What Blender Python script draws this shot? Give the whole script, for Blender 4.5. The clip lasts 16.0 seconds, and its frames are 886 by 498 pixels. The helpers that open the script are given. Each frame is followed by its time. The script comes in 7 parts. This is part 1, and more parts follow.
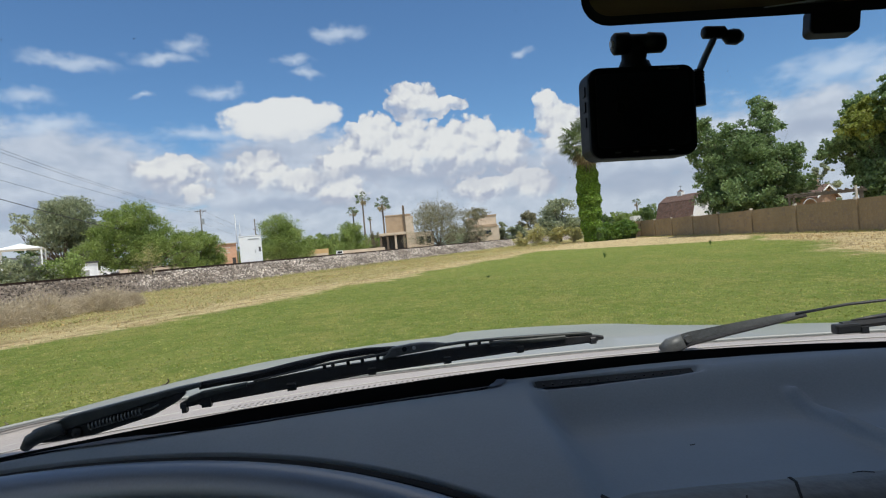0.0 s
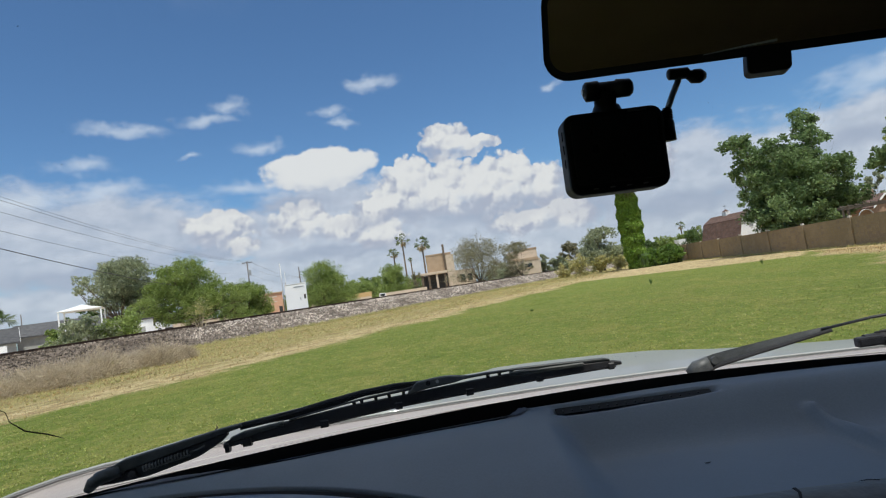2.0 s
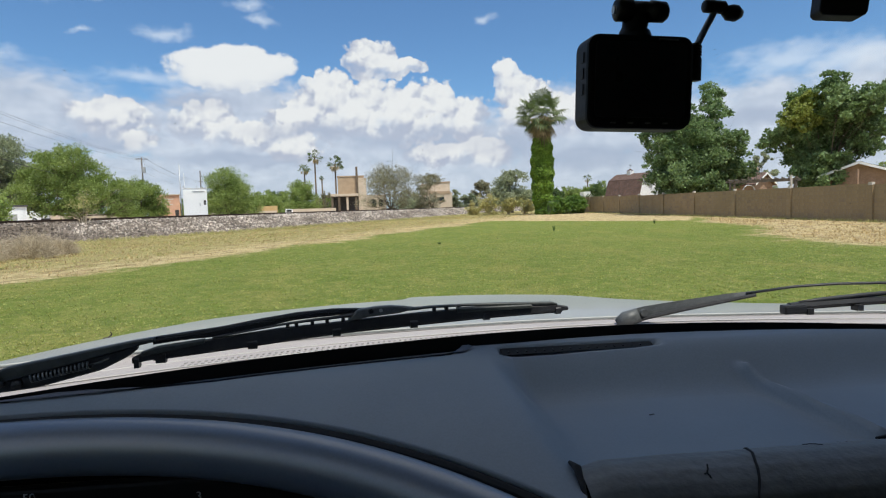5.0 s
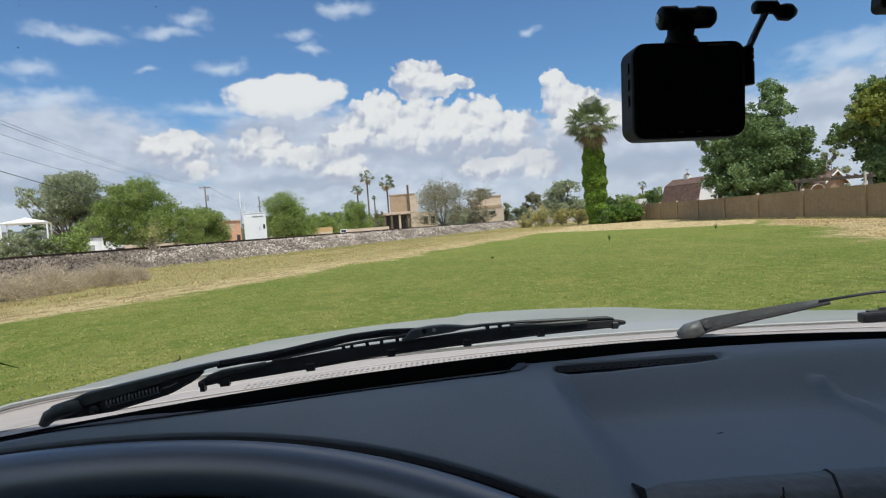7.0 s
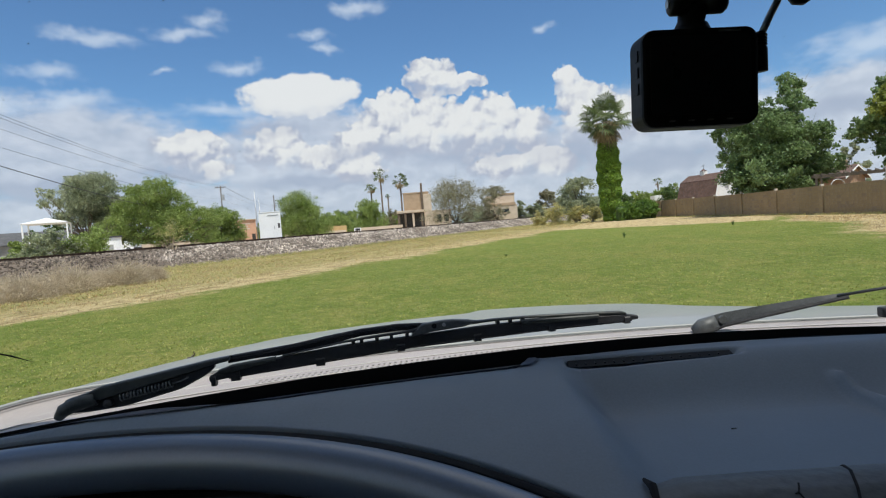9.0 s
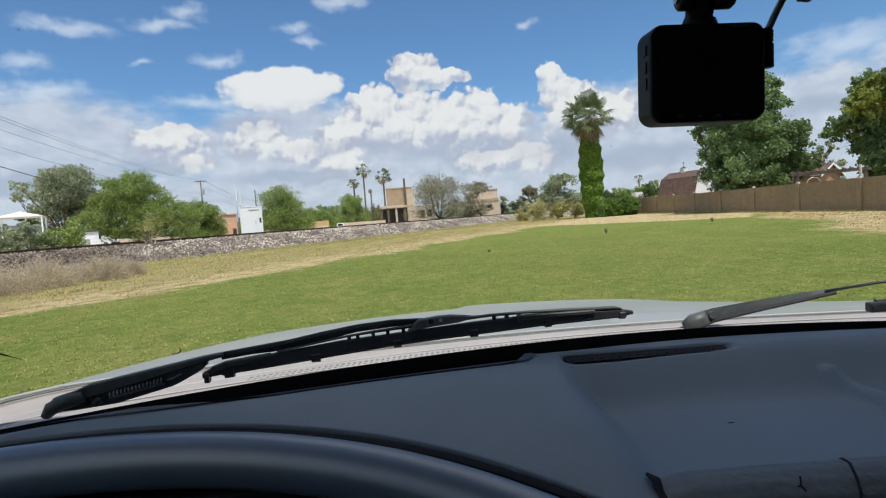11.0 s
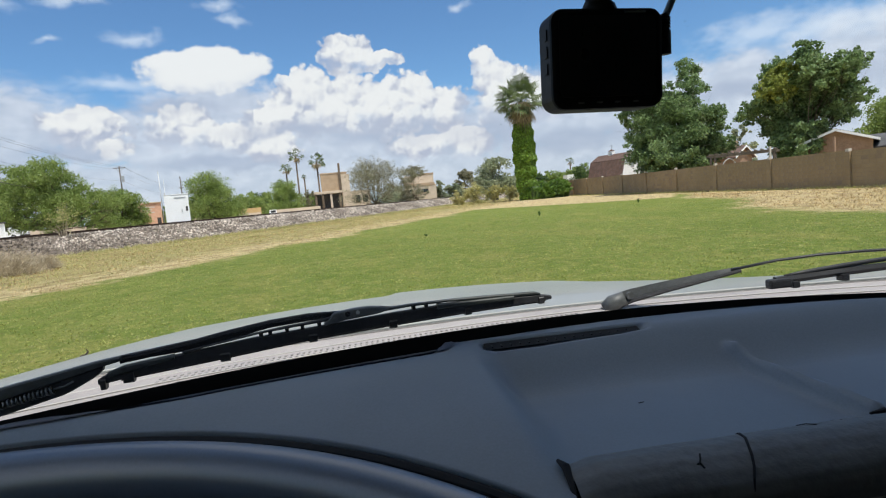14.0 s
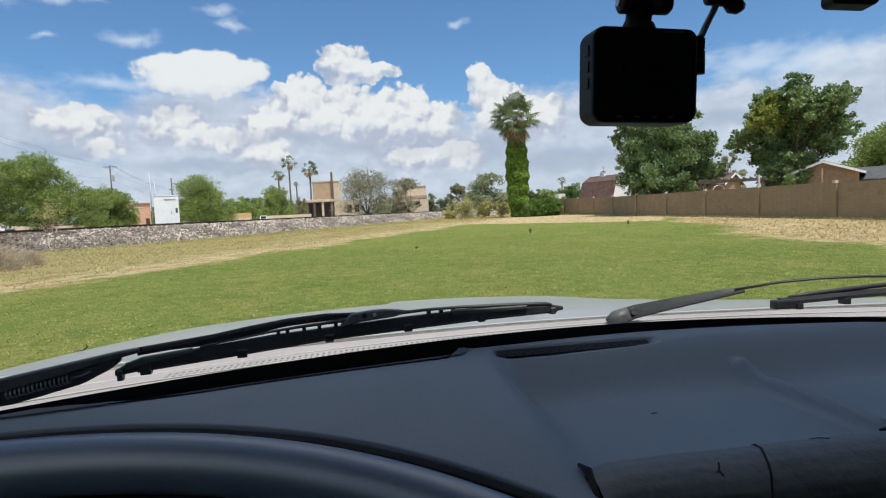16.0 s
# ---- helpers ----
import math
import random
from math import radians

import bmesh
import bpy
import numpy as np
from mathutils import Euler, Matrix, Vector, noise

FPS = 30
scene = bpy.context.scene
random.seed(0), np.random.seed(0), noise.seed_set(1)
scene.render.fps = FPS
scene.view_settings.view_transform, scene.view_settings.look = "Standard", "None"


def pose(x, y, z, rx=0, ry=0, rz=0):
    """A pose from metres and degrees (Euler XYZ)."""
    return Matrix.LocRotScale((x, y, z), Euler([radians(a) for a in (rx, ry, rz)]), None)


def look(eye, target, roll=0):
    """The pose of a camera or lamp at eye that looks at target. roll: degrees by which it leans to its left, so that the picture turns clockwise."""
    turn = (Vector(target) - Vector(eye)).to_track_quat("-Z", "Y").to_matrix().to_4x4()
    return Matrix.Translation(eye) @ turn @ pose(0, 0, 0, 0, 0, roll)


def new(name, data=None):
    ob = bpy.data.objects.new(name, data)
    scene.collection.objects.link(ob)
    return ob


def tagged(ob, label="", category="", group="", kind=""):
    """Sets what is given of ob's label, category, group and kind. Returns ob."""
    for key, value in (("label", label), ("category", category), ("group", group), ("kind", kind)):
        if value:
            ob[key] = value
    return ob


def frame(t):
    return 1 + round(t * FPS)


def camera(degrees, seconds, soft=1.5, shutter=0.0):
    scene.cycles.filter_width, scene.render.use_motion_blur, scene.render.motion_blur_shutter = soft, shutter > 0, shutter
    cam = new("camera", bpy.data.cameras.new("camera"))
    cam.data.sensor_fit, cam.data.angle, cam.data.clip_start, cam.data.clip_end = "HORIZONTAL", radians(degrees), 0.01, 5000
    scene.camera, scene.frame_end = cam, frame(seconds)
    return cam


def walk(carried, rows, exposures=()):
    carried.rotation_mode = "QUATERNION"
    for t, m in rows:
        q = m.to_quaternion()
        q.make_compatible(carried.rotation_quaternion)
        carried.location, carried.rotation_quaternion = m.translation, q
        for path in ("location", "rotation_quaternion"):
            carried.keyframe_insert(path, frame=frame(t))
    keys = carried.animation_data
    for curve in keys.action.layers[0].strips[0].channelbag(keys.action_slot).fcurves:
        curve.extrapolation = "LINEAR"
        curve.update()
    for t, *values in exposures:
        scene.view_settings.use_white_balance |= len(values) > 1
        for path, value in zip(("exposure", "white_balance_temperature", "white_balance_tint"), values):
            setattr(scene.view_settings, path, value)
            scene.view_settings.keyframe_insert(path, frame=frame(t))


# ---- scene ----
cam = camera(76.63, 16.0, soft=1.2)
PATH = [
    (0.0, pose(0.0193, -0.0050, 1.3535, 89.572, 5.088, -0.108)),
    (0.5, pose(0.0018, -0.0302, 1.3515, 90.312, 5.604, 2.295)),
    (1.0, pose(0.0319, -0.0387, 1.3558, 92.320, 6.862, 3.656)),
    (1.5, pose(0.0467, -0.0350, 1.3569, 93.384, 7.811, 3.818)),
    (2.0, pose(0.0525, -0.0477, 1.3498, 93.911, 8.565, 4.213)),
    (2.5, pose(0.0092, -0.0597, 1.3385, 92.955, 7.194, 6.402)),
    (3.0, pose(0.0055, -0.0015, 1.3398, 89.105, 4.071, 2.008)),
    (3.5, pose(-0.0120, 0.0130, 1.3370, 86.208, 2.325, -2.186)),
    (4.0, pose(0.0026, 0.0103, 1.3399, 84.687, 1.466, -4.834)),
    (4.2, pose(0.0025, 0.0078, 1.3407, 84.561, 1.650, -5.127)),
    (6.3, pose(-0.0188, 0.0157, 1.3711, 88.315, 3.198, -2.674)),
    (6.5, pose(-0.0128, 0.0331, 1.3529, 87.916, 3.565, -1.526)),
    (7.0, pose(-0.0017, 0.0081, 1.3561, 87.578, 4.227, 0.297)),
    (7.5, pose(-0.0038, 0.0052, 1.3544, 87.489, 4.436, 1.078)),
    (8.0, pose(0.0034, 0.0056, 1.3533, 87.565, 4.541, 1.711)),
    (10.5, pose(-0.0068, 0.0194, 1.3492, 87.078, 4.494, 1.391)),
    (11.0, pose(-0.0136, 0.0155, 1.3518, 86.899, 4.296, -0.050)),
    (11.5, pose(-0.0168, -0.0019, 1.3543, 87.752, 4.298, 0.323)),
    (12.0, pose(-0.0055, -0.0471, 1.3503, 90.468, 4.368, 3.709)),
    (12.5, pose(0.0069, -0.0398, 1.3528, 91.479, 4.699, 6.053)),
    (13.0, pose(0.0014, -0.0086, 1.3484, 88.634, 5.053, 3.723)),
    (13.5, pose(0.0109, 0.0205, 1.3580, 85.864, 5.646, -1.055)),
    (14.0, pose(0.0111, 0.0300, 1.3540, 84.773, 5.190, -6.524)),
    (14.5, pose(-0.0312, 0.0432, 1.3426, 84.772, 4.477, -9.170)),
    (15.0, pose(-0.0314, 0.0353, 1.3448, 85.326, 3.187, -9.300)),
    (15.5, pose(-0.0259, 0.0304, 1.3463, 85.686, 2.294, -8.668)),
    (16.0, pose(-0.0234, 0.0231, 1.3489, 86.096, 2.674, -7.406)),
]
walk(cam, PATH, exposures=[(0.0, 0.03), (1.5, -0.02), (2.2, -0.02), (3.0, 0.1), (4.0, 0.22), (6.5, 0.08), (8.0, 0.08), (10.5, 0.12), (11.5, 0.1), (12.5, 0.0), (13.5, 0.18), (14.5, 0.22), (16.0, 0.18)])

# ---- sky, sun ----
SUN_AZ, SUN_EL = radians(158), radians(68)     # clockwise from +y
world = bpy.data.worlds.new("sky")
scene.world = world
world.use_nodes = True


class Nodes:
    """Short spelling for node trees."""

    def __init__(self, tree):
        self.t = tree

    def put(self, kind, inputs=(), **props):
        n = self.t.nodes.new(kind)
        for k, v in props.items():
            assign(n, k, v)
        for k, v in dict(inputs).items():
            if isinstance(v, bpy.types.NodeSocket):
                self.t.links.new(v, n.inputs[k])
            else:
                n.inputs[k].default_value = v
        return n

    def math(self, op, a, b=0.0, c=0.0, clamp=False):
        n = self.t.nodes.new("ShaderNodeMath")
        n.operation, n.use_clamp = op, clamp
        for i, v in enumerate((a, b, c)):
            if isinstance(v, bpy.types.NodeSocket):
                self.t.links.new(v, n.inputs[i])
            else:
                n.inputs[i].default_value = v
        return n.outputs[0]

    def vec(self, op, a, b=None, c=None):
        n = self.t.nodes.new("ShaderNodeVectorMath")
        n.operation = op
        for i, v in enumerate((a, b, c)):
            if isinstance(v, bpy.types.NodeSocket):
                self.t.links.new(v, n.inputs[i])
            elif v is not None:
                n.inputs[i].default_value = v
        return n.outputs["Value"] if op in ("LENGTH", "DOT_PRODUCT", "DISTANCE") else n.outputs[0]

    def noise(self, vector, scale, detail=4.0, rough=0.55):
        return self.put("ShaderNodeTexNoise", {"Vector": vector, "Scale": scale, "Detail": detail, "Roughness": rough}).outputs[0]

    def smooth(self, v, lo, hi, a=0.0, b=1.0):
        n = self.t.nodes.new("ShaderNodeMapRange")
        n.interpolation_type = "SMOOTHSTEP"
        self.t.links.new(v, n.inputs["Value"])
        for k, x in (("From Min", lo), ("From Max", hi), ("To Min", a), ("To Max", b)):
            n.inputs[k].default_value = x
        return n.outputs[0]

    def mix(self, f, a, b, blend="MIX"):
        n = self.t.nodes.new("ShaderNodeMix")
        n.data_type, n.blend_type = "RGBA", blend
        for i, v in ((0, f), (6, a), (7, b)):
            if isinstance(v, bpy.types.NodeSocket):
                self.t.links.new(v, n.inputs[i])
            else:
                n.inputs[i].default_value = v if i == 0 or len(v) == 4 else (*v, 1)
        return n.outputs[2]


def assign(node, key, value):
    if key == "sky_type":
        node.sky_type = value
    elif key == "operation":
        node.operation = value
    elif key == "voronoi_dimensions":
        node.voronoi_dimensions = value


# clouds: azimuth and elevation in degrees, half widths in degrees
CUMULUS = [(-1.7, 14.5, 3.2, 1.9), (1.5, 13.6, 2.8, 0.85), (-5.8, 10.2, 3.4, 3.4), (-2.4, 9.6, 3.6, 3.3), (1.4, 9.4, 3.6, 3.3), (4.6, 9.8, 2.6, 3.2),
           (7.6, 8.6, 2.4, 2.7), (-9.4, 9.0, 3.0, 2.3), (-25.2, 8.6, 3.9, 1.8), (-23.0, 6.6, 1.8, 1.3), (-17.4, 8.4, 3.4, 2.3), (-13.6, 7.4, 2.8, 1.6), 
           (11.9, 12.4, 1.5, 2.4), (13.6, 9.6, 3.6, 3.2), (-45.5, 12.9, 2.4, 1.5), (5.0, 5.2, 4.2, 1.5), (9.4, 5.2, 3.0, 1.8), (-9.6, 5.8, 3.4, 1.3), (17.5, 8.6, 3.0, 2.4)]
ANVIL = [(-14.7, 13.5, 6.0, 2.1), (-15.2, 12.9, 5.2, 1.7)]
WISPS = [(-32.0, 18.0, 4.6, 0.75), (-25.0, 18.8, 3.2, 0.7), (-22.8, 19.8, 2.0, 0.9), (-20.1, 16.0, 2.6, 0.7), (-12.1, 17.7, 1.7, 0.55), (-13.2, 19.0, 1.9, 0.6),
         (9.6, 17.8, 1.2, 0.6), (-35.6, 14.8, 3.0, 0.9), (-8.4, 21.2, 2.9, 0.8), (36.5, 11.8, 6.0, 1.6), (41.5, 11.0, 7.0, 2.0),
         (-27.0, 15.4, 0.9, 0.4), (30.0, 8.5, 3.0, 0.8), (-33.9, 12.9, 3.4, 0.9), (-22.5, 12.4, 5.0, 0.9), (-40.0, 12.2, 5.0, 1.0)]
UNDERS = [(3.5, 6.9, 8.5, 1.6), (-9.0, 8.0, 7.0, 1.0), (-19.5, 10.4, 7.0, 0.8), (-26.0, 6.6, 5.0, 1.0), (11.0, 6.0, 6.0, 1.5), (-1.0, 13.0, 3.6, 0.7), (-13.0, 5.2, 9.0, 0.9), (-36.0, 5.6, 9.0, 1.4), (20.0, 4.5, 8.0, 1.4), (38.0, 7.0, 9.0, 1.2)]
BANKS = [(-34.0, 8.2, 11.0, 4.9), (-42.0, 8.8, 9.0, 5.2), (-21.0, 7.4, 9.0, 3.2), (-14.0, 9.5, 8.0, 3.4), (-10.3, 6.6, 19.0, 5.2), (4.5, 6.0, 14.0, 4.6), (19.0, 7.0, 12.0, 5.0), (34.0, 6.0, 13.0, 4.8),
         (46.0, 7.5, 10.0, 4.8), (-20.0, 3.0, 40.0, 3.2), (25.0, 2.5, 40.0, 3.4)]


def build_sky():
    g = Nodes(world.node_tree)
    world.node_tree.nodes.clear()
    d = g.vec("NORMALIZE", g.put("ShaderNodeTexCoord").outputs["Generated"])
    xyz = g.put("ShaderNodeSeparateXYZ", {0: d}).outputs
    az = g.math("MULTIPLY", g.math("ARCTAN2", xyz[0], xyz[1]), 57.2958)
    el = g.math("MULTIPLY", g.math("ARCSINE", xyz[2]), 57.2958)
    flat = g.put("ShaderNodeCombineXYZ", {0: az, 1: el}).outputs[0]
    # billows: the plane of the sky is warped by noise of two sizes
    big = g.put("ShaderNodeTexNoise", {"Vector": flat, "Scale": 0.4, "Detail": 4.0, "Roughness": 0.5}).outputs["Color"]
    warp = g.vec("MULTIPLY_ADD", big, (3.4, 2.4, 0), (-1.7, -1.2, 0))
    p = g.vec("ADD", flat, warp)

    def field(rows, lift=0.0):
        top = None
        for u, v, a, b in rows:
            q = g.vec("MULTIPLY_ADD", p, (1 / a, 1 / b, 0), (-u / a, -v / b - lift, 0))
            s = g.math("SUBTRACT", 1.0, g.vec("LENGTH", q))
            top = s if top is None else g.math("MAXIMUM", top, s)
        return top

    # cauliflower domes: squared distance to the nearest cell point, in three sizes
    def domes(v):
        h = None
        for size, w in ((0.40, 0.58), (0.9, 0.30), (1.9, 0.12)):
            d1 = g.put("ShaderNodeTexVoronoi", {"Vector": v, "Scale": size}, voronoi_dimensions="2D").outputs["Distance"]
            q = g.math("MULTIPLY", g.math("MULTIPLY", d1, d1), -w)
            h = q if h is None else g.math("ADD", h, q)
        return g.math("ADD", h, 0.72)

    wob = g.put("ShaderNodeTexNoise", {"Vector": flat, "Scale": 1.1, "Detail": 4.0, "Roughness": 0.6}).outputs["Color"]
    soft = g.vec("ADD", flat, g.vec("MULTIPLY_ADD", wob, (1.1, 1.1, 0), (-0.55, -0.55, 0)))
    heap, heap_lit, anvil, anvil_lit = field(CUMULUS), field(CUMULUS, 0.42), field(ANVIL), field(ANVIL, 0.3)
    wisp, bank, under = field(WISPS), field(BANKS), field(UNDERS)
    stretched = g.vec("MULTIPLY", flat, (0.6, 1.2, 1.0))
    fine = domes(soft)
    shifted = domes(g.vec("ADD", soft, (-0.22, 0.5, 0)))
    relief = g.math("MULTIPLY", g.math("SUBTRACT", fine, shifted), 2.6)
    streak = g.noise(stretched, 0.55, 5.0, 0.6)
    wild = g.noise(stretched, 0.9, 8.0, 0.68)
    veil = g.noise(stretched, 0.7, 4.0, 0.55)
    mass = g.noise(g.vec("ADD", g.vec("MULTIPLY", flat, (0.8, 1.2, 1.0)), (7, 3, 0)), 0.33, 3.0, 0.5)
    heap_a = g.smooth(g.math("ADD", heap, g.math("MULTIPLY", g.math("SUBTRACT", fine, 0.5), 0.8)), 0.0, 0.14)
    heap_a = g.math("MULTIPLY", heap_a, g.smooth(g.math("ADD", heap_lit, g.math("MULTIPLY", g.math("SUBTRACT", streak, 0.5), 0.9)), -0.55, 0.45, 0.0, 1.0))
    anvil_a = g.smooth(g.math("ADD", anvil, g.math("MULTIPLY", g.math("SUBTRACT", wild, 0.5), 0.30)), 0.0, 0.16)
    wisp_a = g.math("MULTIPLY", g.smooth(g.math("ADD", wisp, g.math("MULTIPLY", g.math("SUBTRACT", veil, 0.5), 1.5)), -0.15, 1.1), 0.62)
    bank_a = g.math("MULTIPLY", g.smooth(g.math("ADD", bank, g.math("MULTIPLY", g.math("SUBTRACT", streak, 0.5), 0.8)), -0.12, 0.42), 0.92)
    # scattered cloud added out of view, farther round and overhead, whitens the cabin light
    scatter = g.noise(g.vec("MULTIPLY", d, (1, 1, 2.4)), 2.6, 6.0, 0.6)
    fill_cloud = g.math("MAXIMUM", g.smooth(g.math("ABSOLUTE", az), 50.0, 70.0), g.smooth(el, 27.0, 42.0))
    fill_cloud = g.math("MULTIPLY", g.math("MULTIPLY", g.smooth(scatter, 0.45, 0.62), fill_cloud), g.smooth(el, -1.0, 6.0))
    sky = g.put("ShaderNodeTexSky", sky_type="NISHITA")
    sky.sun_disc = False
    sky.sun_elevation, sky.sun_rotation = SUN_EL, SUN_AZ
    sky.altitude, sky.air_density, sky.dust_density, sky.ozone_density = 350, 1.0, 1.0, 2.0
    blue = g.mix(1.0, sky.outputs[0], (SKY_GAIN * 0.76, SKY_GAIN * 1.03, SKY_GAIN * 1.24), "MULTIPLY")
    bank_tone = g.math("ADD", g.math("MULTIPLY", relief, 0.35), g.smooth(streak, 0.3, 0.75))
    bank_c = g.mix(g.math("MULTIPLY_ADD", bank_tone, 0.7, 0.22, clamp=True), (0.44, 0.50, 0.62), (0.66, 0.70, 0.79))
    gloom = g.smooth(g.math("ADD", under, g.math("MULTIPLY", g.math("SUBTRACT", streak, 0.5), 0.9)), -0.15, 0.6)
    bank_c = g.mix(g.math("MULTIPLY", gloom, 0.7), bank_c, (0.38, 0.43, 0.56))
    c = g.mix(bank_a, blue, bank_c)
    c = g.mix(wisp_a, c, (0.72, 0.79, 0.89))
    shade = g.math("MULTIPLY", g.math("SUBTRACT", mass, 0.5), 1.6)
    tone = g.math("ADD", g.smooth(g.math("ADD", g.math("ADD", heap_lit, shade), g.math("MULTIPLY", relief, 0.5)), -0.22, 0.62), g.math("MULTIPLY", relief, 0.6), clamp=True)
    heap_c = g.mix(tone, (0.44, 0.48, 0.60), (0.79, 0.795, 0.81))
    heap_c = g.mix(g.math("MULTIPLY", gloom, 0.4), heap_c, (0.48, 0.51, 0.61))
    c = g.mix(heap_a, c, heap_c)
    anvil_c = g.mix(g.smooth(g.math("ADD", anvil_lit, g.math("MULTIPLY", g.math("SUBTRACT", wild, 0.5), 1.2)), -0.5, 0.35), (0.58, 0.62, 0.71), (0.79, 0.80, 0.82))
    c = g.mix(anvil_a, c, anvil_c)
    c = g.mix(fill_cloud, c, (0.92, 0.92, 0.92))
    bg = g.put("ShaderNodeBackground", {"Color": c, "Strength": 1.0})
    g.put("ShaderNodeOutputWorld", {"Surface": bg.outputs[0]})


SKY_GAIN = 0.104
build_sky()
sun = new("sun", bpy.data.lights.new("sun", "SUN"))
sun.data.energy, sun.data.angle, sun.data.color = 4.3, radians(0.53), (1.0, 0.95, 0.87)
toward = Vector((math.sin(SUN_AZ) * math.cos(SUN_EL), math.cos(SUN_AZ) * math.cos(SUN_EL), math.sin(SUN_EL)))
sun.matrix_world = look(toward * 200, (0, 0, 0))


# ---- materials ----
def surf(name, low, high, scale=4.0, rough=0.7, bump=0.2, grain=40.0, metal=0.0, spread=0.0, stain=None, coat=0.0, translucent=0.0):
    """A procedural surface: two colours mixed by noise of two sizes, grain as bump. spread: change from object to object or island to island."""
    m = bpy.data.materials.new(name)
    m.use_nodes = True
    g = Nodes(m.node_tree)
    bsdf = m.node_tree.nodes["Principled BSDF"]
    at = g.put("ShaderNodeTexCoord").outputs["Object"]
    a, b = g.noise(at, scale, 5.0), g.noise(at, grain, 3.0)
    f = g.smooth(g.math("MULTIPLY_ADD", b, 0.45, g.math("MULTIPLY", a, 0.62)), 0.36, 0.70)
    c = g.mix(f, low, high)
    if stain:
        c = g.mix(g.math("MULTIPLY", g.smooth(g.noise(at, scale * 0.31, 6.0, 0.7), 0.5, 0.72), 0.8), c, stain)
    if spread:
        island = g.put("ShaderNodeNewGeometry").outputs["Random Per Island"]
        other = g.put("ShaderNodeObjectInfo").outputs["Random"]
        r = g.math("FRACT", g.math("ADD", island, other))
        v = g.math("MULTIPLY_ADD", r, 2 * spread, 1 - spread)
        c = g.mix(1.0, c, g.put("ShaderNodeCombineXYZ", {0: v, 1: v, 2: v}).outputs[0], "MULTIPLY")
    m.node_tree.links.new(c, bsdf.inputs["Base Color"])
    bsdf.inputs["Metallic"].default_value = metal
    r = g.math("MULTIPLY_ADD", b, 0.2, rough - 0.1, clamp=True)
    m.node_tree.links.new(r, bsdf.inputs["Roughness"])
    bsdf.inputs["Coat Weight"].default_value = coat
    if bump:
        n = g.put("ShaderNodeBump", {"Strength": bump, "Distance": 0.4 / grain, "Height": b})
        m.node_tree.links.new(n.outputs[0], bsdf.inputs["Normal"])
    if translucent:
        t = g.put("ShaderNodeBsdfTranslucent", {"Color": c})
        mixer = g.put("ShaderNodeMixShader", {0: translucent, 1: bsdf.outputs[0], 2: t.outputs[0]})
        m.node_tree.links.new(mixer.outputs[0], m.node_tree.nodes["Material Output"].inputs["Surface"])
    return m


def leafy(name, low, high, spread=0.35, scale=0.5):
    return surf(name, low, high, scale=scale, rough=0.55, bump=0.0, grain=6.0, spread=spread, translucent=0.42)


M_LAWN_BLADE = leafy("lawn_blade", (0.175, 0.24, 0.043), (0.45, 0.465, 0.145), 0.45, 1.6)
M_CLOVER = leafy("bright_lawn_blade", (0.30, 0.35, 0.075), (0.46, 0.46, 0.15), 0.25)
M_LAWN_TAN = leafy("lawn_tan_blade", (0.34, 0.31, 0.13), (0.48, 0.43, 0.22), 0.3)
M_DRY = leafy("dry_grass", (0.36, 0.25, 0.11), (0.74, 0.57, 0.29), 0.4, 0.6)
M_WEED = leafy("weed", (0.33, 0.335, 0.105), (0.63, 0.55, 0.26), 0.25, 0.45)
M_TWIG = surf("dry_twig", (0.42, 0.345, 0.235), (0.62, 0.525, 0.385), rough=0.9, spread=0.3, bump=0, translucent=0.3)
M_BARK = surf("bark", (0.10, 0.075, 0.05), (0.20, 0.15, 0.11), scale=3, rough=0.95, bump=0.6, grain=18)
M_MESQ = leafy("mesquite_leaf", (0.165, 0.235, 0.05), (0.31, 0.39, 0.115), 0.3)
M_EUC = leafy("grey_green_leaf", (0.25, 0.29, 0.165), (0.40, 0.43, 0.28))
M_DESERT = leafy("desert_leaf", (0.22, 0.21, 0.125), (0.35, 0.33, 0.21))
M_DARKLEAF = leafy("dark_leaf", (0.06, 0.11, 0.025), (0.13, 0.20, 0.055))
M_COTTON = leafy("cottonwood_leaf", (0.11, 0.18, 0.06), (0.25, 0.345, 0.145), 0.4)
M_YELLOW = leafy("yellow_leaf", (0.21, 0.25, 0.045), (0.36, 0.39, 0.09))
M_IVY = leafy("ivy_leaf", (0.165, 0.28, 0.035), (0.34, 0.49, 0.085), 0.4)
M_FROND = leafy("palm_frond", (0.07, 0.115, 0.035), (0.18, 0.225, 0.085), 0.35)
M_DEADFROND = leafy("dead_frond", (0.26, 0.20, 0.10), (0.45, 0.36, 0.20), 0.3)
M_HEDGE = leafy("hedge_leaf", (0.085, 0.17, 0.025), (0.20, 0.32, 0.05), 0.35)
M_BED = surf("ballast_bed", (0.070, 0.053, 0.040), (0.22, 0.175, 0.138), scale=2.2, rough=0.95, bump=0.9, grain=9)
M_RUST = surf("rusty_rail", (0.045, 0.03, 0.022), (0.10, 0.06, 0.04), scale=6, rough=0.75, bump=0.2, metal=0.3)
M_TIE = surf("weathered_tie", (0.06, 0.05, 0.04), (0.14, 0.115, 0.09), scale=5, rough=0.95, bump=0.5, spread=0.25)
M_BLOCK = surf("slump_block", (0.275, 0.195, 0.108), (0.345, 0.252, 0.146), scale=0.8, rough=0.95, bump=0.2, grain=30, spread=0.05)
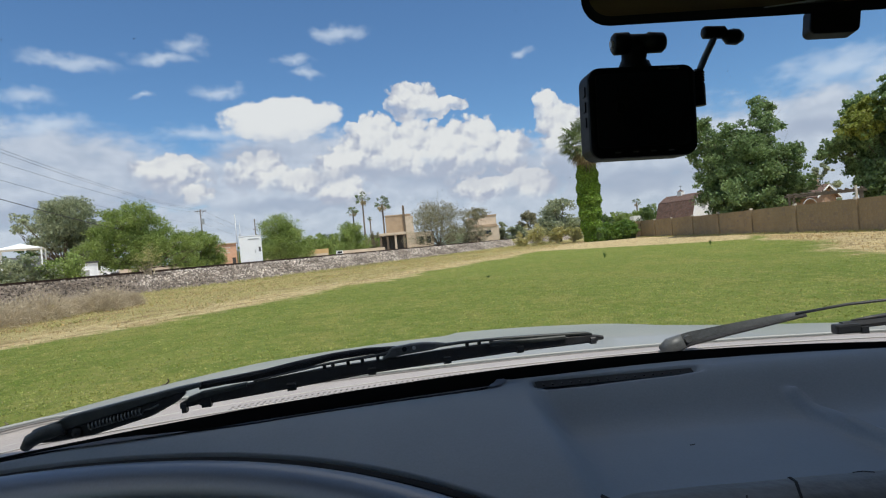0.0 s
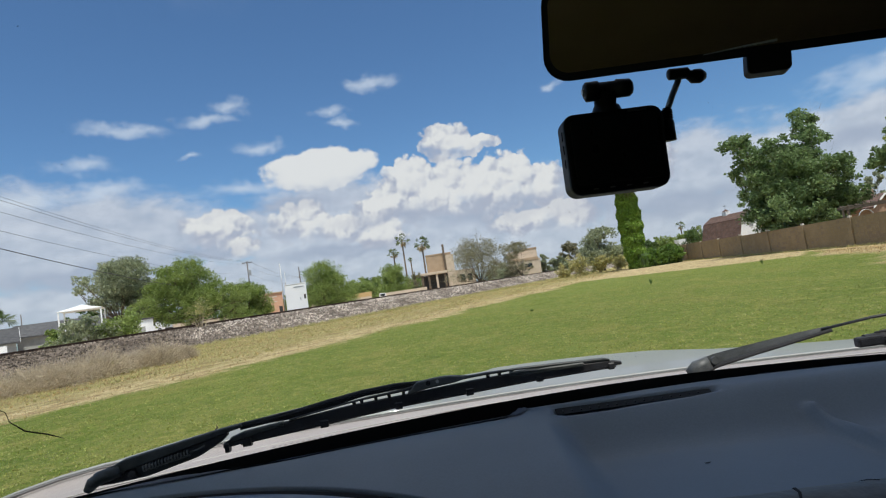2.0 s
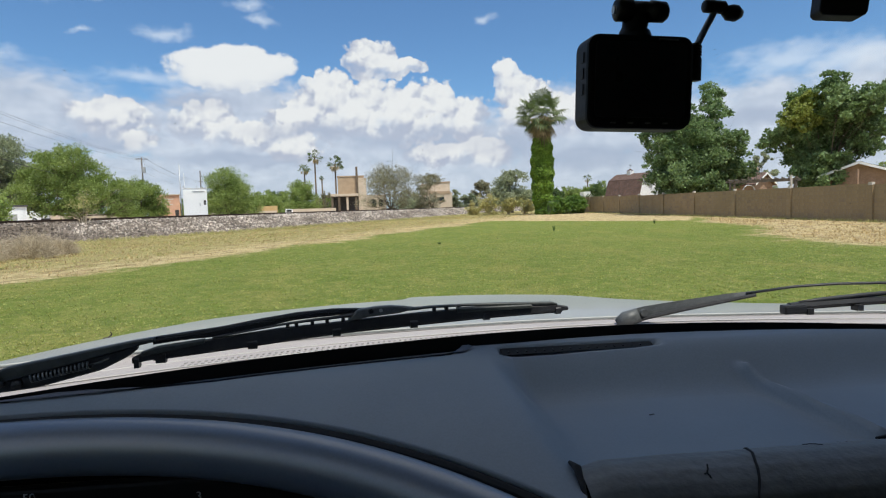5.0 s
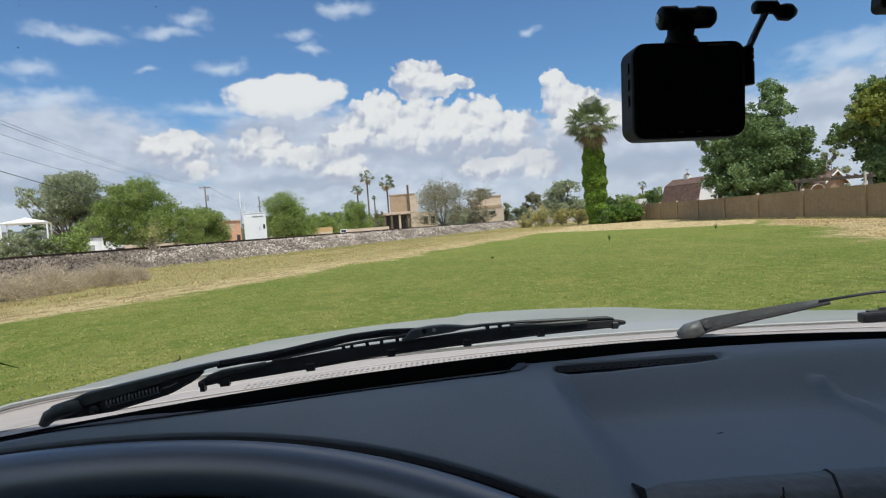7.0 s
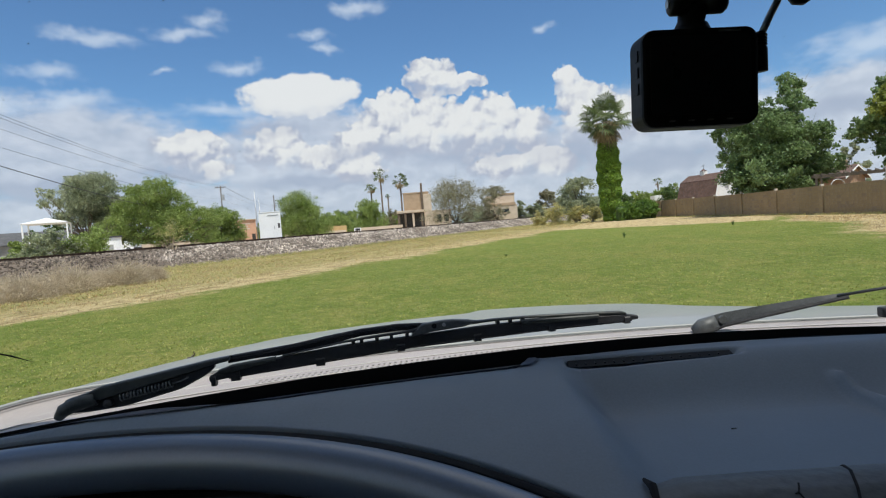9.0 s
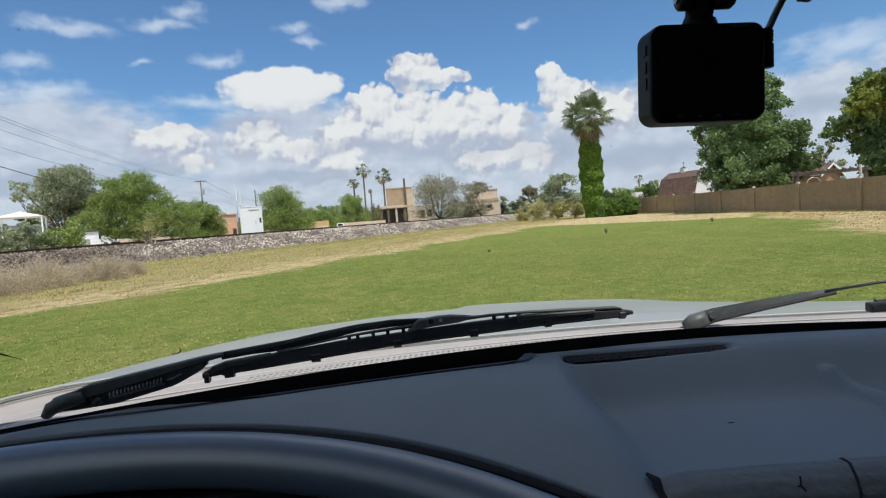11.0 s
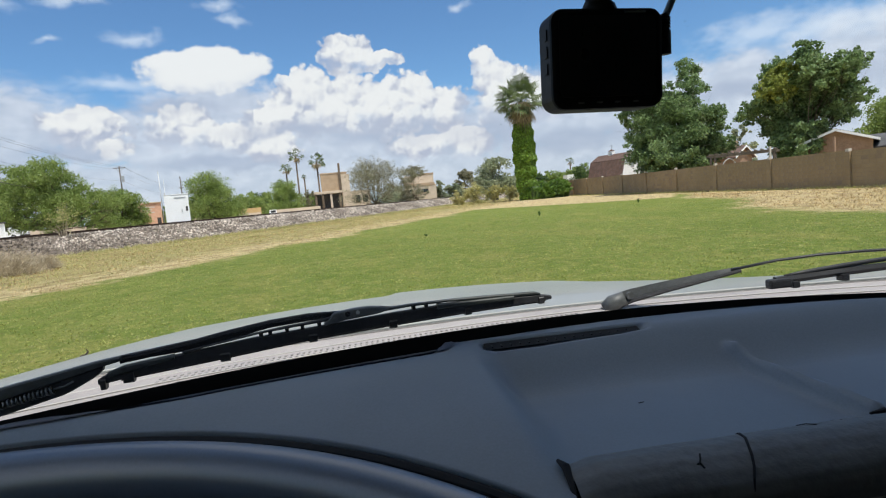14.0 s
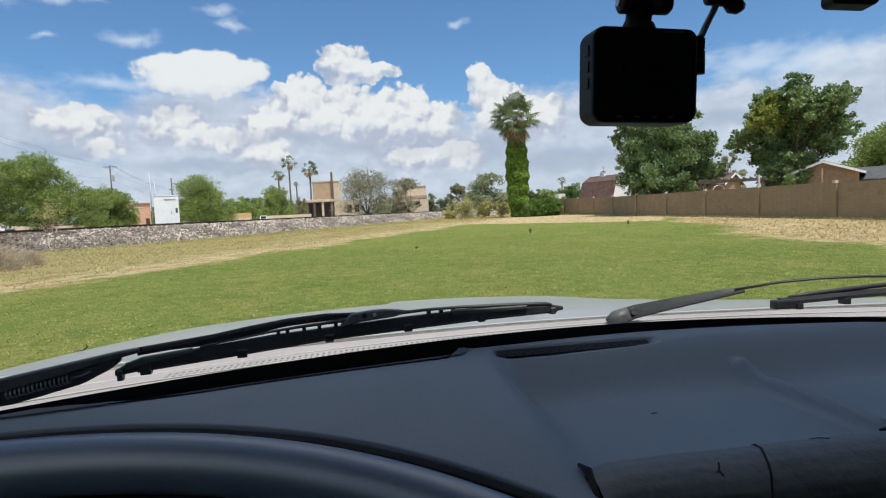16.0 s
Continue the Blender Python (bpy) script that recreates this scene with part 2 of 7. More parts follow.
M_MORTAR = surf("mortar", (0.24, 0.172, 0.108), (0.30, 0.22, 0.142), rough=0.95, bump=0.4)
M_CAP = surf("pale_mortar_cap", (0.45, 0.40, 0.34), (0.66, 0.60, 0.52), rough=0.9)
M_WHITE = surf("white_paint", (0.84, 0.84, 0.835), (0.90, 0.90, 0.895), scale=1.2, rough=0.5, bump=0.05)
M_STUCCO = surf("tan_stucco", (0.36, 0.26, 0.17), (0.46, 0.34, 0.23), scale=1.0, rough=0.95, bump=0.3)
M_STUCCO2 = surf("pale_stucco", (0.52, 0.42, 0.32), (0.64, 0.53, 0.41), scale=1.0, rough=0.95, bump=0.3)
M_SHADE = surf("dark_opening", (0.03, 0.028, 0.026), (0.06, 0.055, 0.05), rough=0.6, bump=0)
M_SHINGLE = surf("brown_shingle", (0.085, 0.052, 0.042), (0.165, 0.10, 0.078), scale=2, rough=0.95, bump=0.5, grain=12, spread=0.2)
M_GREYROOF = surf("grey_shingle", (0.06, 0.06, 0.062), (0.115, 0.115, 0.12), scale=2, rough=0.95, bump=0.5, grain=12, spread=0.15)
M_BRICK = surf("salmon_brick", (0.25, 0.155, 0.10), (0.35, 0.23, 0.155), scale=2, rough=0.95, bump=0.4, grain=10)
M_GREYWALL = surf("grey_siding", (0.30, 0.31, 0.30), (0.42, 0.42, 0.40), scale=1.5, rough=0.8)
M_POLE = surf("weathered_pole", (0.085, 0.075, 0.066), (0.17, 0.15, 0.13), scale=3, rough=0.95, bump=0.3)
M_STEEL = surf("galvanised_steel", (0.35, 0.36, 0.37), (0.52, 0.53, 0.54), rough=0.5, metal=0.6, bump=0.05)
M_WIRE = surf("cable", (0.05, 0.05, 0.055), (0.09, 0.09, 0.095), rough=0.6, bump=0)
M_ORANGE = surf("orange_paint", (0.55, 0.30, 0.19), (0.66, 0.40, 0.27), scale=2, rough=0.7)
M_TANBOX = surf("tan_panel", (0.50, 0.33, 0.14), (0.62, 0.43, 0.20), scale=1.5, rough=0.7)
M_TYRE = surf("tyre_rubber", (0.012, 0.012, 0.012), (0.03, 0.03, 0.03), rough=0.9)
M_DARKGLASS = surf("dark_glass", (0.02, 0.025, 0.03), (0.04, 0.045, 0.05), rough=0.12, bump=0)
M_PAVE = surf("pale_dirt", (0.40, 0.33, 0.25), (0.55, 0.46, 0.36), rough=0.95)


def ground_material():
    """Lawn, straw-dry verge and bare earth by where they lie."""
    m = bpy.data.materials.new("ground")
    m.use_nodes = True
    g = Nodes(m.node_tree)
    bsdf = m.node_tree.nodes["Principled BSDF"]
    at = g.put("ShaderNodeNewGeometry").outputs["Position"]
    rag = g.math("MULTIPLY", g.math("SUBTRACT", g.noise(at, 0.5, 8.0, 0.75), 0.5), 4.2)
    rag = g.math("ADD", rag, g.math("MULTIPLY", g.math("SUBTRACT", g.noise(at, 0.14, 3.0, 0.5), 0.5), 5.0))
    rag = g.math("ADD", rag, g.math("MULTIPLY", g.math("SUBTRACT", g.noise(g.vec("ADD", at, (31, 5, 0)), 1.7, 5.0, 0.7), 0.5), 3.4))
    s = g.put("ShaderNodeSeparateXYZ", {0: at}).outputs
    side = g.math("ADD", g.vec("DOT_PRODUCT", at, (-0.914, 0.407, 0)), rag)
    far = g.math("ADD", g.math("MULTIPLY_ADD", s[0], 1.3, s[1]), g.math("MULTIPLY", rag, 1.2))
    tongue = g.math("ABSOLUTE", g.math("SUBTRACT", g.math("MULTIPLY", s[0], 0.866), g.math("MULTIPLY", s[1], 0.5)))
    far_m = g.math("MULTIPLY", g.smooth(far, 60.5, 62.5), g.smooth(tongue, 0.5, 1.3))
    bend = g.math("MAXIMUM", 0.0, g.math("MULTIPLY", g.math("SUBTRACT", s[1], 17.0), 0.42))
    right = g.math("ADD", g.math("SUBTRACT", g.math("SUBTRACT", s[0], 12.6), bend), rag)
    right_m = g.smooth(right, -0.6, 0.8)
    side_m = g.smooth(side, 12.2, 13.4)
    dry = g.math("MAXIMUM", side_m, g.math("MAXIMUM", far_m, right_m))
    n1, n2, n3, n4 = g.noise(at, 0.28, 6.0, 0.6), g.noise(at, 3.2, 5.0, 0.7), g.noise(at, 38.0, 3.0, 0.7), g.noise(at, 11.0, 4.0, 0.75)
    n5, n6 = g.noise(at, 1.1, 6.0, 0.7), g.noise(g.vec("MULTIPLY", at, (1.0, 0.45, 1.0)), 0.6, 5.0, 0.65)
    lawn = g.mix(g.smooth(n1, 0.33, 0.68), (0.150, 0.205, 0.036), (0.225, 0.262, 0.062))
    lawn = g.mix(g.math("MULTIPLY", g.smooth(n6, 0.46, 0.64), 0.85), lawn, (0.31, 0.285, 0.085))
    lawn = g.mix(g.math("MULTIPLY", g.smooth(n5, 0.48, 0.62), 0.7), lawn, (0.115, 0.165, 0.026))
    lawn = g.mix(g.math("MULTIPLY", g.smooth(n2, 0.45, 0.66), 0.75), lawn, (0.36, 0.335, 0.105))
    lawn = g.mix(g.math("MULTIPLY", g.smooth(n4, 0.47, 0.62), 0.6), lawn, (0.105, 0.155, 0.022))
    lawn = g.mix(g.math("MULTIPLY", g.smooth(n3, 0.44, 0.60), 0.5), lawn, (0.115, 0.165, 0.025))
    along = g.put("ShaderNodeCombineXYZ", {0: g.math("MULTIPLY", g.vec("DOT_PRODUCT", at, (-0.914, 0.407, 0)), 1.6), 1: g.math("MULTIPLY", g.vec("DOT_PRODUCT", at, (0.407, 0.914, 0)), 0.55)}).outputs[0]
    n7, n8 = g.noise(along, 0.8, 6.0, 0.7), g.noise(g.vec("ADD", along, (40, 7, 0)), 1.3, 6.0, 0.72)
    straw = g.mix(g.smooth(n2, 0.35, 0.66), (0.54, 0.42, 0.21), (0.72, 0.60, 0.35))
    straw = g.mix(g.math("MULTIPLY", g.smooth(n7, 0.50, 0.62), 0.5), straw, (0.52, 0.36, 0.19))
    green = g.smooth(g.math("ADD", side, g.math("MULTIPLY", g.math("SUBTRACT", n8, 0.5), 16.0)), 13.4, 16.8)
    green = g.math("MULTIPLY", green, g.smooth(right, 0.0, -2.0))
    straw = g.mix(g.math("MULTIPLY", green, 0.9), straw, g.mix(g.smooth(n4, 0.4, 0.62), (0.29, 0.285, 0.095), (0.47, 0.42, 0.175)))
    straw = g.mix(g.math("MULTIPLY", g.smooth(n8, 0.50, 0.60), 0.85), straw, (0.27, 0.18, 0.10))
    n9 = g.noise(g.vec("ADD", along, (11, 63, 0)), 2.6, 6.0, 0.72)
    straw = g.mix(g.math("MULTIPLY", g.smooth(n9, 0.53, 0.63), 0.7), straw, (0.24, 0.225, 0.085))
    straw = g.mix(g.math("MULTIPLY", g.smooth(n3, 0.45, 0.65), 0.45), straw, (0.28, 0.205, 0.10))
    straw = g.mix(g.math("MULTIPLY", g.smooth(n4, 0.47, 0.66), 0.45), straw, (0.32, 0.23, 0.115))
    c = g.mix(dry, lawn, straw)
    m.node_tree.links.new(c, bsdf.inputs["Base Color"])
    bsdf.inputs["Roughness"].default_value = 0.95
    bsdf.inputs["Specular IOR Level"].default_value = 0.15
    n = g.put("ShaderNodeBump", {"Strength": 0.9, "Distance": 0.06, "Height": g.math("ADD", g.math("ADD", n3, n4), n2)})
    m.node_tree.links.new(n.outputs[0], bsdf.inputs["Normal"])
    return m


def stone_material():
    """Ballast: old brown-grey stone on one stretch of the line, fresher pale stone on the next."""
    m = surf("ballast_stone", (0.15, 0.118, 0.092), (0.56, 0.49, 0.42), scale=0.35, rough=0.9, bump=0.4, grain=14, spread=0.7)
    g = Nodes(m.node_tree)
    bsdf = m.node_tree.nodes["Principled BSDF"]
    old = bsdf.inputs["Base Color"].links[0].from_socket
    at = g.put("ShaderNodeNewGeometry").outputs["Position"]
    s = g.math("ADD", g.vec("DOT_PRODUCT", at, (0.438, 0.899, 0)), g.math("MULTIPLY", g.math("SUBTRACT", g.noise(at, 0.35, 4.0), 0.5), 22.0))
    c = g.mix(g.smooth(s, 20.0, 30.0), g.mix(1.0, old, (0.42, 0.39, 0.36), "MULTIPLY"), old)
    m.node_tree.links.new(c, bsdf.inputs["Base Color"])
    return m


M_GROUND = ground_material()
M_STONE = stone_material()


# ---- building helpers ----
class Mesh:
    """Collects vertices and faces of one mesh."""

    def __init__(self):
        self.v, self.f = [], []

    def add(self, verts, faces):
        n = len(self.v)
        self.v += [tuple(p) for p in verts]
        self.f += [tuple(i + n for i in f) for f in faces]
        return self

    def box(self, x0, x1, y0, y1, z0, z1, m=None):
        vs = [Vector((x, y, z)) for z in (z0, z1) for y in (y0, y1) for x in (x0, x1)]
        if m:
            vs = [m @ p for p in vs]
        return self.add(vs, [(0, 2, 3, 1), (4, 5, 7, 6), (0, 1, 5, 4), (2, 6, 7, 3), (0, 4, 6, 2), (1, 3, 7, 5)])

    def tube(self, points, radii, n=8, caps=True, flat=1.0):
        """A tube along points, its radius from point to point; flat squeezes it along its second axis."""
        pts = [Vector(p) for p in points]
        if not hasattr(radii, "__len__"):
            radii = [radii] * len(pts)
        rings, last = [], None
        for i, p in enumerate(pts):
            d = (pts[min(i + 1, len(pts) - 1)] - pts[max(i - 1, 0)]).normalized()
            ref = last if last is not None else (Vector((0, 0, 1)) if abs(d.z) < 0.9 else Vector((1, 0, 0)))
            a = d.cross(ref).normalized()
            b = a.cross(d).normalized()
            last = b
            rings.append([p + (a * math.cos(2 * math.pi * k / n) + b * math.sin(2 * math.pi * k / n) * flat) * radii[i] for k in range(n)])
        faces = []
        for i in range(len(pts) - 1):
            for k in range(n):
                faces.append((i * n + k, i * n + (k + 1) % n, (i + 1) * n + (k + 1) % n, (i + 1) * n + k))
        if caps:
            faces += [tuple(range(n))[::-1], tuple((len(pts) - 1) * n + k for k in range(n))]
        return self.add([q for r in rings for q in r], faces)

    def grid(self, fn, nu, nv):
        """A sheet fn(u, v), u and v from 0 to 1."""
        vs = [fn(i / nu, j / nv) for j in range(nv + 1) for i in range(nu + 1)]
        w = nu + 1
        return self.add(vs, [(j * w + i, j * w + i + 1, (j + 1) * w + i + 1, (j + 1) * w + i) for j in range(nv) for i in range(nu)])

    def prism(self, outline, a, b):
        """A closed outline pushed from offset a to offset b (both vectors)."""
        n = len(outline)
        vs = [Vector(p) + Vector(a) for p in outline] + [Vector(p) + Vector(b) for p in outline]
        return self.add(vs, [tuple(range(n))[::-1], tuple(range(n, 2 * n))] + [(i, (i + 1) % n, n + (i + 1) % n, n + i) for i in range(n)])

    def data(self, name, mat, smooth=False, bevel=0.0, segments=2, solid=0.0):
        me = bpy.data.meshes.new(name)
        me.from_pydata(self.v, [], self.f)
        if bevel or solid:
            bm = bmesh.new()
            bm.from_mesh(me)
            bmesh.ops.recalc_face_normals(bm, faces=bm.faces)
            if solid:
                bmesh.ops.solidify(bm, geom=bm.faces[:], thickness=solid)
            if bevel:
                sharp = [e for e in bm.edges if len(e.link_faces) == 2 and e.calc_face_angle(0) > 0.6]
                bmesh.ops.bevel(bm, geom=sharp, offset=bevel, segments=segments, affect="EDGES", profile=0.6)
            bm.to_mesh(me)
            bm.free()
        me.materials.append(mat)
        if smooth:
            me.polygons.foreach_set("use_smooth", [True] * len(me.polygons))
        me.update()
        return me


def thing(name, label, category, at=(0, 0, 0), group="", kind=""):
    ob = new(name)
    ob.location = at
    ob.empty_display_size = 0.1
    return tagged(ob, label, category, group, kind)


def part(name, mesh, mat, parent, label="", smooth=False, bevel=0.0, solid=0.0, kind=""):
    """Links a mesh, given in world coordinates, under a thing or a part. A thing's parts move with its Empty."""
    data = mesh if isinstance(mesh, bpy.types.Mesh) else mesh.data(name, mat, smooth, bevel, solid=solid)
    ob = new(name, data)
    ob.parent = parent
    if parent.type == "EMPTY":
        ob.matrix_parent_inverse = Matrix.Translation(-parent.location)
    return tagged(ob, label, kind=kind)


def single(name, mesh, mat, label, category, group="", kind="", smooth=False, bevel=0.0, solid=0.0):
    ob = new(name, mesh if isinstance(mesh, bpy.types.Mesh) else mesh.data(name, mat, smooth, bevel, solid=solid))
    return tagged(ob, label, category, group, kind)


def spot(az, d):
    """The place at azimuth az (degrees right of +y) and distance d."""
    return Vector((d * math.sin(radians(az)), d * math.cos(radians(az)), 0))


def step(a, b, x):
    t = min(1.0, max(0.0, (x - a) / (b - a)))
    return t * t * (3 - 2 * t)


def leaves(centres, size, rng, droop=0.0, long=1.0):
    """A mesh of leaf quads, folded a little, one at each centre."""
    c = np.asarray(centres)
    n = len(c)
    a = rng.normal(size=(n, 3))
    a[:, 2] -= droop
    a /= np.linalg.norm(a, axis=1)[:, None]
    b = np.cross(a, rng.normal(size=(n, 3)))
    b /= np.linalg.norm(b, axis=1)[:, None]
    s = size * rng.uniform(0.6, 1.3, (n, 1))
    a, b = a * s * long, b * s * 0.62
    v = np.stack([c - a, c + b, c + a, c - b], 1).reshape(-1, 3)
    me = bpy.data.meshes.new("leaves")
    f = np.arange(4 * n).reshape(n, 4)
    me.from_pydata(v.tolist(), [], f.tolist())
    return me


def crown_points(clumps, count, rng, shell=0.55, lobe=(0.2, 0.45)):
    """Points in ellipsoid clumps (x, y, z, rx, ry, rz): each clump carries small leafy lobes of uneven reach, and each lobe its leaves."""
    cl = np.array(clumps)
    w = (cl[:, 3] * cl[:, 4] * cl[:, 5]) ** 0.5
    w = w / w.sum()
    lobes = max(len(cl) * 4, min(len(cl) * 26, count // 45))
    pick = np.concatenate([np.arange(len(cl)), rng.choice(len(cl), lobes - len(cl), p=w)])
    c = cl[pick]
    d = rng.normal(size=(lobes, 3))
    d[:, 2] += 0.18
    d /= np.linalg.norm(d, axis=1)[:, None]
    reach = shell + (1.16 - shell) * rng.uniform(0, 1, (lobes, 1)) ** 0.7
    mid = c[:, :3] + d * reach * c[:, 3:]
    size = c[:, 3:] * rng.uniform(*lobe, (lobes, 1))
    lw = (size ** 1.6).mean(1)
    one = rng.choice(lobes, count, p=lw / lw.sum())
    e = rng.normal(size=(count, 3))
    e /= np.linalg.norm(e, axis=1)[:, None]
    r = rng.uniform(0.1, 1, (count, 1)) ** 0.45 * rng.uniform(0.75, 1.3, (count, 1))
    return mid[one] + e * r * size[one]


def tree(name, label, at, height, width, leaf_mat, seed, leaf=0.16, count=7000, trunk=0.22, base=0.28, clumps=14, droop=0.0, shape=None,
         long=1.0, group="", category="tree", extra=None, shell=0.55, forks=3, lobe=(0.2, 0.45)):
    """A tree with a tapered trunk, limbs that run to its clumps, and a crown of single leaves."""
    rng = np.random.default_rng(seed)
    at = Vector(at)
    root = thing(name, label, category, at, group)
    cl = []
    deep = Vector((at.x, at.y, 0)).normalized()
    wide = Vector((deep.y, -deep.x, 0))
    for i in range(clumps):
        if shape:
            u, v, s = shape[i % len(shape)]
            z = v * height
            q = wide * (u * width / 2) + deep * (rng.uniform(-0.3, 0.3) * width)
            x, y = q.x, q.y
            r = s * width / 2 * rng.uniform(0.85, 1.15)
        else:
            h = base + (1 - base) * rng.uniform(0.1, 0.9)
            reach = 0.75 * math.sin(math.pi * min(1, (h - base) / (1 - base) * 0.8 + 0.22))
            a = rng.uniform(0, 6.28)
            q = math.sqrt(rng.uniform(0.1, 1))
            x, y = math.cos(a) * q * reach * width / 2, math.sin(a) * q * reach * width / 2
            z, r = h * height, width * rng.uniform(0.14, 0.24)
        cl.append((at.x + x, at.y + y, at.z + min(z, height - r * 0.6), r, r, r * rng.uniform(0.6, 0.85)))
    m = Mesh()
    lean = [rng.normal() * 0.02 * height, rng.normal() * 0.02 * height]
    fork = at + Vector((lean[0], lean[1], height * base))
    m.tube([at + Vector((0, 0, -0.2)), at + Vector((lean[0] * 0.3, lean[1] * 0.3, height * base * 0.5)), fork], [trunk * 1.25, trunk, trunk * 0.8], 10)
    for c in cl:
        e = Vector(c[:3])
        mid = fork.lerp(e, 0.5) + Vector((rng.normal(), rng.normal(), rng.normal())) * 0.06 * width
        m.tube([fork + Vector((0, 0, -0.1)), mid, e], [trunk * 0.5, trunk * 0.28, trunk * 0.06], 6)
        for k in range(forks):
            q = e + Vector(rng.normal(size=3)) * c[3] * 0.6
            m.tube([mid.lerp(e, 0.5), q], [trunk * 0.14, trunk * 0.03], 4)
    part("trunk", m, M_BARK, root, smooth=True)
    me = leaves(crown_points(cl, count, rng, shell, lobe), leaf, rng, droop, long)
    me.materials.append(leaf_mat)
    part("crown", me, leaf_mat, root)
    if extra:
        mat2, (u, v, s), n2 = extra
        front = at - Vector((at.x, at.y, 0)).normalized() * width * 0.34
        front = front + wide * (u * width / 2)
        c2 = [(front.x + rng.normal() * 0.5 * s, front.y + rng.normal() * 0.3 * s, at.z + v * height + rng.normal() * 0.45 * s, s, s * 0.6, s * 0.7) for _ in range(7)]
        me = leaves(crown_points(c2, n2, rng), leaf, rng, droop, long)
        me.materials.append(mat2)
        part("pale_branch", me, mat2, root, "yellowing leaves on one side of the crown")
    return root


def shrub(name, label, at, width, height, mat, seed, leaf=0.1, count=1500, twig_mat=None, group="", category="shrub"):
    rng = np.random.default_rng(seed)
    at = Vector(at)
    root = thing(name, label, category, at, group)
    m = Mesh()
    for i in range(26):
        a, q = rng.uniform(0, 6.28), rng.uniform(0.2, 1)
        e = at + Vector((math.cos(a) * q * width / 2, math.sin(a) * q * width / 2, height * rng.uniform(0.5, 1) * (1.1 - 0.5 * q)))
        m.tube([at + Vector((rng.normal() * 0.05, rng.normal() * 0.05, -0.05)), at.lerp(e, 0.5) + Vector((0, 0, height * 0.12)), e], [0.02, 0.012, 0.003], 4, False)
    part("stems", m, twig_mat or M_BARK, root)
    cl = []
    for i in range(9):
        a, q = rng.uniform(0, 6.28), rng.uniform(0, 0.75)
        r = min(width, height) * rng.uniform(0.2, 0.34)
        cl.append((at.x + math.cos(a) * q * width / 2, at.y + math.sin(a) * q * width / 2, at.z + max(r * 0.5, height * rng.uniform(0.25, 0.9) - r * 0.5), r * 1.2, r * 1.2, r))
    me = leaves(crown_points(cl, count, rng, 0.4), leaf, rng)
    me.materials.append(mat)
    part("foliage", me, mat, root)
    return root


def tufts(name, label, places, height, width, blades, mat, seed, category, lean=0.5):
    """Blades of grass, joined: too many to count."""
    rng = np.random.default_rng(seed)
    p = np.repeat(np.asarray(places), blades, 0)
    n = len(p)
    a = rng.uniform(0, 6.28, n)
    h = (height * rng.uniform(0.5, 1.25, n))[:, None]
    d = np.stack([np.cos(a), np.sin(a), np.zeros(n)], 1)
    foot = p + d * rng.uniform(0, 0.35, (n, 1)) * height
    side = np.stack([-np.sin(a), np.cos(a), np.zeros(n)], 1) * width
    tip = foot + d * h * rng.uniform(0, lean, (n, 1)) + np.array([0, 0, 1]) * h
    v = np.stack([foot - side, foot + side, tip], 1).reshape(-1, 3)
    me = bpy.data.meshes.new(name)
    me.from_pydata(v.tolist(), [], np.arange(3 * n).reshape(n, 3).tolist())
    me.materials.append(mat)
    return tagged(new(name, me), label, category, kind="stuff")


# ---- ground, railway ----
RAIL_DIR = Vector((math.sin(radians(26)), math.cos(radians(26)), 0))
RAIL_OUT = Vector((-RAIL_DIR.y, RAIL_DIR.x, 0))      # away from the lawn
TOE, CROWN, TRACK, RAIL_TOP = 31.3, 34.2, 36.2, 1.37


def track(s, off, z=0.0):
    return RAIL_DIR * s + RAIL_OUT * off + Vector((0, 0, z))


def ground():
    m = Mesh()
    xs = [-2500, -900, -300, -120, -60] + list(range(-50, 51, 2)) + [60, 120, 300, 900, 2500]
    ys = [-2500, -900, -300, -100, -40] + list(range(-20, 101, 2)) + [120, 200, 400, 1000, 2500]

    def z(x, y):
        return 0.05 * noise.noise(Vector((x * 0.09, y * 0.09, 0))) if abs(x) < 60 and abs(y) < 110 else 0.0
    vs = [(x, y, z(x, y)) for y in ys for x in xs]
    w = len(xs)
    m.add(vs, [(j * w + i, j * w + i + 1, (j + 1) * w + i + 1, (j + 1) * w + i) for j in range(len(ys) - 1) for i in range(w - 1)])
    single("ground", m, M_GROUND, "mown green lawn with straw-dry verges", "ground", kind="structure", smooth=True)


ground()


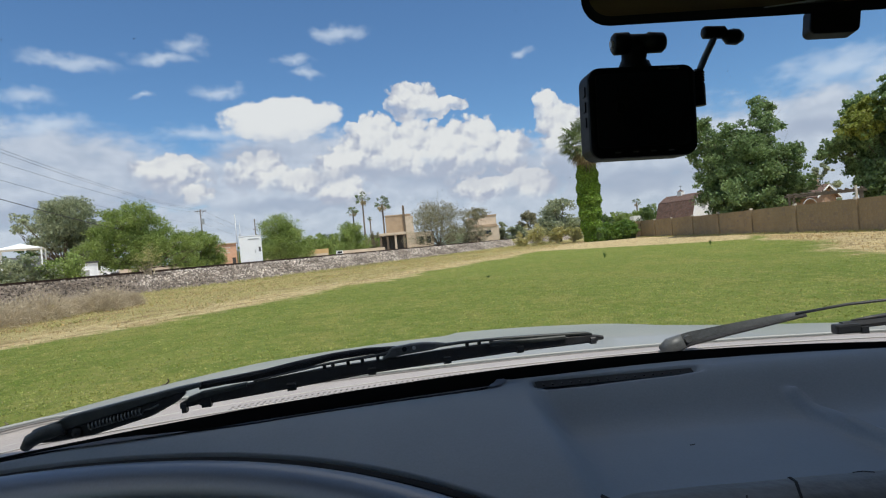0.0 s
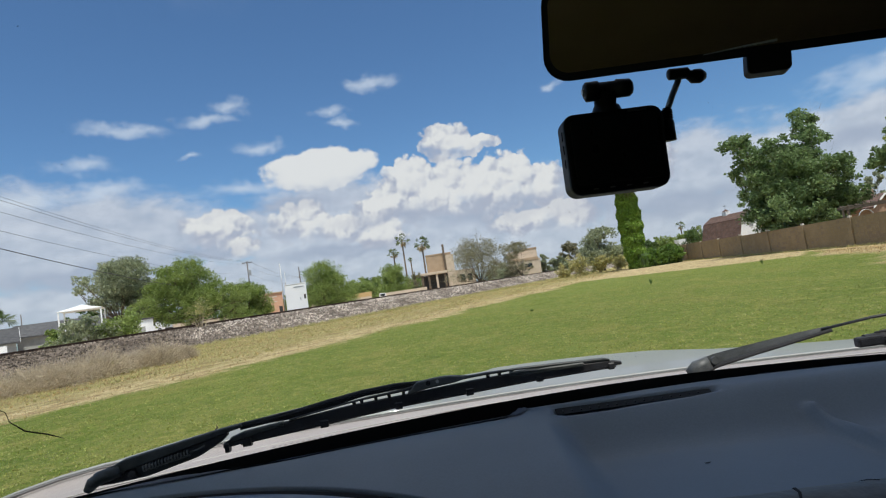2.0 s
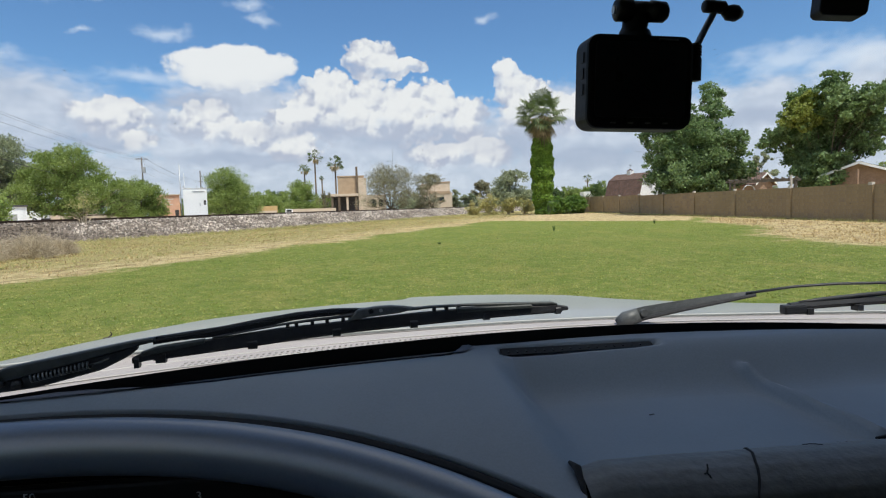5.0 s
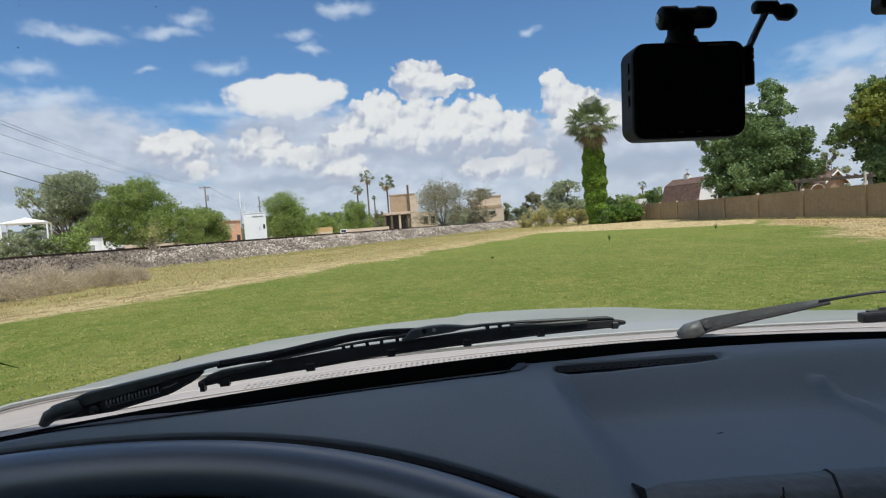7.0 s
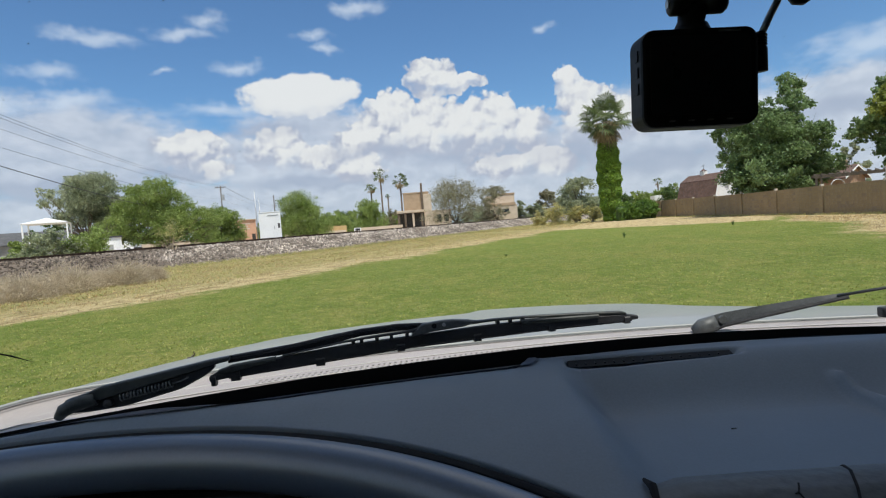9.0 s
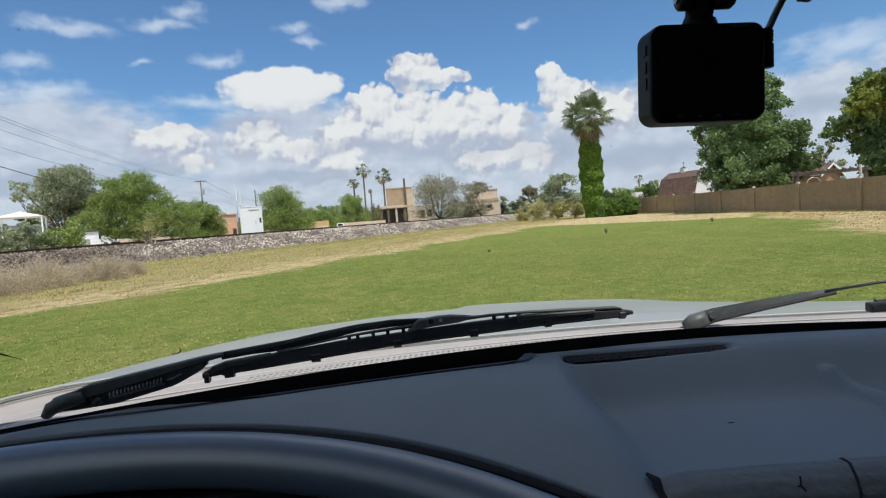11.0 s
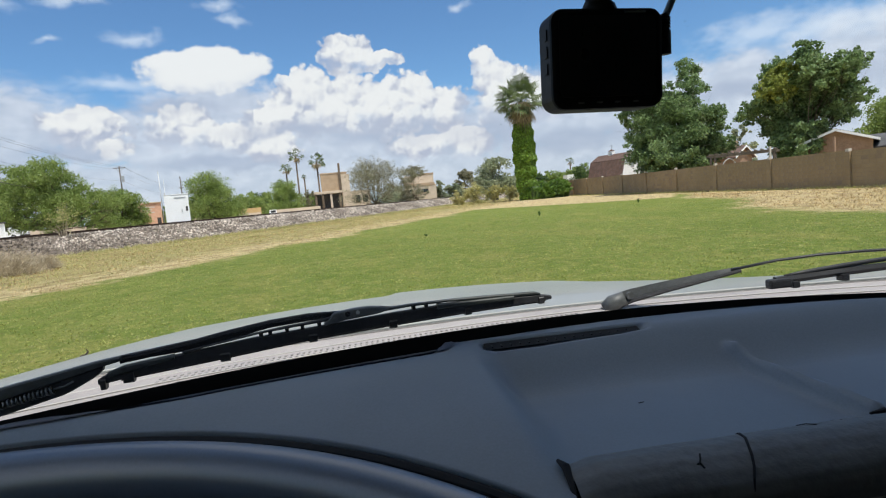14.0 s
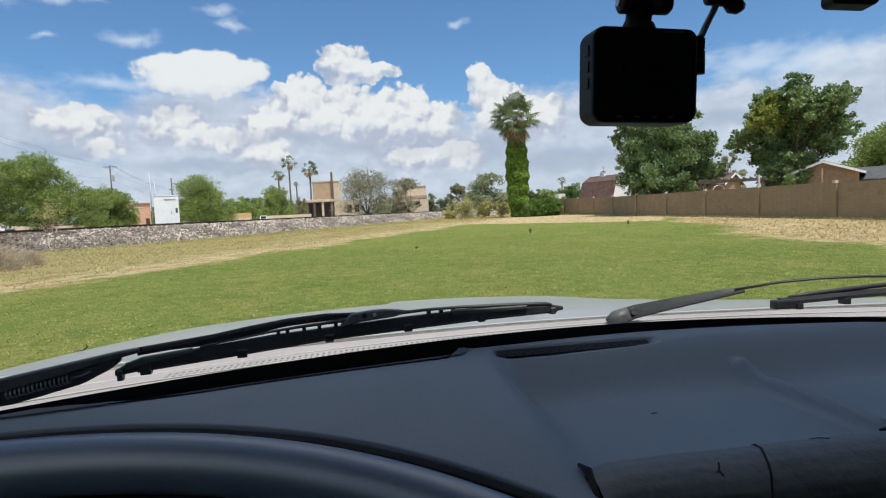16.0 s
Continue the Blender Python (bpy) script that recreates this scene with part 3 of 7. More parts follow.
def railway():
    bank = Mesh()
    prof = [(TOE - 0.6, -0.12), (TOE, 0.06), (TOE + 1.0, 0.45), (CROWN - 0.3, 1.02), (CROWN + 0.2, 1.14), (TRACK + 1.9, 1.15), (TRACK + 4.2, 0.5), (TRACK + 7, -0.1)]

    def at(u, v):
        s = -70 + 330 * v
        k = u * (len(prof) - 1)
        i = min(int(k), len(prof) - 2)
        o = prof[i][0] + (prof[i + 1][0] - prof[i][0]) * (k - i)
        zz = prof[i][1] + (prof[i + 1][1] - prof[i][1]) * (k - i)
        j = noise.noise(Vector((s * 0.5, o * 0.7, 3))) * 0.10
        return track(s, o + j, zz + j * 0.6)
    bank.grid(at, 28, 330)
    single("railway_embankment", bank, M_BED, "embankment of crushed grey stone under the track", "embankment", kind="structure", smooth=True)
    # loose stones, too many to count
    rng = np.random.default_rng(5)
    n = 42000
    s = -60 + 240 * rng.uniform(0, 1, n) ** 1.15
    u = rng.uniform(0, 1, n)
    o = TOE - 0.3 + (CROWN + 1.0 - TOE) * u
    zz = np.interp(o, [p[0] for p in prof], [p[1] for p in prof])
    dirs = np.array([(1, 0, 0), (0, 1, 0), (-1, 0, 0), (0, -1, 0), (0, 0, 1), (0, 0, -1)], float)
    size = 0.04 + 0.075 * rng.uniform(0, 1, (n, 1, 1)) ** 2
    pts = np.array(RAIL_DIR)[None] * s[:, None] + np.array(RAIL_OUT)[None] * o[:, None] + np.array([0, 0, 1])[None] * (zz + 0.03)[:, None]
    v = (pts[:, None, :] + dirs[None] * size * rng.uniform(0.55, 1.3, (n, 6, 1)) + rng.normal(size=(n, 6, 3)) * 0.012).reshape(-1, 3)
    f8 = np.array([(0, 1, 4), (1, 2, 4), (2, 3, 4), (3, 0, 4), (1, 0, 5), (2, 1, 5), (3, 2, 5), (0, 3, 5)])
    f = (f8[None] + 6 * np.arange(n)[:, None, None]).reshape(-1, 3)
    me = bpy.data.meshes.new("ballast")
    me.from_pydata(v.tolist(), [], f.tolist())
    me.materials.append(M_STONE)
    tagged(new("ballast", me), "loose broken grey and white ballast stones", "ballast", kind="stuff")
    line = thing("railway_track", "single line of rusty rails on weathered wooden ties", "railway track", track(0, TRACK, 1.1))
    for off in (-0.7175, 0.7175):
        m = Mesh()
        sec = [(-0.07, 0), (0.07, 0), (0.07, 0.012), (0.012, 0.03), (0.012, 0.13), (0.036, 0.14), (0.036, 0.17), (-0.036, 0.17), (-0.036, 0.14), (-0.012, 0.13), (-0.012, 0.03), (-0.07, 0.012)]
        m.prism([RAIL_OUT * (TRACK + off + a) + Vector((0, 0, RAIL_TOP - 0.17 + b)) for a, b in sec], RAIL_DIR * -70, RAIL_DIR * 260)
        part("rail", m, M_RUST, line)
    tie = Mesh().box(-0.11, 0.11, -1.28, 1.28, -0.16, 0.0).data("tie", M_TIE, bevel=0.012)
    turn = Matrix((RAIL_DIR.to_tuple(), RAIL_OUT.to_tuple(), (0, 0, 1))).transposed().to_4x4()
    for i in range(290):
        s_ = -45 + i * 0.55
        ob = new("tie", tie)
        ob.parent = line
        ob.matrix_parent_inverse = Matrix.Translation(-line.location)
        ob.matrix_basis = Matrix.Translation(track(s_, TRACK, RAIL_TOP - 0.172)) @ turn
    # clips: small plates are hidden; the line of ties beyond is one part
    m = Mesh()
    for i in range(190):
        m.box(-0.11, 0.11, -1.28, 1.28, -0.16, 0.0, Matrix.Translation(track(-45 + (290 + i) * 0.55, TRACK, RAIL_TOP - 0.172)) @ turn)
    part("far_ties", m, M_TIE, line, kind="stuff")


railway()


def lawn_tufts():
    rng = np.random.default_rng(11)
    n = 140000
    d = 3.2 + 24 * rng.uniform(0, 1, n) ** 1.35
    a = np.radians(rng.uniform(-52, 54, n))
    x, y = d * np.sin(a), d * np.cos(a)
    ok = (-0.914 * x + 0.407 * y < 12.3 + rng.normal(size=n) * 0.9) & (x < 12.6 + np.maximum(0, (y - 17) * 0.42))
    p = np.stack([x, y, np.zeros(n) - 0.005], 1)[ok]
    z = [0.05 * noise.noise(Vector((q[0] * 0.09, q[1] * 0.09, 0))) - 0.01 for q in p]
    p[:, 2] = z
    tufts("lawn_grass", "short mown green grass blades", p, 0.020, 0.007, 3, M_LAWN_BLADE, 12, "grass", 1.4)
    tufts("lawn_thatch", "short pale dry blades among the green lawn", p[::5] + np.array([0.03, 0.02, 0]), 0.022, 0.007, 3, M_LAWN_TAN, 18, "grass", 1.2)
    k = 15000
    d = 4.0 + 36 * rng.uniform(0, 1, k) ** 1.25
    a = np.radians(rng.uniform(-52, 54, k))
    q = np.stack([d * np.sin(a), d * np.cos(a), np.zeros(k)], 1)
    q = q[(-0.914 * q[:, 0] + 0.407 * q[:, 1] < 12.2) & (q[:, 0] < 12.4 + np.maximum(0, (q[:, 1] - 17) * 0.42))]
    q[:, 2] = [0.05 * noise.noise(Vector((w[0] * 0.09, w[1] * 0.09, 0))) for w in q]
    tufts("lawn_clover", "bright yellow-green low weeds scattered through the lawn", q, 0.024, 0.010, 6, M_CLOVER, 23, "weeds", 1.6)
    # dry verge and weeds between lawn and embankment
    n = 120000
    s, o = -45 + 150 * rng.uniform(0, 1, n), 12.2 + 19.2 * rng.uniform(0, 1, n) ** 0.8
    side, along = np.array([-0.914, 0.407, 0]), np.array([0.407, 0.914, 0])
    p = side[None] * o[:, None] + along[None] * s[:, None]
    tufts("dry_verge_grass", "straw-coloured dry grass along the lawn", p[: n // 2], 0.05, 0.009, 3, M_DRY, 13, "grass", 1.0)
    patchy = np.array([noise.noise(Vector((a_ * 0.5, b_ * 0.25, 4))) for a_, b_ in zip(o, s)])
    q = p[n // 2:]
    tufts("weeds", "yellow-green weeds below the embankment", q[rng.uniform(13.5, 26, len(q)) < o[n // 2:] + 9 * patchy[n // 2:]], 0.06, 0.009, 3, M_WEED, 14, "weeds", 1.0)
    # clumps that stand up out of the verge, in drifts
    n = 16000
    s, o = -30 + 130 * rng.uniform(0, 1, n), 13.4 + 18.0 * rng.uniform(0, 1, n)
    drift = np.array([noise.noise(Vector((a_ * 0.45, b_ * 0.16, 9))) + 0.5 * noise.noise(Vector((a_ * 1.3, b_ * 0.6, 2))) for a_, b_ in zip(o, s)])
    keep = drift + (o - 19) * 0.05 > 0.12
    p = (side[None] * o[:, None] + along[None] * s[:, None])[keep]
    tufts("verge_clumps", "clumps of straw and green grass standing on the verge", p[::2], 0.085, 0.010, 13, M_WEED, 19, "grass", 1.1)
    tufts("verge_straw", "clumps of bleached straw standing on the verge", p[1::2], 0.065, 0.010, 12, M_DRY, 20, "grass", 1.2)
    s, o = -40 + 150 * rng.uniform(0, 1, 2600), 28.0 + 3.6 * rng.uniform(0, 1, 2600)
    p = np.array(RAIL_OUT)[None] * o[:, None] + np.array(RAIL_DIR)[None] * s[:, None]
    tufts("tall_weeds", "taller dry weeds at the foot of the embankment", p, 0.22, 0.010, 12, M_WEED, 15, "weeds", 0.9)
    n = 40000
    p = np.stack([rng.uniform(12, 22.5, n), rng.uniform(8, 60, n), np.zeros(n)], 1)
    p = p[(p[:, 0] > 12.8 + np.maximum(0, (p[:, 1] - 17) * 0.42))]
    tufts("dry_grass_by_wall", "straw-dry grass in front of the block wall", p, 0.035, 0.008, 2, M_DRY, 16, "grass", 1.1)
    w = np.stack([rng.uniform(13, 23, 2600), rng.uniform(8, 70, 2600), np.zeros(2600)], 1)
    w = w[(w[:, 0] > 13.3 + np.maximum(0, (w[:, 1] - 17) * 0.42)) & (w[:, 0] < 22.9 + (w[:, 1] - 21.4) * 0.075)]
    tufts("dry_clumps_by_wall", "low bleached grass clumps in front of the block wall", w, 0.09, 0.010, 10, M_DRY, 22, "grass", 1.0)
    p = np.stack([rng.uniform(0, 0.5, 1500), rng.uniform(8, 80, 1500), np.zeros(1500)], 1)
    p[:, 0] = 23.1 + (p[:, 1] - 21.4) * 0.075 - 0.15 - p[:, 0]
    tufts("wall_foot_weeds", "weeds along the foot of the block wall", p, 0.16, 0.010, 6, M_WEED, 17, "weeds", 0.7)


lawn_tufts()


# ---- the block wall on the right ----
def wall_x(y):
    return 23.1 + (y - 21.4) * 0.075


def block_wall():
    wall = thing("wall_east", "brown slump-block garden wall with stepped panels and pilasters", "wall", (wall_x(21.4), 21.4, 0), kind="structure")
    block = Mesh().box(-0.1, 0.1, -0.195, 0.195, 0.005, 0.195).data("block", M_BLOCK, bevel=0.012)
    step_y, n_panels, h = 6.3, 13, 0.2
    first = 0.5
    heading = Matrix.Rotation(-math.atan(0.075), 4, "Z")
    bed, rest = Mesh(), Mesh()
    for k in range(n_panels):
        y0 = first + k * step_y
        courses = 9
        lift = [-0.16, -0.12, -0.10, -0.05, 0.0, 0.02, 0.04, 0.06, 0.08, 0.16, 0.24, 0.30, 0.34][k]
        mid = Matrix.Translation((wall_x(y0 + step_y / 2), y0 + step_y / 2, lift)) @ heading
        bed.box(-0.095, 0.095, -step_y / 2, step_y / 2, -0.5, courses * h + 0.0, mid)
        for c in range(courses):
            for i in range(15):
                yy = -step_y / 2 + 0.42 * i + 0.21 + (0.05 if c % 2 else -0.05)
                mm = mid @ Matrix.Translation((random.uniform(-0.006, 0.006), yy, c * h))
                if k in (4, 5):
                    ob = new("block", block)
                    ob.parent = wall
                    ob.matrix_parent_inverse = Matrix.Translation(-wall.location)
                    ob.matrix_basis = mm
                else:
                    rest.box(-0.1, 0.1, -0.202, 0.202, 0.006, 0.194, mm)
        for i in range(15):
            yy = -step_y / 2 + 0.42 * i + 0.21
            rest.box(-0.105, 0.105, -0.205, 0.205, courses * h + 0.004, courses * h + 0.085, mid @ Matrix.Translation((0, yy, 0)))
    part("mortar_bed", bed, M_MORTAR, wall)
    part("far_blocks", rest, M_BLOCK, wall, kind="stuff")
    for k in range(n_panels + 1):
        y0 = first + k * step_y
        lift = -0.16 + 0.5 * k / n_panels
        m = Mesh()
        mm = Matrix.Translation((wall_x(y0), y0, lift)) @ heading
        for c in range(9):
            m.box(-0.2, 0.2, -0.2, 0.2, c * 0.2 - (0.4 if c == 0 else 0), c * 0.2 + 0.192, mm)
        part("pilaster", m, M_BLOCK, wall, bevel=0)
        part("pilaster_cap", Mesh().box(-0.17, 0.0, -0.11, 0.11, 1.815, 1.96, mm), M_CAP, wall, "pale mortar cap")


block_wall()


# ---- poles and wires ----
def pole_line():
    near, far = spot(-43.4, 46), spot(-22.95, 118)
    beyond = far + (far - near) * 1.0
    before = near - (far - near) * 0.7
    across = (far - near).normalized().cross(Vector((0, 0, 1)))

    def one(at, h, arms, label, lean=0.0):
        p = thing("utility_pole", label, "utility pole", at, "power line poles")
        part("shaft", Mesh().tube([at + Vector((0, 0, -0.5)), at + Vector((lean, 0, h))], [0.15, 0.10], 12), M_POLE, p, smooth=True)
        for z, half in arms:
            c = at + Vector((lean * z / h, 0, z))
            m = Mesh().tube([c - across * half, c + across * half], 0.075, 6)
            m.tube([c - across * half * 0.7, c + Vector((0, 0, -0.7))], 0.02, 4)
            m.tube([c + across * half * 0.7, c + Vector((0, 0, -0.7))], 0.02, 4)
            arm = part("crossarm", m, M_POLE, p)
            for k in (-0.95, -0.5, 0.5, 0.95):
                q = c + across * half * k
                part("insulator", Mesh().tube([q + Vector((0, 0, 0.05)), q + Vector((0, 0, 0.16)), q + Vector((0, 0, 0.24))], [0.05, 0.07, 0.03], 8), M_STEEL, arm)
        return p
    a = one(near, 12.1, [(11.85, 0.7), (11.35, 1.1)], "weathered wooden utility pole with two crossarms beside the track", -0.15)
    part("conduit", Mesh().tube([near + Vector((0.26, -0.1, 0)), near + Vector((0.20, -0.1, 8.6))], 0.06, 8), M_STEEL, a, "grey riser pipe")
    part("switch_box", Mesh().box(near.x + 0.1, near.x + 0.4, near.y - 0.25, near.y + 0.05, 9.9, 10.5), M_STEEL, a, bevel=0.03)
    b = one(far, 12.3, [(12.0, 1.0)], "distant wooden utility pole with a transformer")
    part("transformer", Mesh().tube([far + Vector((0.45, -0.3, 9.4)), far + Vector((0.45, -0.3, 10.5))], 0.28, 10), M_STEEL, b)
    one(before, 12.1, [(11.85, 0.7)], "weathered wooden utility pole beside the street")
    one(beyond, 12.1, [(11.85, 0.7)], "far wooden utility pole along the street")
    cables = [(-1.0, 11.6, 11.9, 0.013), (0.9, 11.55, 11.9, 0.013), (0.6, 11.95, 12.2, 0.012), (0.1, 9.75, 9.7, 0.013), (0.15, 8.55, 6.0, 0.032)]
    for k, z0, z1, r in cables:
        m = Mesh()
        for p0, p1, h0, h1 in ((before, near, z0, z0), (near, far, z0, z1), (far, beyond, z1, z0)):
            p, q = p0 + across * k + Vector((0, 0, h0)), p1 + across * k + Vector((0, 0, h1))
            sag = (q - p).length * 0.012
            m.tube([p.lerp(q, t / 16) - Vector((0, 0, 4 * sag * (t / 16) * (1 - t / 16))) for t in range(17)], r, 5, False)
        single("overhead_cable", m, M_WIRE, "dark overhead cable strung between the utility poles", "cable", "overhead cables")
    for az, d, h, r in ((-19.95, 60, 4.9 + 1.35, 0.06), (-18.2, 95, 8.2, 0.12), (-19.6, 62, 5.6, 0.04), (-41.0, 170, 10.0, 0.15)):
        at = spot(az, d)
        single("signal_mast", Mesh().tube([at + Vector((0, 0, -0.3)), at + Vector((0, 0, h))], [r, r * 0.7], 8), M_STEEL if d < 80 else M_POLE, "slim upright mast beside the track" if d < 80 else "plain wooden pole far off", "mast", "masts", smooth=True)


pole_line()


# ---- beyond the track ----
def far_trees():
    tree("eucalyptus_tree", "tall grey-green drooping tree behind the railway", spot(-33.9, 82), 11.3, 9.4, M_EUC, 21, lobe=(0.25, 0.6), leaf=0.09, count=46000, trunk=0.2, droop=0.9, long=1.6, clumps=26, base=0.24,
         shape=[(-0.15, 0.86, 0.3), (0.3, 0.84, 0.34), (0.05, 0.68, 0.42), (-0.5, 0.7, 0.25), (0.62, 0.66, 0.3), (0.35, 0.5, 0.36), (-0.85, 0.76, 0.2), (-0.92, 0.64, 0.15), (0.6, 0.4, 0.34), (-0.25, 0.5, 0.32), (0.3, 0.28, 0.36), (0.75, 0.3, 0.28), (-0.6, 0.52, 0.18)])
    tree("mesquite_tree", "broad bright green mesquite tree behind the railway", spot(-28.0, 76), 9.0, 12.0, M_MESQ, 22, lobe=(0.22, 0.6), leaf=0.075, long=1.8, droop=0.5, shell=0.7, count=52000, trunk=0.2, clumps=24, base=0.2,
         shape=[(-0.40, 0.84, 0.30), (-0.12, 0.88, 0.27), (-0.62, 0.64, 0.28), (0.16, 0.72, 0.28), (-0.30, 0.62, 0.34), (0.46, 0.60, 0.25), (0.10, 0.46, 0.34), (0.70, 0.52, 0.22), (0.92, 0.42, 0.18), (-0.82, 0.44, 0.22), (-0.40, 0.36, 0.30), (0.50, 0.34, 0.26), (0.80, 0.26, 0.22), (-0.05, 0.28, 0.28), (-0.70, 0.28, 0.22)])
    tree("mesquite_tree", "smaller spreading mesquite tree behind the railway", spot(-23.3, 84), 5.9, 6.6, M_MESQ, 23, lobe=(0.22, 0.6), leaf=0.075, long=1.8, droop=0.5, shell=0.7, count=20000, trunk=0.16, clumps=16, base=0.1)
    tree("mesquite_tree", "rounded green tree behind the white cabinet", spot(-15.9, 88), 7.4, 8.6, M_MESQ, 24, lobe=(0.3, 0.7), leaf=0.08, long=1.8, droop=0.4, shell=0.7, count=28000, trunk=0.18, clumps=20, base=0.1)
    tree("mesquite_tree", "rounded dark green tree beside the street", spot(-9.3, 115), 7.9, 8.0, M_MESQ, 25, lobe=(0.3, 0.7), leaf=0.13, count=16000, trunk=0.2, clumps=16, base=0.1)
    tree("street_tree", "low dark green tree along the street", spot(-12.2, 130), 6.0, 10.0, M_MESQ, 26, leaf=0.2, count=5000, trunk=0.2, clumps=10, base=0.15, category="tree")
    tree("street_tree", "thin grey-green tree beside the palms", spot(-7.0, 125), 6.5, 5.0, M_DESERT, 27, leaf=0.15, count=2200, trunk=0.16, clumps=9, base=0.15, category="tree")
    tree("palo_verde_tree", "open grey-green desert tree before the tan building", spot(-0.2, 100), 8.6, 12.6, M_DESERT, 28, leaf=0.09, count=20000, trunk=0.14, clumps=26, base=0.16, forks=5)
    tree("palo_verde_tree", "thin open desert tree before the pale building", spot(3.9, 102), 7.4, 7.4, M_DESERT, 29, leaf=0.10, count=8000, trunk=0.12, clumps=12, base=0.15, forks=5)
    tree("desert_tree", "dense grey-green tree beyond the verge", spot(12.0, 105), 8.2, 7.6, M_EUC, 30, leaf=0.14, count=15000, trunk=0.22, clumps=14, base=0.12)
    for i, (az, d, h, w) in enumerate(((6.4, 130, 5.0, 5.5), (8.9, 125, 6.8, 6.0), (7.7, 118, 4.0, 5.0), (5.0, 140, 3.6, 6.0), (10.2, 140, 5.2, 6.0))):
        tree("desert_tree", "low grey-green tree far along the track", spot(az, d), h, w, (M_EUC, M_DESERT)[i % 2], 40 + i, leaf=0.16, count=6000, trunk=0.15, clumps=9, base=0.1, group="far desert trees")
    for i, (az, d, h, w, m) in enumerate(((17.6, 150, 5.2, 9, M_MESQ), (19.6, 160, 6.0, 10, M_MESQ), (16.3, 140, 4.6, 7, M_DARKLEAF), (21.2, 170, 7.4, 9, M_MESQ), (-39.5, 150, 5.5, 9, M_DARKLEAF), (-36.3, 110, 6.6, 8, M_DARKLEAF),
                                         (-25.0, 140, 6.0, 14, M_DARKLEAF), (-19.5, 150, 5.6, 12, M_MESQ), (-10.6, 150, 5.2, 9, M_DARKLEAF), (-6.2, 150, 5.0, 9, M_MESQ), (1.6, 150, 5.2, 12, M_EUC), (-30.5, 120, 5.6, 12, M_DARKLEAF), (14.0, 150, 5.5, 10, M_EUC), (-13.6, 145, 6.0, 12, M_MESQ), (-11.4, 150, 6.4, 10, M_DARKLEAF), (-22.0, 150, 6.0, 12, M_DARKLEAF), (-17.6, 150, 5.6, 12, M_MESQ), (-27.5, 150, 6.0, 14, M_DARKLEAF))):
        tree("distant_tree", "rounded green tree in the distance", spot(az, d), h, w, m, 60 + i, leaf=0.22, count=5000, trunk=0.18, clumps=9, base=0.08, group="distant trees")
    # low green shrubs by the left-hand houses
    for i, (az, d, w, h, m) in enumerate(((-38.9, 64, 2.0, 2.9, M_MESQ), (-36.9, 60, 6.4, 3.7, M_EUC), (-34.3, 62, 4.0, 3.4, M_MESQ))):
        shrub("shrub", "loose green shrub behind the railway", spot(az, d), w, h, m, 80 + i, leaf=0.11, count=7000, group="shrubs behind the track")
    # tan, nearly bare bushes where the verge ends
    for i, (az, d, w, h) in enumerate(((9.6, 84, 5.4, 3.6), (8.0, 88, 3.0, 2.2), (11.6, 90, 3.4, 2.6), (13.2, 86, 3.0, 2.4))):
        shrub("dry_bush", "tan half-bare bush at the end of the verge", spot(az, d), w, h, M_WEED, 90 + i, leaf=0.09, count=4200, twig_mat=M_TWIG, group="dry bushes", category="bush")
    shrub("thin_shrub", "thin yellow-green shrub on the embankment", spot(-27.6, 42.5) + Vector((0, 0, 0.6)), 2.2, 2.5, M_WEED, 97, leaf=0.05, count=500, twig_mat=M_TWIG)
    # tumbleweed-like dry brush on the near side
    for i, (az, d, w, h) in enumerate(((-38.8, 22.5, 2.9, 0.95), (-35.8, 23.5, 2.4, 1.1), (-31.4, 24.8, 2.1, 1.0), (-42.3, 22.5, 3.2, 0.9), (-46.5, 22, 3.2, 1.0), (-29.4, 26.5, 1.3, 0.6), (-33.4, 25.8, 1.5, 0.7), (-40.4, 24.5, 2.2, 0.8), (-37.2, 25.2, 1.8, 0.7))):
        dry_brush(spot(az, d), w, h, 100 + i)


def dry_brush(at, w, h, seed):
    rng = np.random.default_rng(seed)
    root = thing("dry_brush", "pale brown tangled dry brush below the embankment", "bush", at, "dry brush")
    n = 3400
    d = rng.normal(size=(n, 3))
    d /= np.linalg.norm(d, axis=1)[:, None]
    d[:, 2] = np.abs(d[:, 2])
    r = rng.uniform(0.25, 1.0, (n, 1)) ** 0.6
    c = np.array(at)[None] + d * r * np.array([w / 2, w / 2, h])[None] * rng.uniform(0.75, 1.1, (n, 1))
    v = d * 0.9 + rng.normal(size=(n, 3)) * 0.6
    v /= np.linalg.norm(v, axis=1)[:, None]
    ln = rng.uniform(0.07, 0.2, (n, 1))
    s = np.cross(v, rng.normal(size=(n, 3)))
    s /= np.linalg.norm(s, axis=1)[:, None]
    s *= 0.0048
    me = bpy.data.meshes.new("twigs")
    me.from_pydata(np.stack([c - v * ln - s, c - v * ln + s, c + v * ln + s * 0.3, c + v * ln - s * 0.3], 1).reshape(-1, 3).tolist(), [], np.arange(4 * n).reshape(n, 4).tolist())
    me.materials.append(M_TWIG)
    part("twigs", me, M_TWIG, root)
    m = Mesh()
    for i in range(30):
        a, q = rng.uniform(0, 6.28), rng.uniform(0.2, 0.9)
        e = at + Vector((math.cos(a) * q * w / 2, math.sin(a) * q * w / 2, h * rng.uniform(0.4, 0.9)))
        m.tube([at + Vector((0, 0, -0.05)), at.lerp(e, 0.55) + Vector((0, 0, 0.08)), e], [0.012, 0.008, 0.003], 4, False)
    part("stems", m, M_TWIG, root)


far_trees()


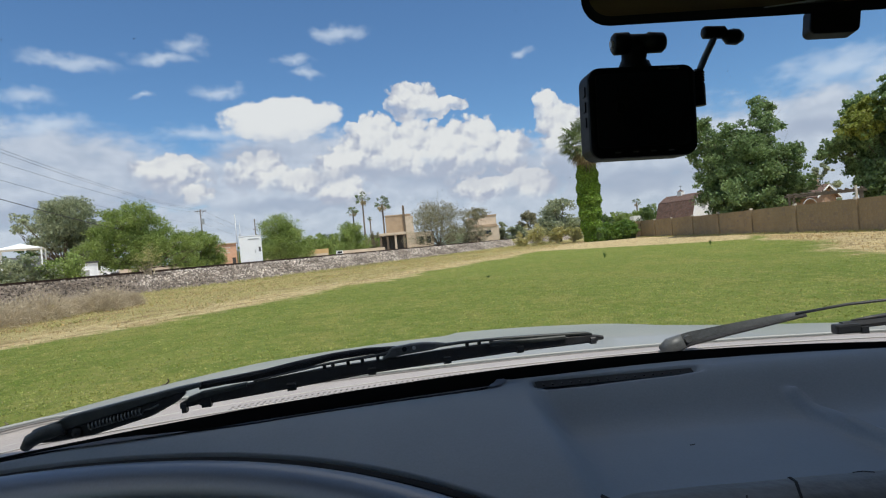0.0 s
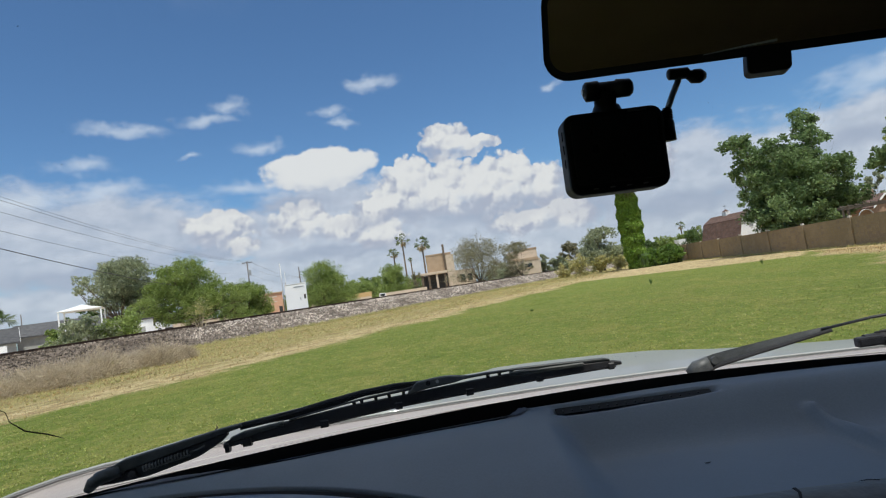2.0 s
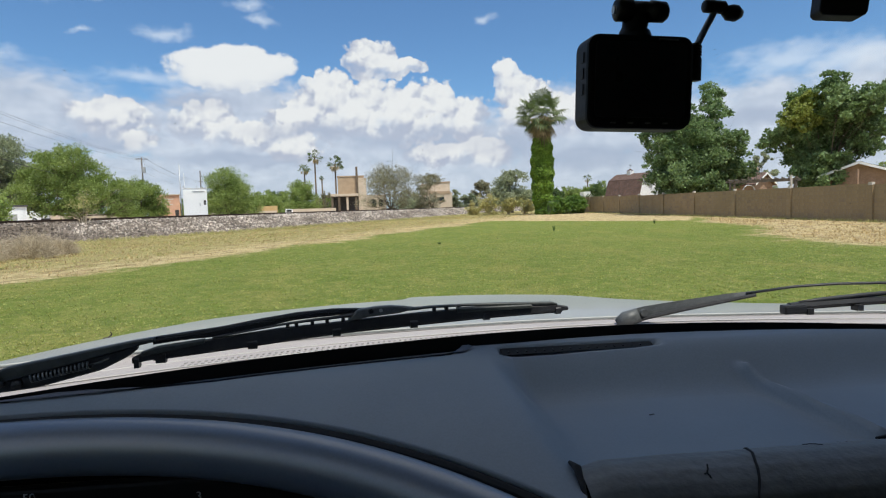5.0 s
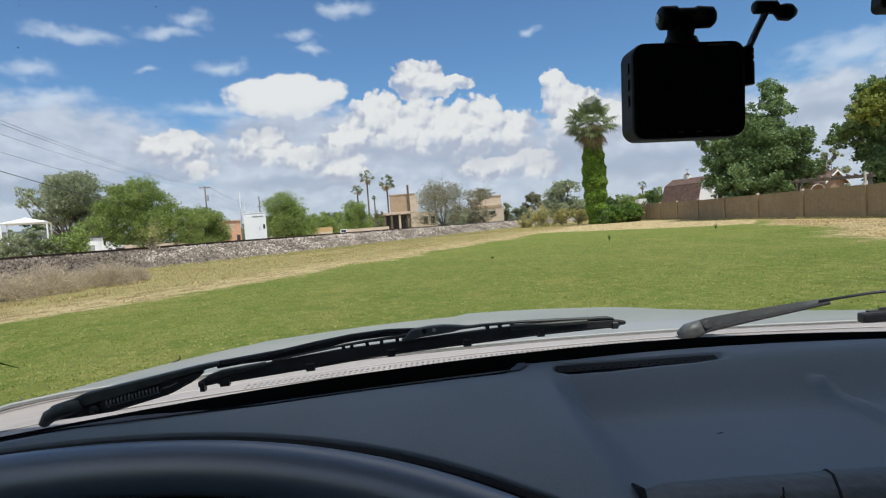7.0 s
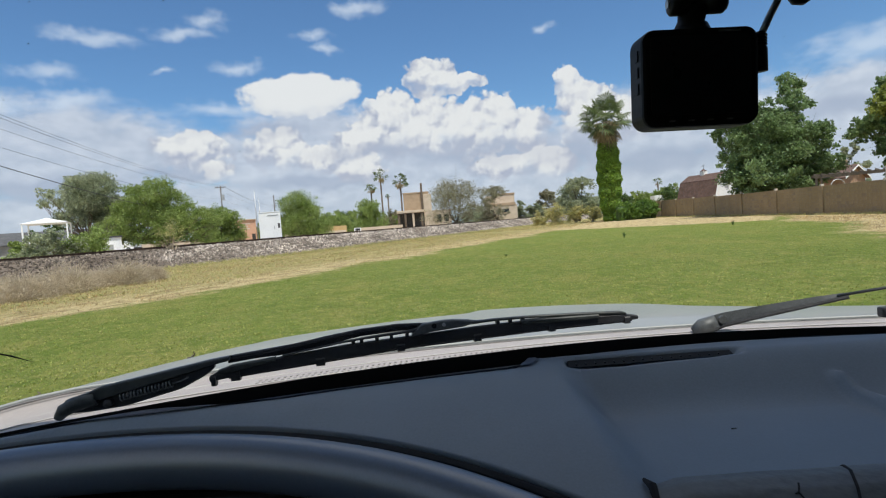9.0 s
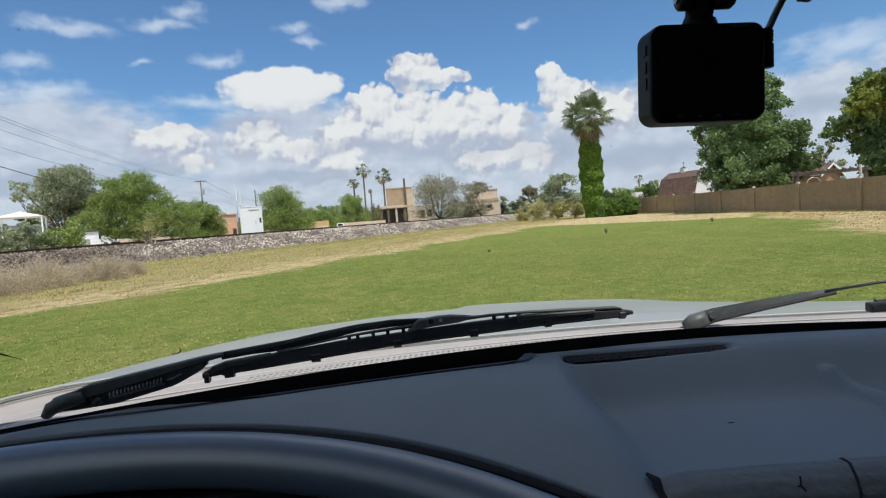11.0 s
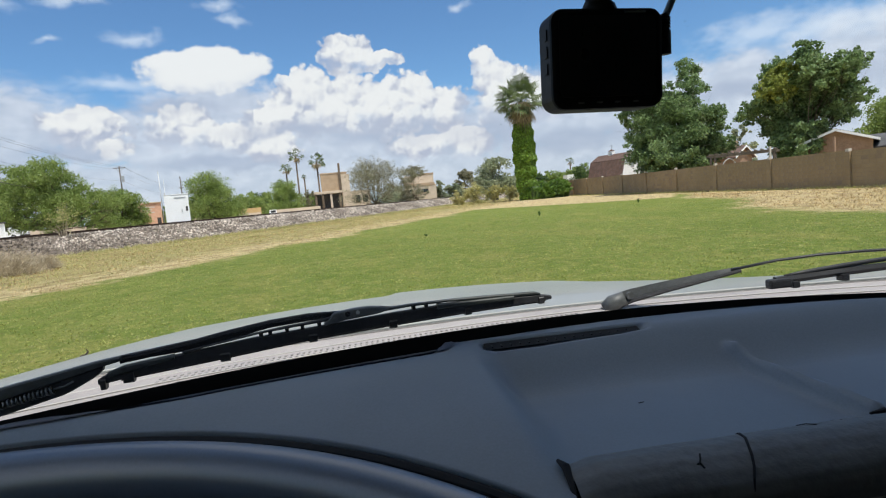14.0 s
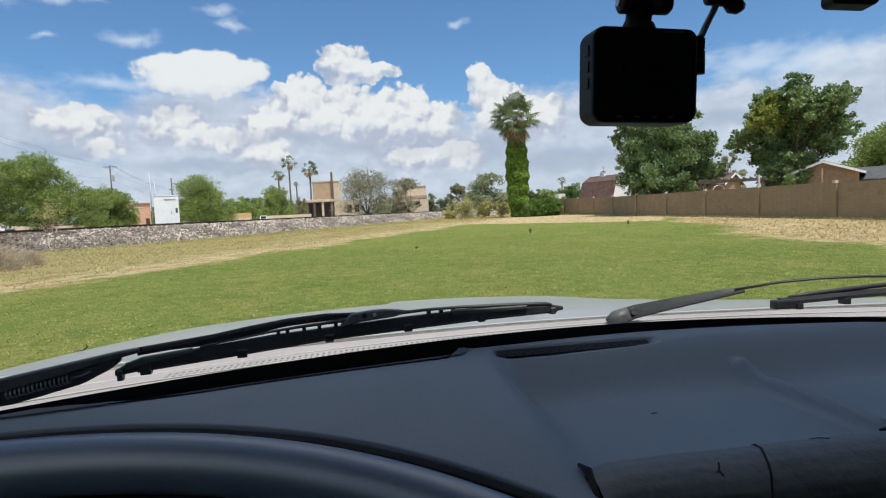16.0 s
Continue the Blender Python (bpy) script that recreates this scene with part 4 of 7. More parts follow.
def fan_palm(at, height, trunk_r, crown_r, seed, label, fronds=34, group="", trunk_mat=None, skirt=True):
    rng = np.random.default_rng(seed)
    p = thing("fan_palm", label, "palm tree", at, group)
    top = at + Vector((0, 0, height - crown_r * 0.55))
    part("trunk", Mesh().tube([at + Vector((0, 0, -0.3)), at + Vector((0, 0, height * 0.4)), top], [trunk_r * 1.2, trunk_r, trunk_r * 0.85], 12), trunk_mat or M_BARK, p, smooth=True)
    for dead in (False, True):
        if dead and not skirt:
            continue
        m = Mesh()
        for i in range(fronds if not dead else fronds // 4):
            a = rng.uniform(0, 6.28)
            el = math.asin(rng.uniform(-0.55, 0.97)) if not dead else rng.uniform(-1.3, -0.75)
            out = Vector((math.cos(a) * math.cos(el), math.sin(a) * math.cos(el), math.sin(el)))
            stalk = crown_r * rng.uniform(0.45, 0.72) * (0.8 if dead else 1)
            e = top + out * stalk
            m.tube([top, top.lerp(e, 0.5), e], [0.03, 0.025, 0.015], 3, False)
            side = out.cross(Vector((0, 0, 1))).normalized()
            upv = side.cross(out)
            tilt = rng.uniform(-0.5, 0.5)
            side, upv = side * math.cos(tilt) + upv * math.sin(tilt), upv * math.cos(tilt) - side * math.sin(tilt)
            fr = crown_r * rng.uniform(0.36, 0.46)
            for k in range(15):
                b = (k - 7) / 7 * 1.9
                d = out * math.cos(b) + side * math.sin(b)
                tip = e + d * fr * (1 - 0.12 * abs(b)) - Vector((0, 0, fr * 0.25 * rng.uniform(0.2, 1.6)))
                mid = e + d * fr * 0.6
                w = d.cross(upv).normalized() * fr * 0.06
                m.add([e, mid - w, tip, mid + w], [(0, 1, 2, 3)])
        part("dead_skirt" if dead else "crown", m, M_DEADFROND if dead else M_FROND, p, "hanging dead tan fronds" if dead else "")
    return p


def ivy_palm():
    at = spot(15.05, 78)
    p = fan_palm(at, 15.3, 0.42, 3.9, 201, "tall fan palm with its trunk wrapped in ivy", fronds=52)
    rng = np.random.default_rng(77)
    n = 22000
    z = rng.uniform(0, 1, n)
    r = 1.02 + 0.46 * np.sin(np.clip(z, 0, 1) * 2.9) ** 0.8 * np.where(z > 0.5, 1.0, 0.85) - 0.14 * (z < 0.1)
    r = r * rng.uniform(0.86, 1.04, n) + 0.10 * np.sin(z * 37 + rng.uniform(0, 1, n))
    a = rng.uniform(0, 6.28, n)
    c = np.stack([at.x + np.cos(a) * r, at.y + np.sin(a) * r, z * 10.3], 1)
    me = leaves(c, 0.15, rng, 0.4)
    me.materials.append(M_IVY)
    part("ivy", me, M_IVY, p, "thick green ivy round the trunk")
    # dark core tube fills the ivy; shade between the leaves is its colour
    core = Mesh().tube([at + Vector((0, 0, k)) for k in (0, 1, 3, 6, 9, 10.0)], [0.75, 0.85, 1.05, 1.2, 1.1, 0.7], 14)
    part("ivy_core", core, M_DARKLEAF, p, "dark core under the ivy, inner shade put into its colour", smooth=True)
    # brown skirt between ivy and crown
    n = 900
    a, zz = rng.uniform(0, 6.28, n), rng.uniform(9.6, 12.6, n)
    rr = 0.55 + (zz - 9.8) * 0.14 + rng.uniform(0, 0.35, n)
    me = leaves(np.stack([at.x + np.cos(a) * rr, at.y + np.sin(a) * rr, zz], 1), 0.26, rng, 2.5, 2.4)
    me.materials.append(M_DEADFROND)
    part("frond_skirt", me, M_DEADFROND, p, "hanging dead tan fronds")


ivy_palm()
for az_, d_, h_, r_, s_ in ((-7.66, 150, 16.6, 2.2, 211), (-5.7, 140, 14.0, 2.3, 212), (-8.7, 160, 14.2, 1.9, 213), (-7.05, 170, 11.5, 0.9, 214)):
    fan_palm(spot(az_, d_), h_, 0.22, r_, s_, "tall slender fan palm by the street", 26, "street palms")
fan_palm(spot(19.42, 260), 13.5, 0.3, 2.2, 215, "small fan palm far off beyond the gardens", 22)
fan_palm(spot(16.2, 240), 8.5, 0.3, 1.8, 216, "small fan palm far off beyond the gardens", 22)
fan_palm(spot(-43.0, 95), 6.8, 0.3, 3.3, 217, "low spreading palm beside the grey-roofed house", 30, skirt=False)


def hedge():
    rng = np.random.default_rng(31)
    a, b = spot(15.7, 76), spot(18.9, 79)
    h = thing("hedge", "clipped green hedge between palm and wall", "hedge", a.lerp(b, 0.5))
    # row of dark filler tubes; the hedge's inner shade is put into their colour
    core = Mesh()
    n = 14
    for i in range(n):
        c = a.lerp(b, i / (n - 1))
        r = 0.34 + 0.08 * math.sin(i * 1.7)
        core.tube([c, c + Vector((0, 0, 0.9)), c + Vector((0, 0, 1.5)), c + Vector((0, 0, 1.8))], [r * 0.9, r, r * 0.85, r * 0.3], 8)
    part("stems", core, M_DARKLEAF, h)
    cl = []
    for i in range(26):
        c = a.lerp(b, rng.uniform(0, 1))
        cl.append((c.x + rng.normal() * 0.25, c.y + rng.normal() * 0.25, rng.uniform(0.7, 1.8), 0.9, 0.9, 0.75))
    me = leaves(crown_points(cl, 17000, rng, 0.5), 0.1, rng)
    me.materials.append(M_HEDGE)
    part("foliage", me, M_HEDGE, h)


hedge()


def cabinet():
    at = spot(-18.75, 58)
    c = thing("signal_cabinet", "white metal railway signal cabinet beyond the track", "cabinet", at)
    m = Matrix.Translation(at) @ Matrix.Rotation(radians(18.75), 4, "Z")
    part("plinth", Mesh().box(-1.15, 1.15, -0.9, 0.9, 0, 1.0, m), M_PAVE, c, bevel=0.03)
    body = part("body", Mesh().box(-1.02, 1.02, -0.8, 0.8, 1.0, 3.83, m), M_WHITE, c, bevel=0.03)
    part("roof", Mesh().box(-1.06, 1.06, -0.84, 0.84, 3.83, 3.9, m), M_WHITE, c, bevel=0.02)
    for x in (-0.5, 0.5):
        part("door", Mesh().box(x - 0.46, x + 0.46, -0.825, -0.8, 1.1, 3.7, m), M_WHITE, c, bevel=0.008)
    part("handle", Mesh().box(0.35, 0.42, -0.86, -0.82, 2.2, 2.5, m), M_STEEL, c)
    part("lock_plate", Mesh().box(0.72, 0.9, -0.835, -0.824, 2.3, 2.75, m), M_SHADE, c)
    part("vent", Mesh().box(-0.2, 0.8, -0.85, -0.82, 3.5, 3.6, m), M_STEEL, c)
    for x in (-0.9, 0.95, 0.2):
        part("lifting_eye", Mesh().tube([m @ Vector((x, 0, 3.88)), m @ Vector((x, 0, 4.12))], 0.04, 6), M_STEEL, c)


cabinet()


def tan_building():
    at = spot(-4.2, 122)
    b = thing("stucco_building", "tan stucco building with a square tower and dark portico", "building", at)
    m = Matrix.Translation(at) @ Matrix.Rotation(radians(4.2), 4, "Z")
    part("tower", Mesh().box(-2.8, 2.7, 0, 6, 0, 8.45, m), M_STUCCO, b, bevel=0.05)
    part("parapet", Mesh().box(-2.88, 2.78, -0.08, 6.08, 8.45, 8.75, m), M_STUCCO, b, bevel=0.04)
    part("pier", Mesh().box(1.5, 3.2, -0.5, 0.0, 0, 8.2, m), M_STUCCO2, b, bevel=0.05)
    part("spire", Mesh().box(1.0, 1.45, -0.6, 0.0, 4.3, 10.6, m), M_BARK, b, "dark slender upright on the tower", bevel=0.04)
    portico = part("portico_roof", Mesh().box(-4.3, 1.4, -3.2, 0.0, 4.35, 4.85, m), M_STUCCO2, b, bevel=0.05)
    for x in (-4.0, -2.6, -0.9, 0.9):
        part("column", Mesh().box(x - 0.22, x + 0.22, -3.0, -2.6, 0, 4.35, m), M_STUCCO2 if x == -0.9 else M_BARK, b, bevel=0.04)
    # dark sheet on the front wall stands in for shade under the portico
    part("porch_recess", Mesh().box(-4.2, 1.4, -0.06, -0.02, 0, 4.3, m), M_SHADE, b)
    part("side_wing", Mesh().box(3.2, 7.4, 1.0, 8, 0, 4.6, m), M_STUCCO2, b, bevel=0.05)
    for x in (4.2, 5.8):
        part("window", Mesh().box(x, x + 1.0, 0.94, 1.03, 2.0, 3.6, m), M_DARKGLASS, b)
    at = spot(4.3, 128)
    c = thing("stucco_building", "pale stucco building with stepped flat roofs", "building", at)
    m = Matrix.Translation(at) @ Matrix.Rotation(radians(-4.3), 4, "Z")
    part("main_block", Mesh().box(-3.4, 3.2, 0, 8, 0, 6.9, m), M_STUCCO2, c, bevel=0.05)
    part("parapet", Mesh().box(-1.0, 3.3, -0.1, 8.1, 6.9, 7.25, m), M_STUCCO, c, bevel=0.04)
    part("front_block", Mesh().box(-3.4, 3.6, -3, 0, 0, 4.6, m), M_STUCCO2, c, bevel=0.05)
    part("ledge", Mesh().box(-3.5, 3.3, -3.1, -3.0, 4.4, 5.0, m), M_STUCCO, c, bevel=0.02)
    for x, w in ((0.2, 1.6), (-2.6, 1.0)):
        w_ = part("window", Mesh().box(x, x + w, -3.06, -2.98, 2.9, 3.7, m), M_DARKGLASS, c)
        part("sill", Mesh().box(x - 0.1, x + w + 0.1, -3.14, -2.98, 2.78, 2.9, m), M_STUCCO, w_)


tan_building()


def vehicle_wheels(root, m, xs, half, r):
    for x in xs:
        for y in (-half, half):
            c = m @ Vector((x, y, r))
            ax = (m.to_3x3() @ Vector((0, 1, 0))).normalized()
            t = part("wheel", Mesh().tube([c - ax * 0.11, c - ax * 0.09, c + ax * 0.09, c + ax * 0.11], [r * 0.85, r, r, r * 0.85], 16), M_TYRE, root)
            part("rim", Mesh().tube([c - ax * 0.125, c + ax * 0.125], r * 0.55, 12), M_STEEL, t)


def car_side(name, label, category, at, heading, outline, half, mat, glass, wheels, r):
    """A parked vehicle: a side outline with rounded edges, window strip, bumpers, lamps and wheels."""
    root = thing(name, label, category, at)
    m = Matrix.Translation(at) @ Matrix.Rotation(radians(heading), 4, "Z")
    part("body", Mesh().prism([m @ Vector((x, 0, z)) for x, z in outline], m.to_3x3() @ Vector((0, -half, 0)), m.to_3x3() @ Vector((0, half, 0))), mat, root, bevel=0.06)
    for x0, x1, z0, z1 in glass:
        part("side_window", Mesh().box(x0, x1, -half - 0.008, half + 0.008, z0, z1, m), M_DARKGLASS, root)
    xs = [p[0] for p in outline]
    for x in (min(xs) - 0.03, max(xs) + 0.03):
        part("bumper", Mesh().box(x - 0.05, x + 0.05, -half * 0.95, half * 0.95, 0.4, 0.62, m), M_SHADE, root, bevel=0.02)
        for y in (-half * 0.75, half * 0.75):
            part("lamp", Mesh().box(x - 0.03, x + 0.03, y - 0.15, y + 0.15, 0.72, 0.9, m), M_STEEL, root, bevel=0.01)
    vehicle_wheels(root, m, wheels, half - 0.06, r)
    return root


car_side("parked_car", "white SUV parked behind the railway", "car", spot(-31.4, 96) + Vector((0, 0, 0.95)), -8,
         [(-2.3, 0.35), (-2.3, 1.0), (-2.1, 1.1), (-1.9, 1.65), (0.4, 1.7), (1.1, 1.15), (2.2, 1.0), (2.3, 0.8), (2.3, 0.35)], 0.9, M_WHITE,
         [(-1.75, -0.75, 1.15, 1.55), (-0.65, 0.25, 1.15, 1.55), (0.35, 0.75, 1.15, 1.4)], (-1.4, 1.45), 0.36)
car_side("pickup_truck", "white pickup truck parked along the street", "truck", spot(-10.4, 112) + Vector((0, 0, 0.25)), 10,
         [(-2.7, 0.5), (-2.7, 1.1), (-0.6, 1.1), (-0.5, 1.75), (0.7, 1.75), (1.2, 1.15), (2.5, 1.05), (2.6, 0.5)], 0.95, M_WHITE, [(-0.35, 0.6, 1.2, 1.62)], (-1.7, 1.6), 0.4)


def lots():
    # the ground beyond the track lies a little higher, where the cars stand
    single("far_pavement", Mesh().prism([spot(-46, 62) , spot(-30, 62), spot(-6, 100), spot(8, 150), spot(-46, 260)], (0, 0, -0.2), (0, 0, 0.25)), M_PAVE, "pale earth lots and street beyond the track", "pavement", kind="structure")
    single("far_lot", Mesh().prism([spot(-37, 88), spot(-26, 88), spot(-26, 110), spot(-37, 110)], (0, 0, 0.1), (0, 0, 0.95)), M_PAVE, "raised pale parking lot", "pavement", kind="structure")
    # flat-bed trailer with a tan box
    at = spot(-12.6, 108) + Vector((0, 0, 0.25))
    t = thing("box_trailer", "tan box trailer standing by the street", "trailer", at)
    m = Matrix.Translation(at) @ Matrix.Rotation(radians(12), 4, "Z")
    part("box", Mesh().box(-2.3, 2.2, -1, 1, 0.75, 2.35, m), M_TANBOX, t, bevel=0.05)
    part("chassis", Mesh().box(-2.4, 3.2, -0.9, 0.9, 0.5, 0.75, m), M_SHADE, t)
    vehicle_wheels(t, m, (-0.9, 0.1), 0.9, 0.36)
    # low wall of the lots
    for k, (a, b, h) in enumerate(((-17.5, -11.5, 1.75), (-10.0, -5.8, 1.9), (-30.5, -24.0, 2.0))):
        p, q = spot(a, 104), spot(b, 104)
        n = (q - p).cross(Vector((0, 0, 1))).normalized() * 0.12
        single("lot_wall", Mesh().prism([p - n, q - n, q + n, p + n], (0, 0, 0.0), (0, 0, h)), M_STUCCO2, "low pale wall along the lots", "wall", "lot walls", kind="structure", bevel=0.02)
    # orange-brown building with lettering that cannot be read
    at = spot(-21.0, 98)
    o = thing("brick_building", "small orange-brown shop with a lettered front", "building", at)
    m = Matrix.Translation(at) @ Matrix.Rotation(radians(21), 4, "Z")
    part("walls", Mesh().box(-1.7, 1.6, 0, 4, 0, 4.6, m), M_ORANGE, o, bevel=0.04)
    part("roof", Mesh().box(-1.8, 1.7, -0.2, 4.2, 4.6, 4.75, m), M_STUCCO2, o, bevel=0.02)
    for z, x0, x1 in ((3.9, -1.1, 0.7), (3.5, -1.1, 0.3), (3.1, -1.1, 0.6)):
        part("lettering", Mesh().box(x0, x1, -0.02, 0.0, z, z + 0.16, m), M_CAP, o)
    part("door", Mesh().box(0.85, 1.4, -0.03, 0.0, 0, 2.3, m), M_SHADE, o)


lots()


def canopy():
    at = spot(-36.8, 74)
    c = thing("shade_canopy", "white fabric shade canopy on four posts", "canopy", at)
    m = Matrix.Translation(at) @ Matrix.Rotation(radians(30), 4, "Z")
    w, d, e, top = 2.05, 2.0, 4.85, 5.45

    def roof(u, v):
        x, y = (u * 2 - 1), (v * 2 - 1)
        r = max(abs(x), abs(y))
        return m @ Vector((x * w, y * d, top - (top - e) * r ** 0.85))
    part("roof", Mesh().grid(roof, 16, 16), M_WHITE, c, solid=0.04)
    part("valance", Mesh().box(-w, w, -d - 0.02, -d + 0.02, e - 0.09, e, m).box(-w, w, d - 0.02, d + 0.02, e - 0.09, e, m), M_WHITE, c)
    for x in (-w + 0.1, w - 0.1):
        for y in (-d + 0.1, d - 0.1):
            part("post", Mesh().box(x - 0.07, x + 0.07, y - 0.07, y + 0.07, 0, e, m), M_WHITE, c)


canopy()


def house(name, label, at, turn, half_w, depth, wall_h, ridge_h, wall_mat, roof_mat, gable=True, windows=(), over=0.45, trim=True):
    """A house with a gabled roof; the gable faces the turn."""
    at = Vector(at)
    h = thing(name, label, "house", at)
    m = Matrix.Translation(at) @ Matrix.Rotation(radians(turn), 4, "Z")
    if gable:
        out = [(-half_w, 0), (half_w, 0), (half_w, wall_h), (0, ridge_h), (-half_w, wall_h)]
    else:
        out = [(-half_w, 0), (half_w, 0), (half_w, wall_h), (-half_w, wall_h)]
    part("walls", Mesh().prism([m @ Vector((x, 0, z)) for x, z in out], (0, 0, 0), m.to_3x3() @ Vector((0, depth, 0))), wall_mat, h)
    sl = (ridge_h - wall_h) / half_w
    for s in (-1, 1):
        e = (s * (half_w + over), wall_h - over * sl)
        prof = [(0, ridge_h + 0.01), e, (e[0], e[1] + 0.16), (0, ridge_h + 0.17)]
        part("roof", Mesh().prism([m @ Vector((x, -over, z)) for x, z in prof], (0, 0, 0), m.to_3x3() @ Vector((0, depth + 2 * over, 0))), roof_mat, h)
        if trim:
            prof = [(0, ridge_h - 0.05), (e[0], e[1] - 0.05), (e[0], e[1] + 0.15), (0, ridge_h + 0.15)]
            part("bargeboard", Mesh().prism([m @ Vector((x, -over - 0.04, z)) for x, z in prof], (0, 0, 0), m.to_3x3() @ Vector((0, 0.035, 0))), M_WHITE, h, "white bargeboard")
    for x0, x1, z0, z1 in windows:
        w_ = part("window", Mesh().box(x0, x1, -0.03, 0.02, z0, z1, m), M_DARKGLASS, h)
        part("frame", Mesh().box(x0 - 0.06, x1 + 0.06, -0.05, -0.031, z0 - 0.06, z0, m).box(x0 - 0.06, x1 + 0.06, -0.05, -0.031, z1, z1 + 0.06, m), M_WHITE, w_)
    return h, m


def left_houses():
    h, m = house("house", "long low house with a grey shingle roof", spot(-41.5, 92), 132, 4.2, 15, 2.6, 4.3, M_GREYWALL, M_GREYROOF, windows=((-2, -0.8, 1.0, 2.1), (0.8, 2.0, 1.0, 2.1)))
    part("roof_cooler", Mesh().box(-0.5, 0.5, 6, 7.2, 4.2, 5.1, m), M_SHADE, h, "rooftop cooler box", bevel=0.04)
    part("porch", Mesh().box(-4.6, -4.2, 2, 10, 0, 2.3, m), M_WHITE, h)
    house("house", "long low white house with a blue-grey roof behind the railway", spot(-41.3, 97) + Vector((0, 0, 0.25)), -51.4, 3.6, 12.0, 2.9, 4.4, M_GREYWALL, M_GREYROOF)
    at = spot(-32.6, 70)
    s = thing("utility_shed", "small pale flat-roofed shed behind the railway", "shed", at)
    m = Matrix.Translation(at) @ Matrix.Rotation(radians(32), 4, "Z")
    part("walls", Mesh().box(-1.3, 1.3, 0, 2.4, 0, 2.75, m), M_WHITE, s, bevel=0.02)
    part("roof", Mesh().box(-1.42, 1.42, -0.15, 2.55, 2.75, 2.9, m), M_GREYROOF, s, bevel=0.02)
    part("door", Mesh().box(-0.4, 0.5, -0.02, 0.0, 0, 2.0, m), M_GREYWALL, s)
    for i, (az, d, w) in enumerate(((-43.0, 84, 3.0), (-38.6, 90, 2.0))):
        at = spot(az, d)
        o = thing("porch_screen", "white porch screen panel in front of the house", "screen", at, "porch screens")
        m = Matrix.Translation(at) @ Matrix.Rotation(radians(40), 4, "Z")
        for k in range(3):
            part("panel", Mesh().box(-w / 2 + k * w / 3, -w / 2 + (k + 0.86) * w / 3, 0, 0.08, 0.0, 2.2, m), M_WHITE, o)


left_houses()


# ---- gardens behind the block wall ----
def barn():
    at = spot(23.7, 86)
    b = thing("gambrel_shed", "white shed with a brown gambrel shingle roof and cupola", "shed", at)
    m = Matrix.Translation(at) @ Matrix.Rotation(radians(-66), 4, "Z")
    # long side along local x, gable at +x
    hw, wall_h, k_h, top = 2.2, 2.0, 4.4, 5.3
    out = [(-hw, 0), (hw, 0), (hw, wall_h), (hw * 0.72, k_h), (0, top), (-hw * 0.72, k_h), (-hw, wall_h)]
    part("walls", Mesh().prism([m @ Vector((-3.0, y, z)) for y, z in out], (0, 0, 0), m.to_3x3() @ Vector((6.0, 0, 0))), M_WHITE, b)
    rows = [((-hw - 0.2, wall_h - 0.1), (-hw * 0.72, k_h)), ((-hw * 0.72, k_h), (0, top)), ((hw + 0.2, wall_h - 0.1), (hw * 0.72, k_h)), ((hw * 0.72, k_h), (0, top))]
    for (y0, z0), (y1, z1) in rows:
        n = Vector((0, z1 - z0, -(y1 - y0))).normalized() * (0.12 if y0 > 0 else -0.12)
        prof = [Vector((-3.25, y0, z0)), Vector((-3.25, y1, z1)), Vector((-3.25, y1, z1)) + n, Vector((-3.25, y0, z0)) + n]
        part("roof", Mesh().prism([m @ p for p in prof], (0, 0, 0), m.to_3x3() @ Vector((6.5, 0, 0))), M_SHINGLE, b)
    trim = Mesh()
    for (y0, z0), (y1, z1) in rows:
        trim.tube([m @ Vector((3.28, y0, z0)), m @ Vector((3.28, y1, z1))], 0.09, 4)
    part("white_trim", trim, M_WHITE, b)
    cu = part("cupola", Mesh().box(-0.35, 0.35, -0.35, 0.35, top - 0.2, top + 0.55, m @ Matrix.Translation((-0.6, 0, 0))), M_WHITE, b, bevel=0.02)
    part("cupola_roof", Mesh().tube([m @ Vector((-0.6, 0, top + 0.55)), m @ Vector((-0.6, 0, top + 0.85))], [0.52, 0.02], 4), M_SHINGLE, cu)
    part("weathervane", Mesh().tube([m @ Vector((-0.6, 0, top + 0.8)), m @ Vector((-0.6, 0, top + 1.5))], 0.02, 5).tube([m @ Vector((-0.9, 0, top + 1.3)), m @ Vector((-0.3, 0, top + 1.3))], 0.02, 5), M_SHADE, cu)
    part("loft_vent", Mesh().box(3.0, 3.03, -0.35, 0.35, 3.2, 4.0, m), M_GREYWALL, b)


barn()


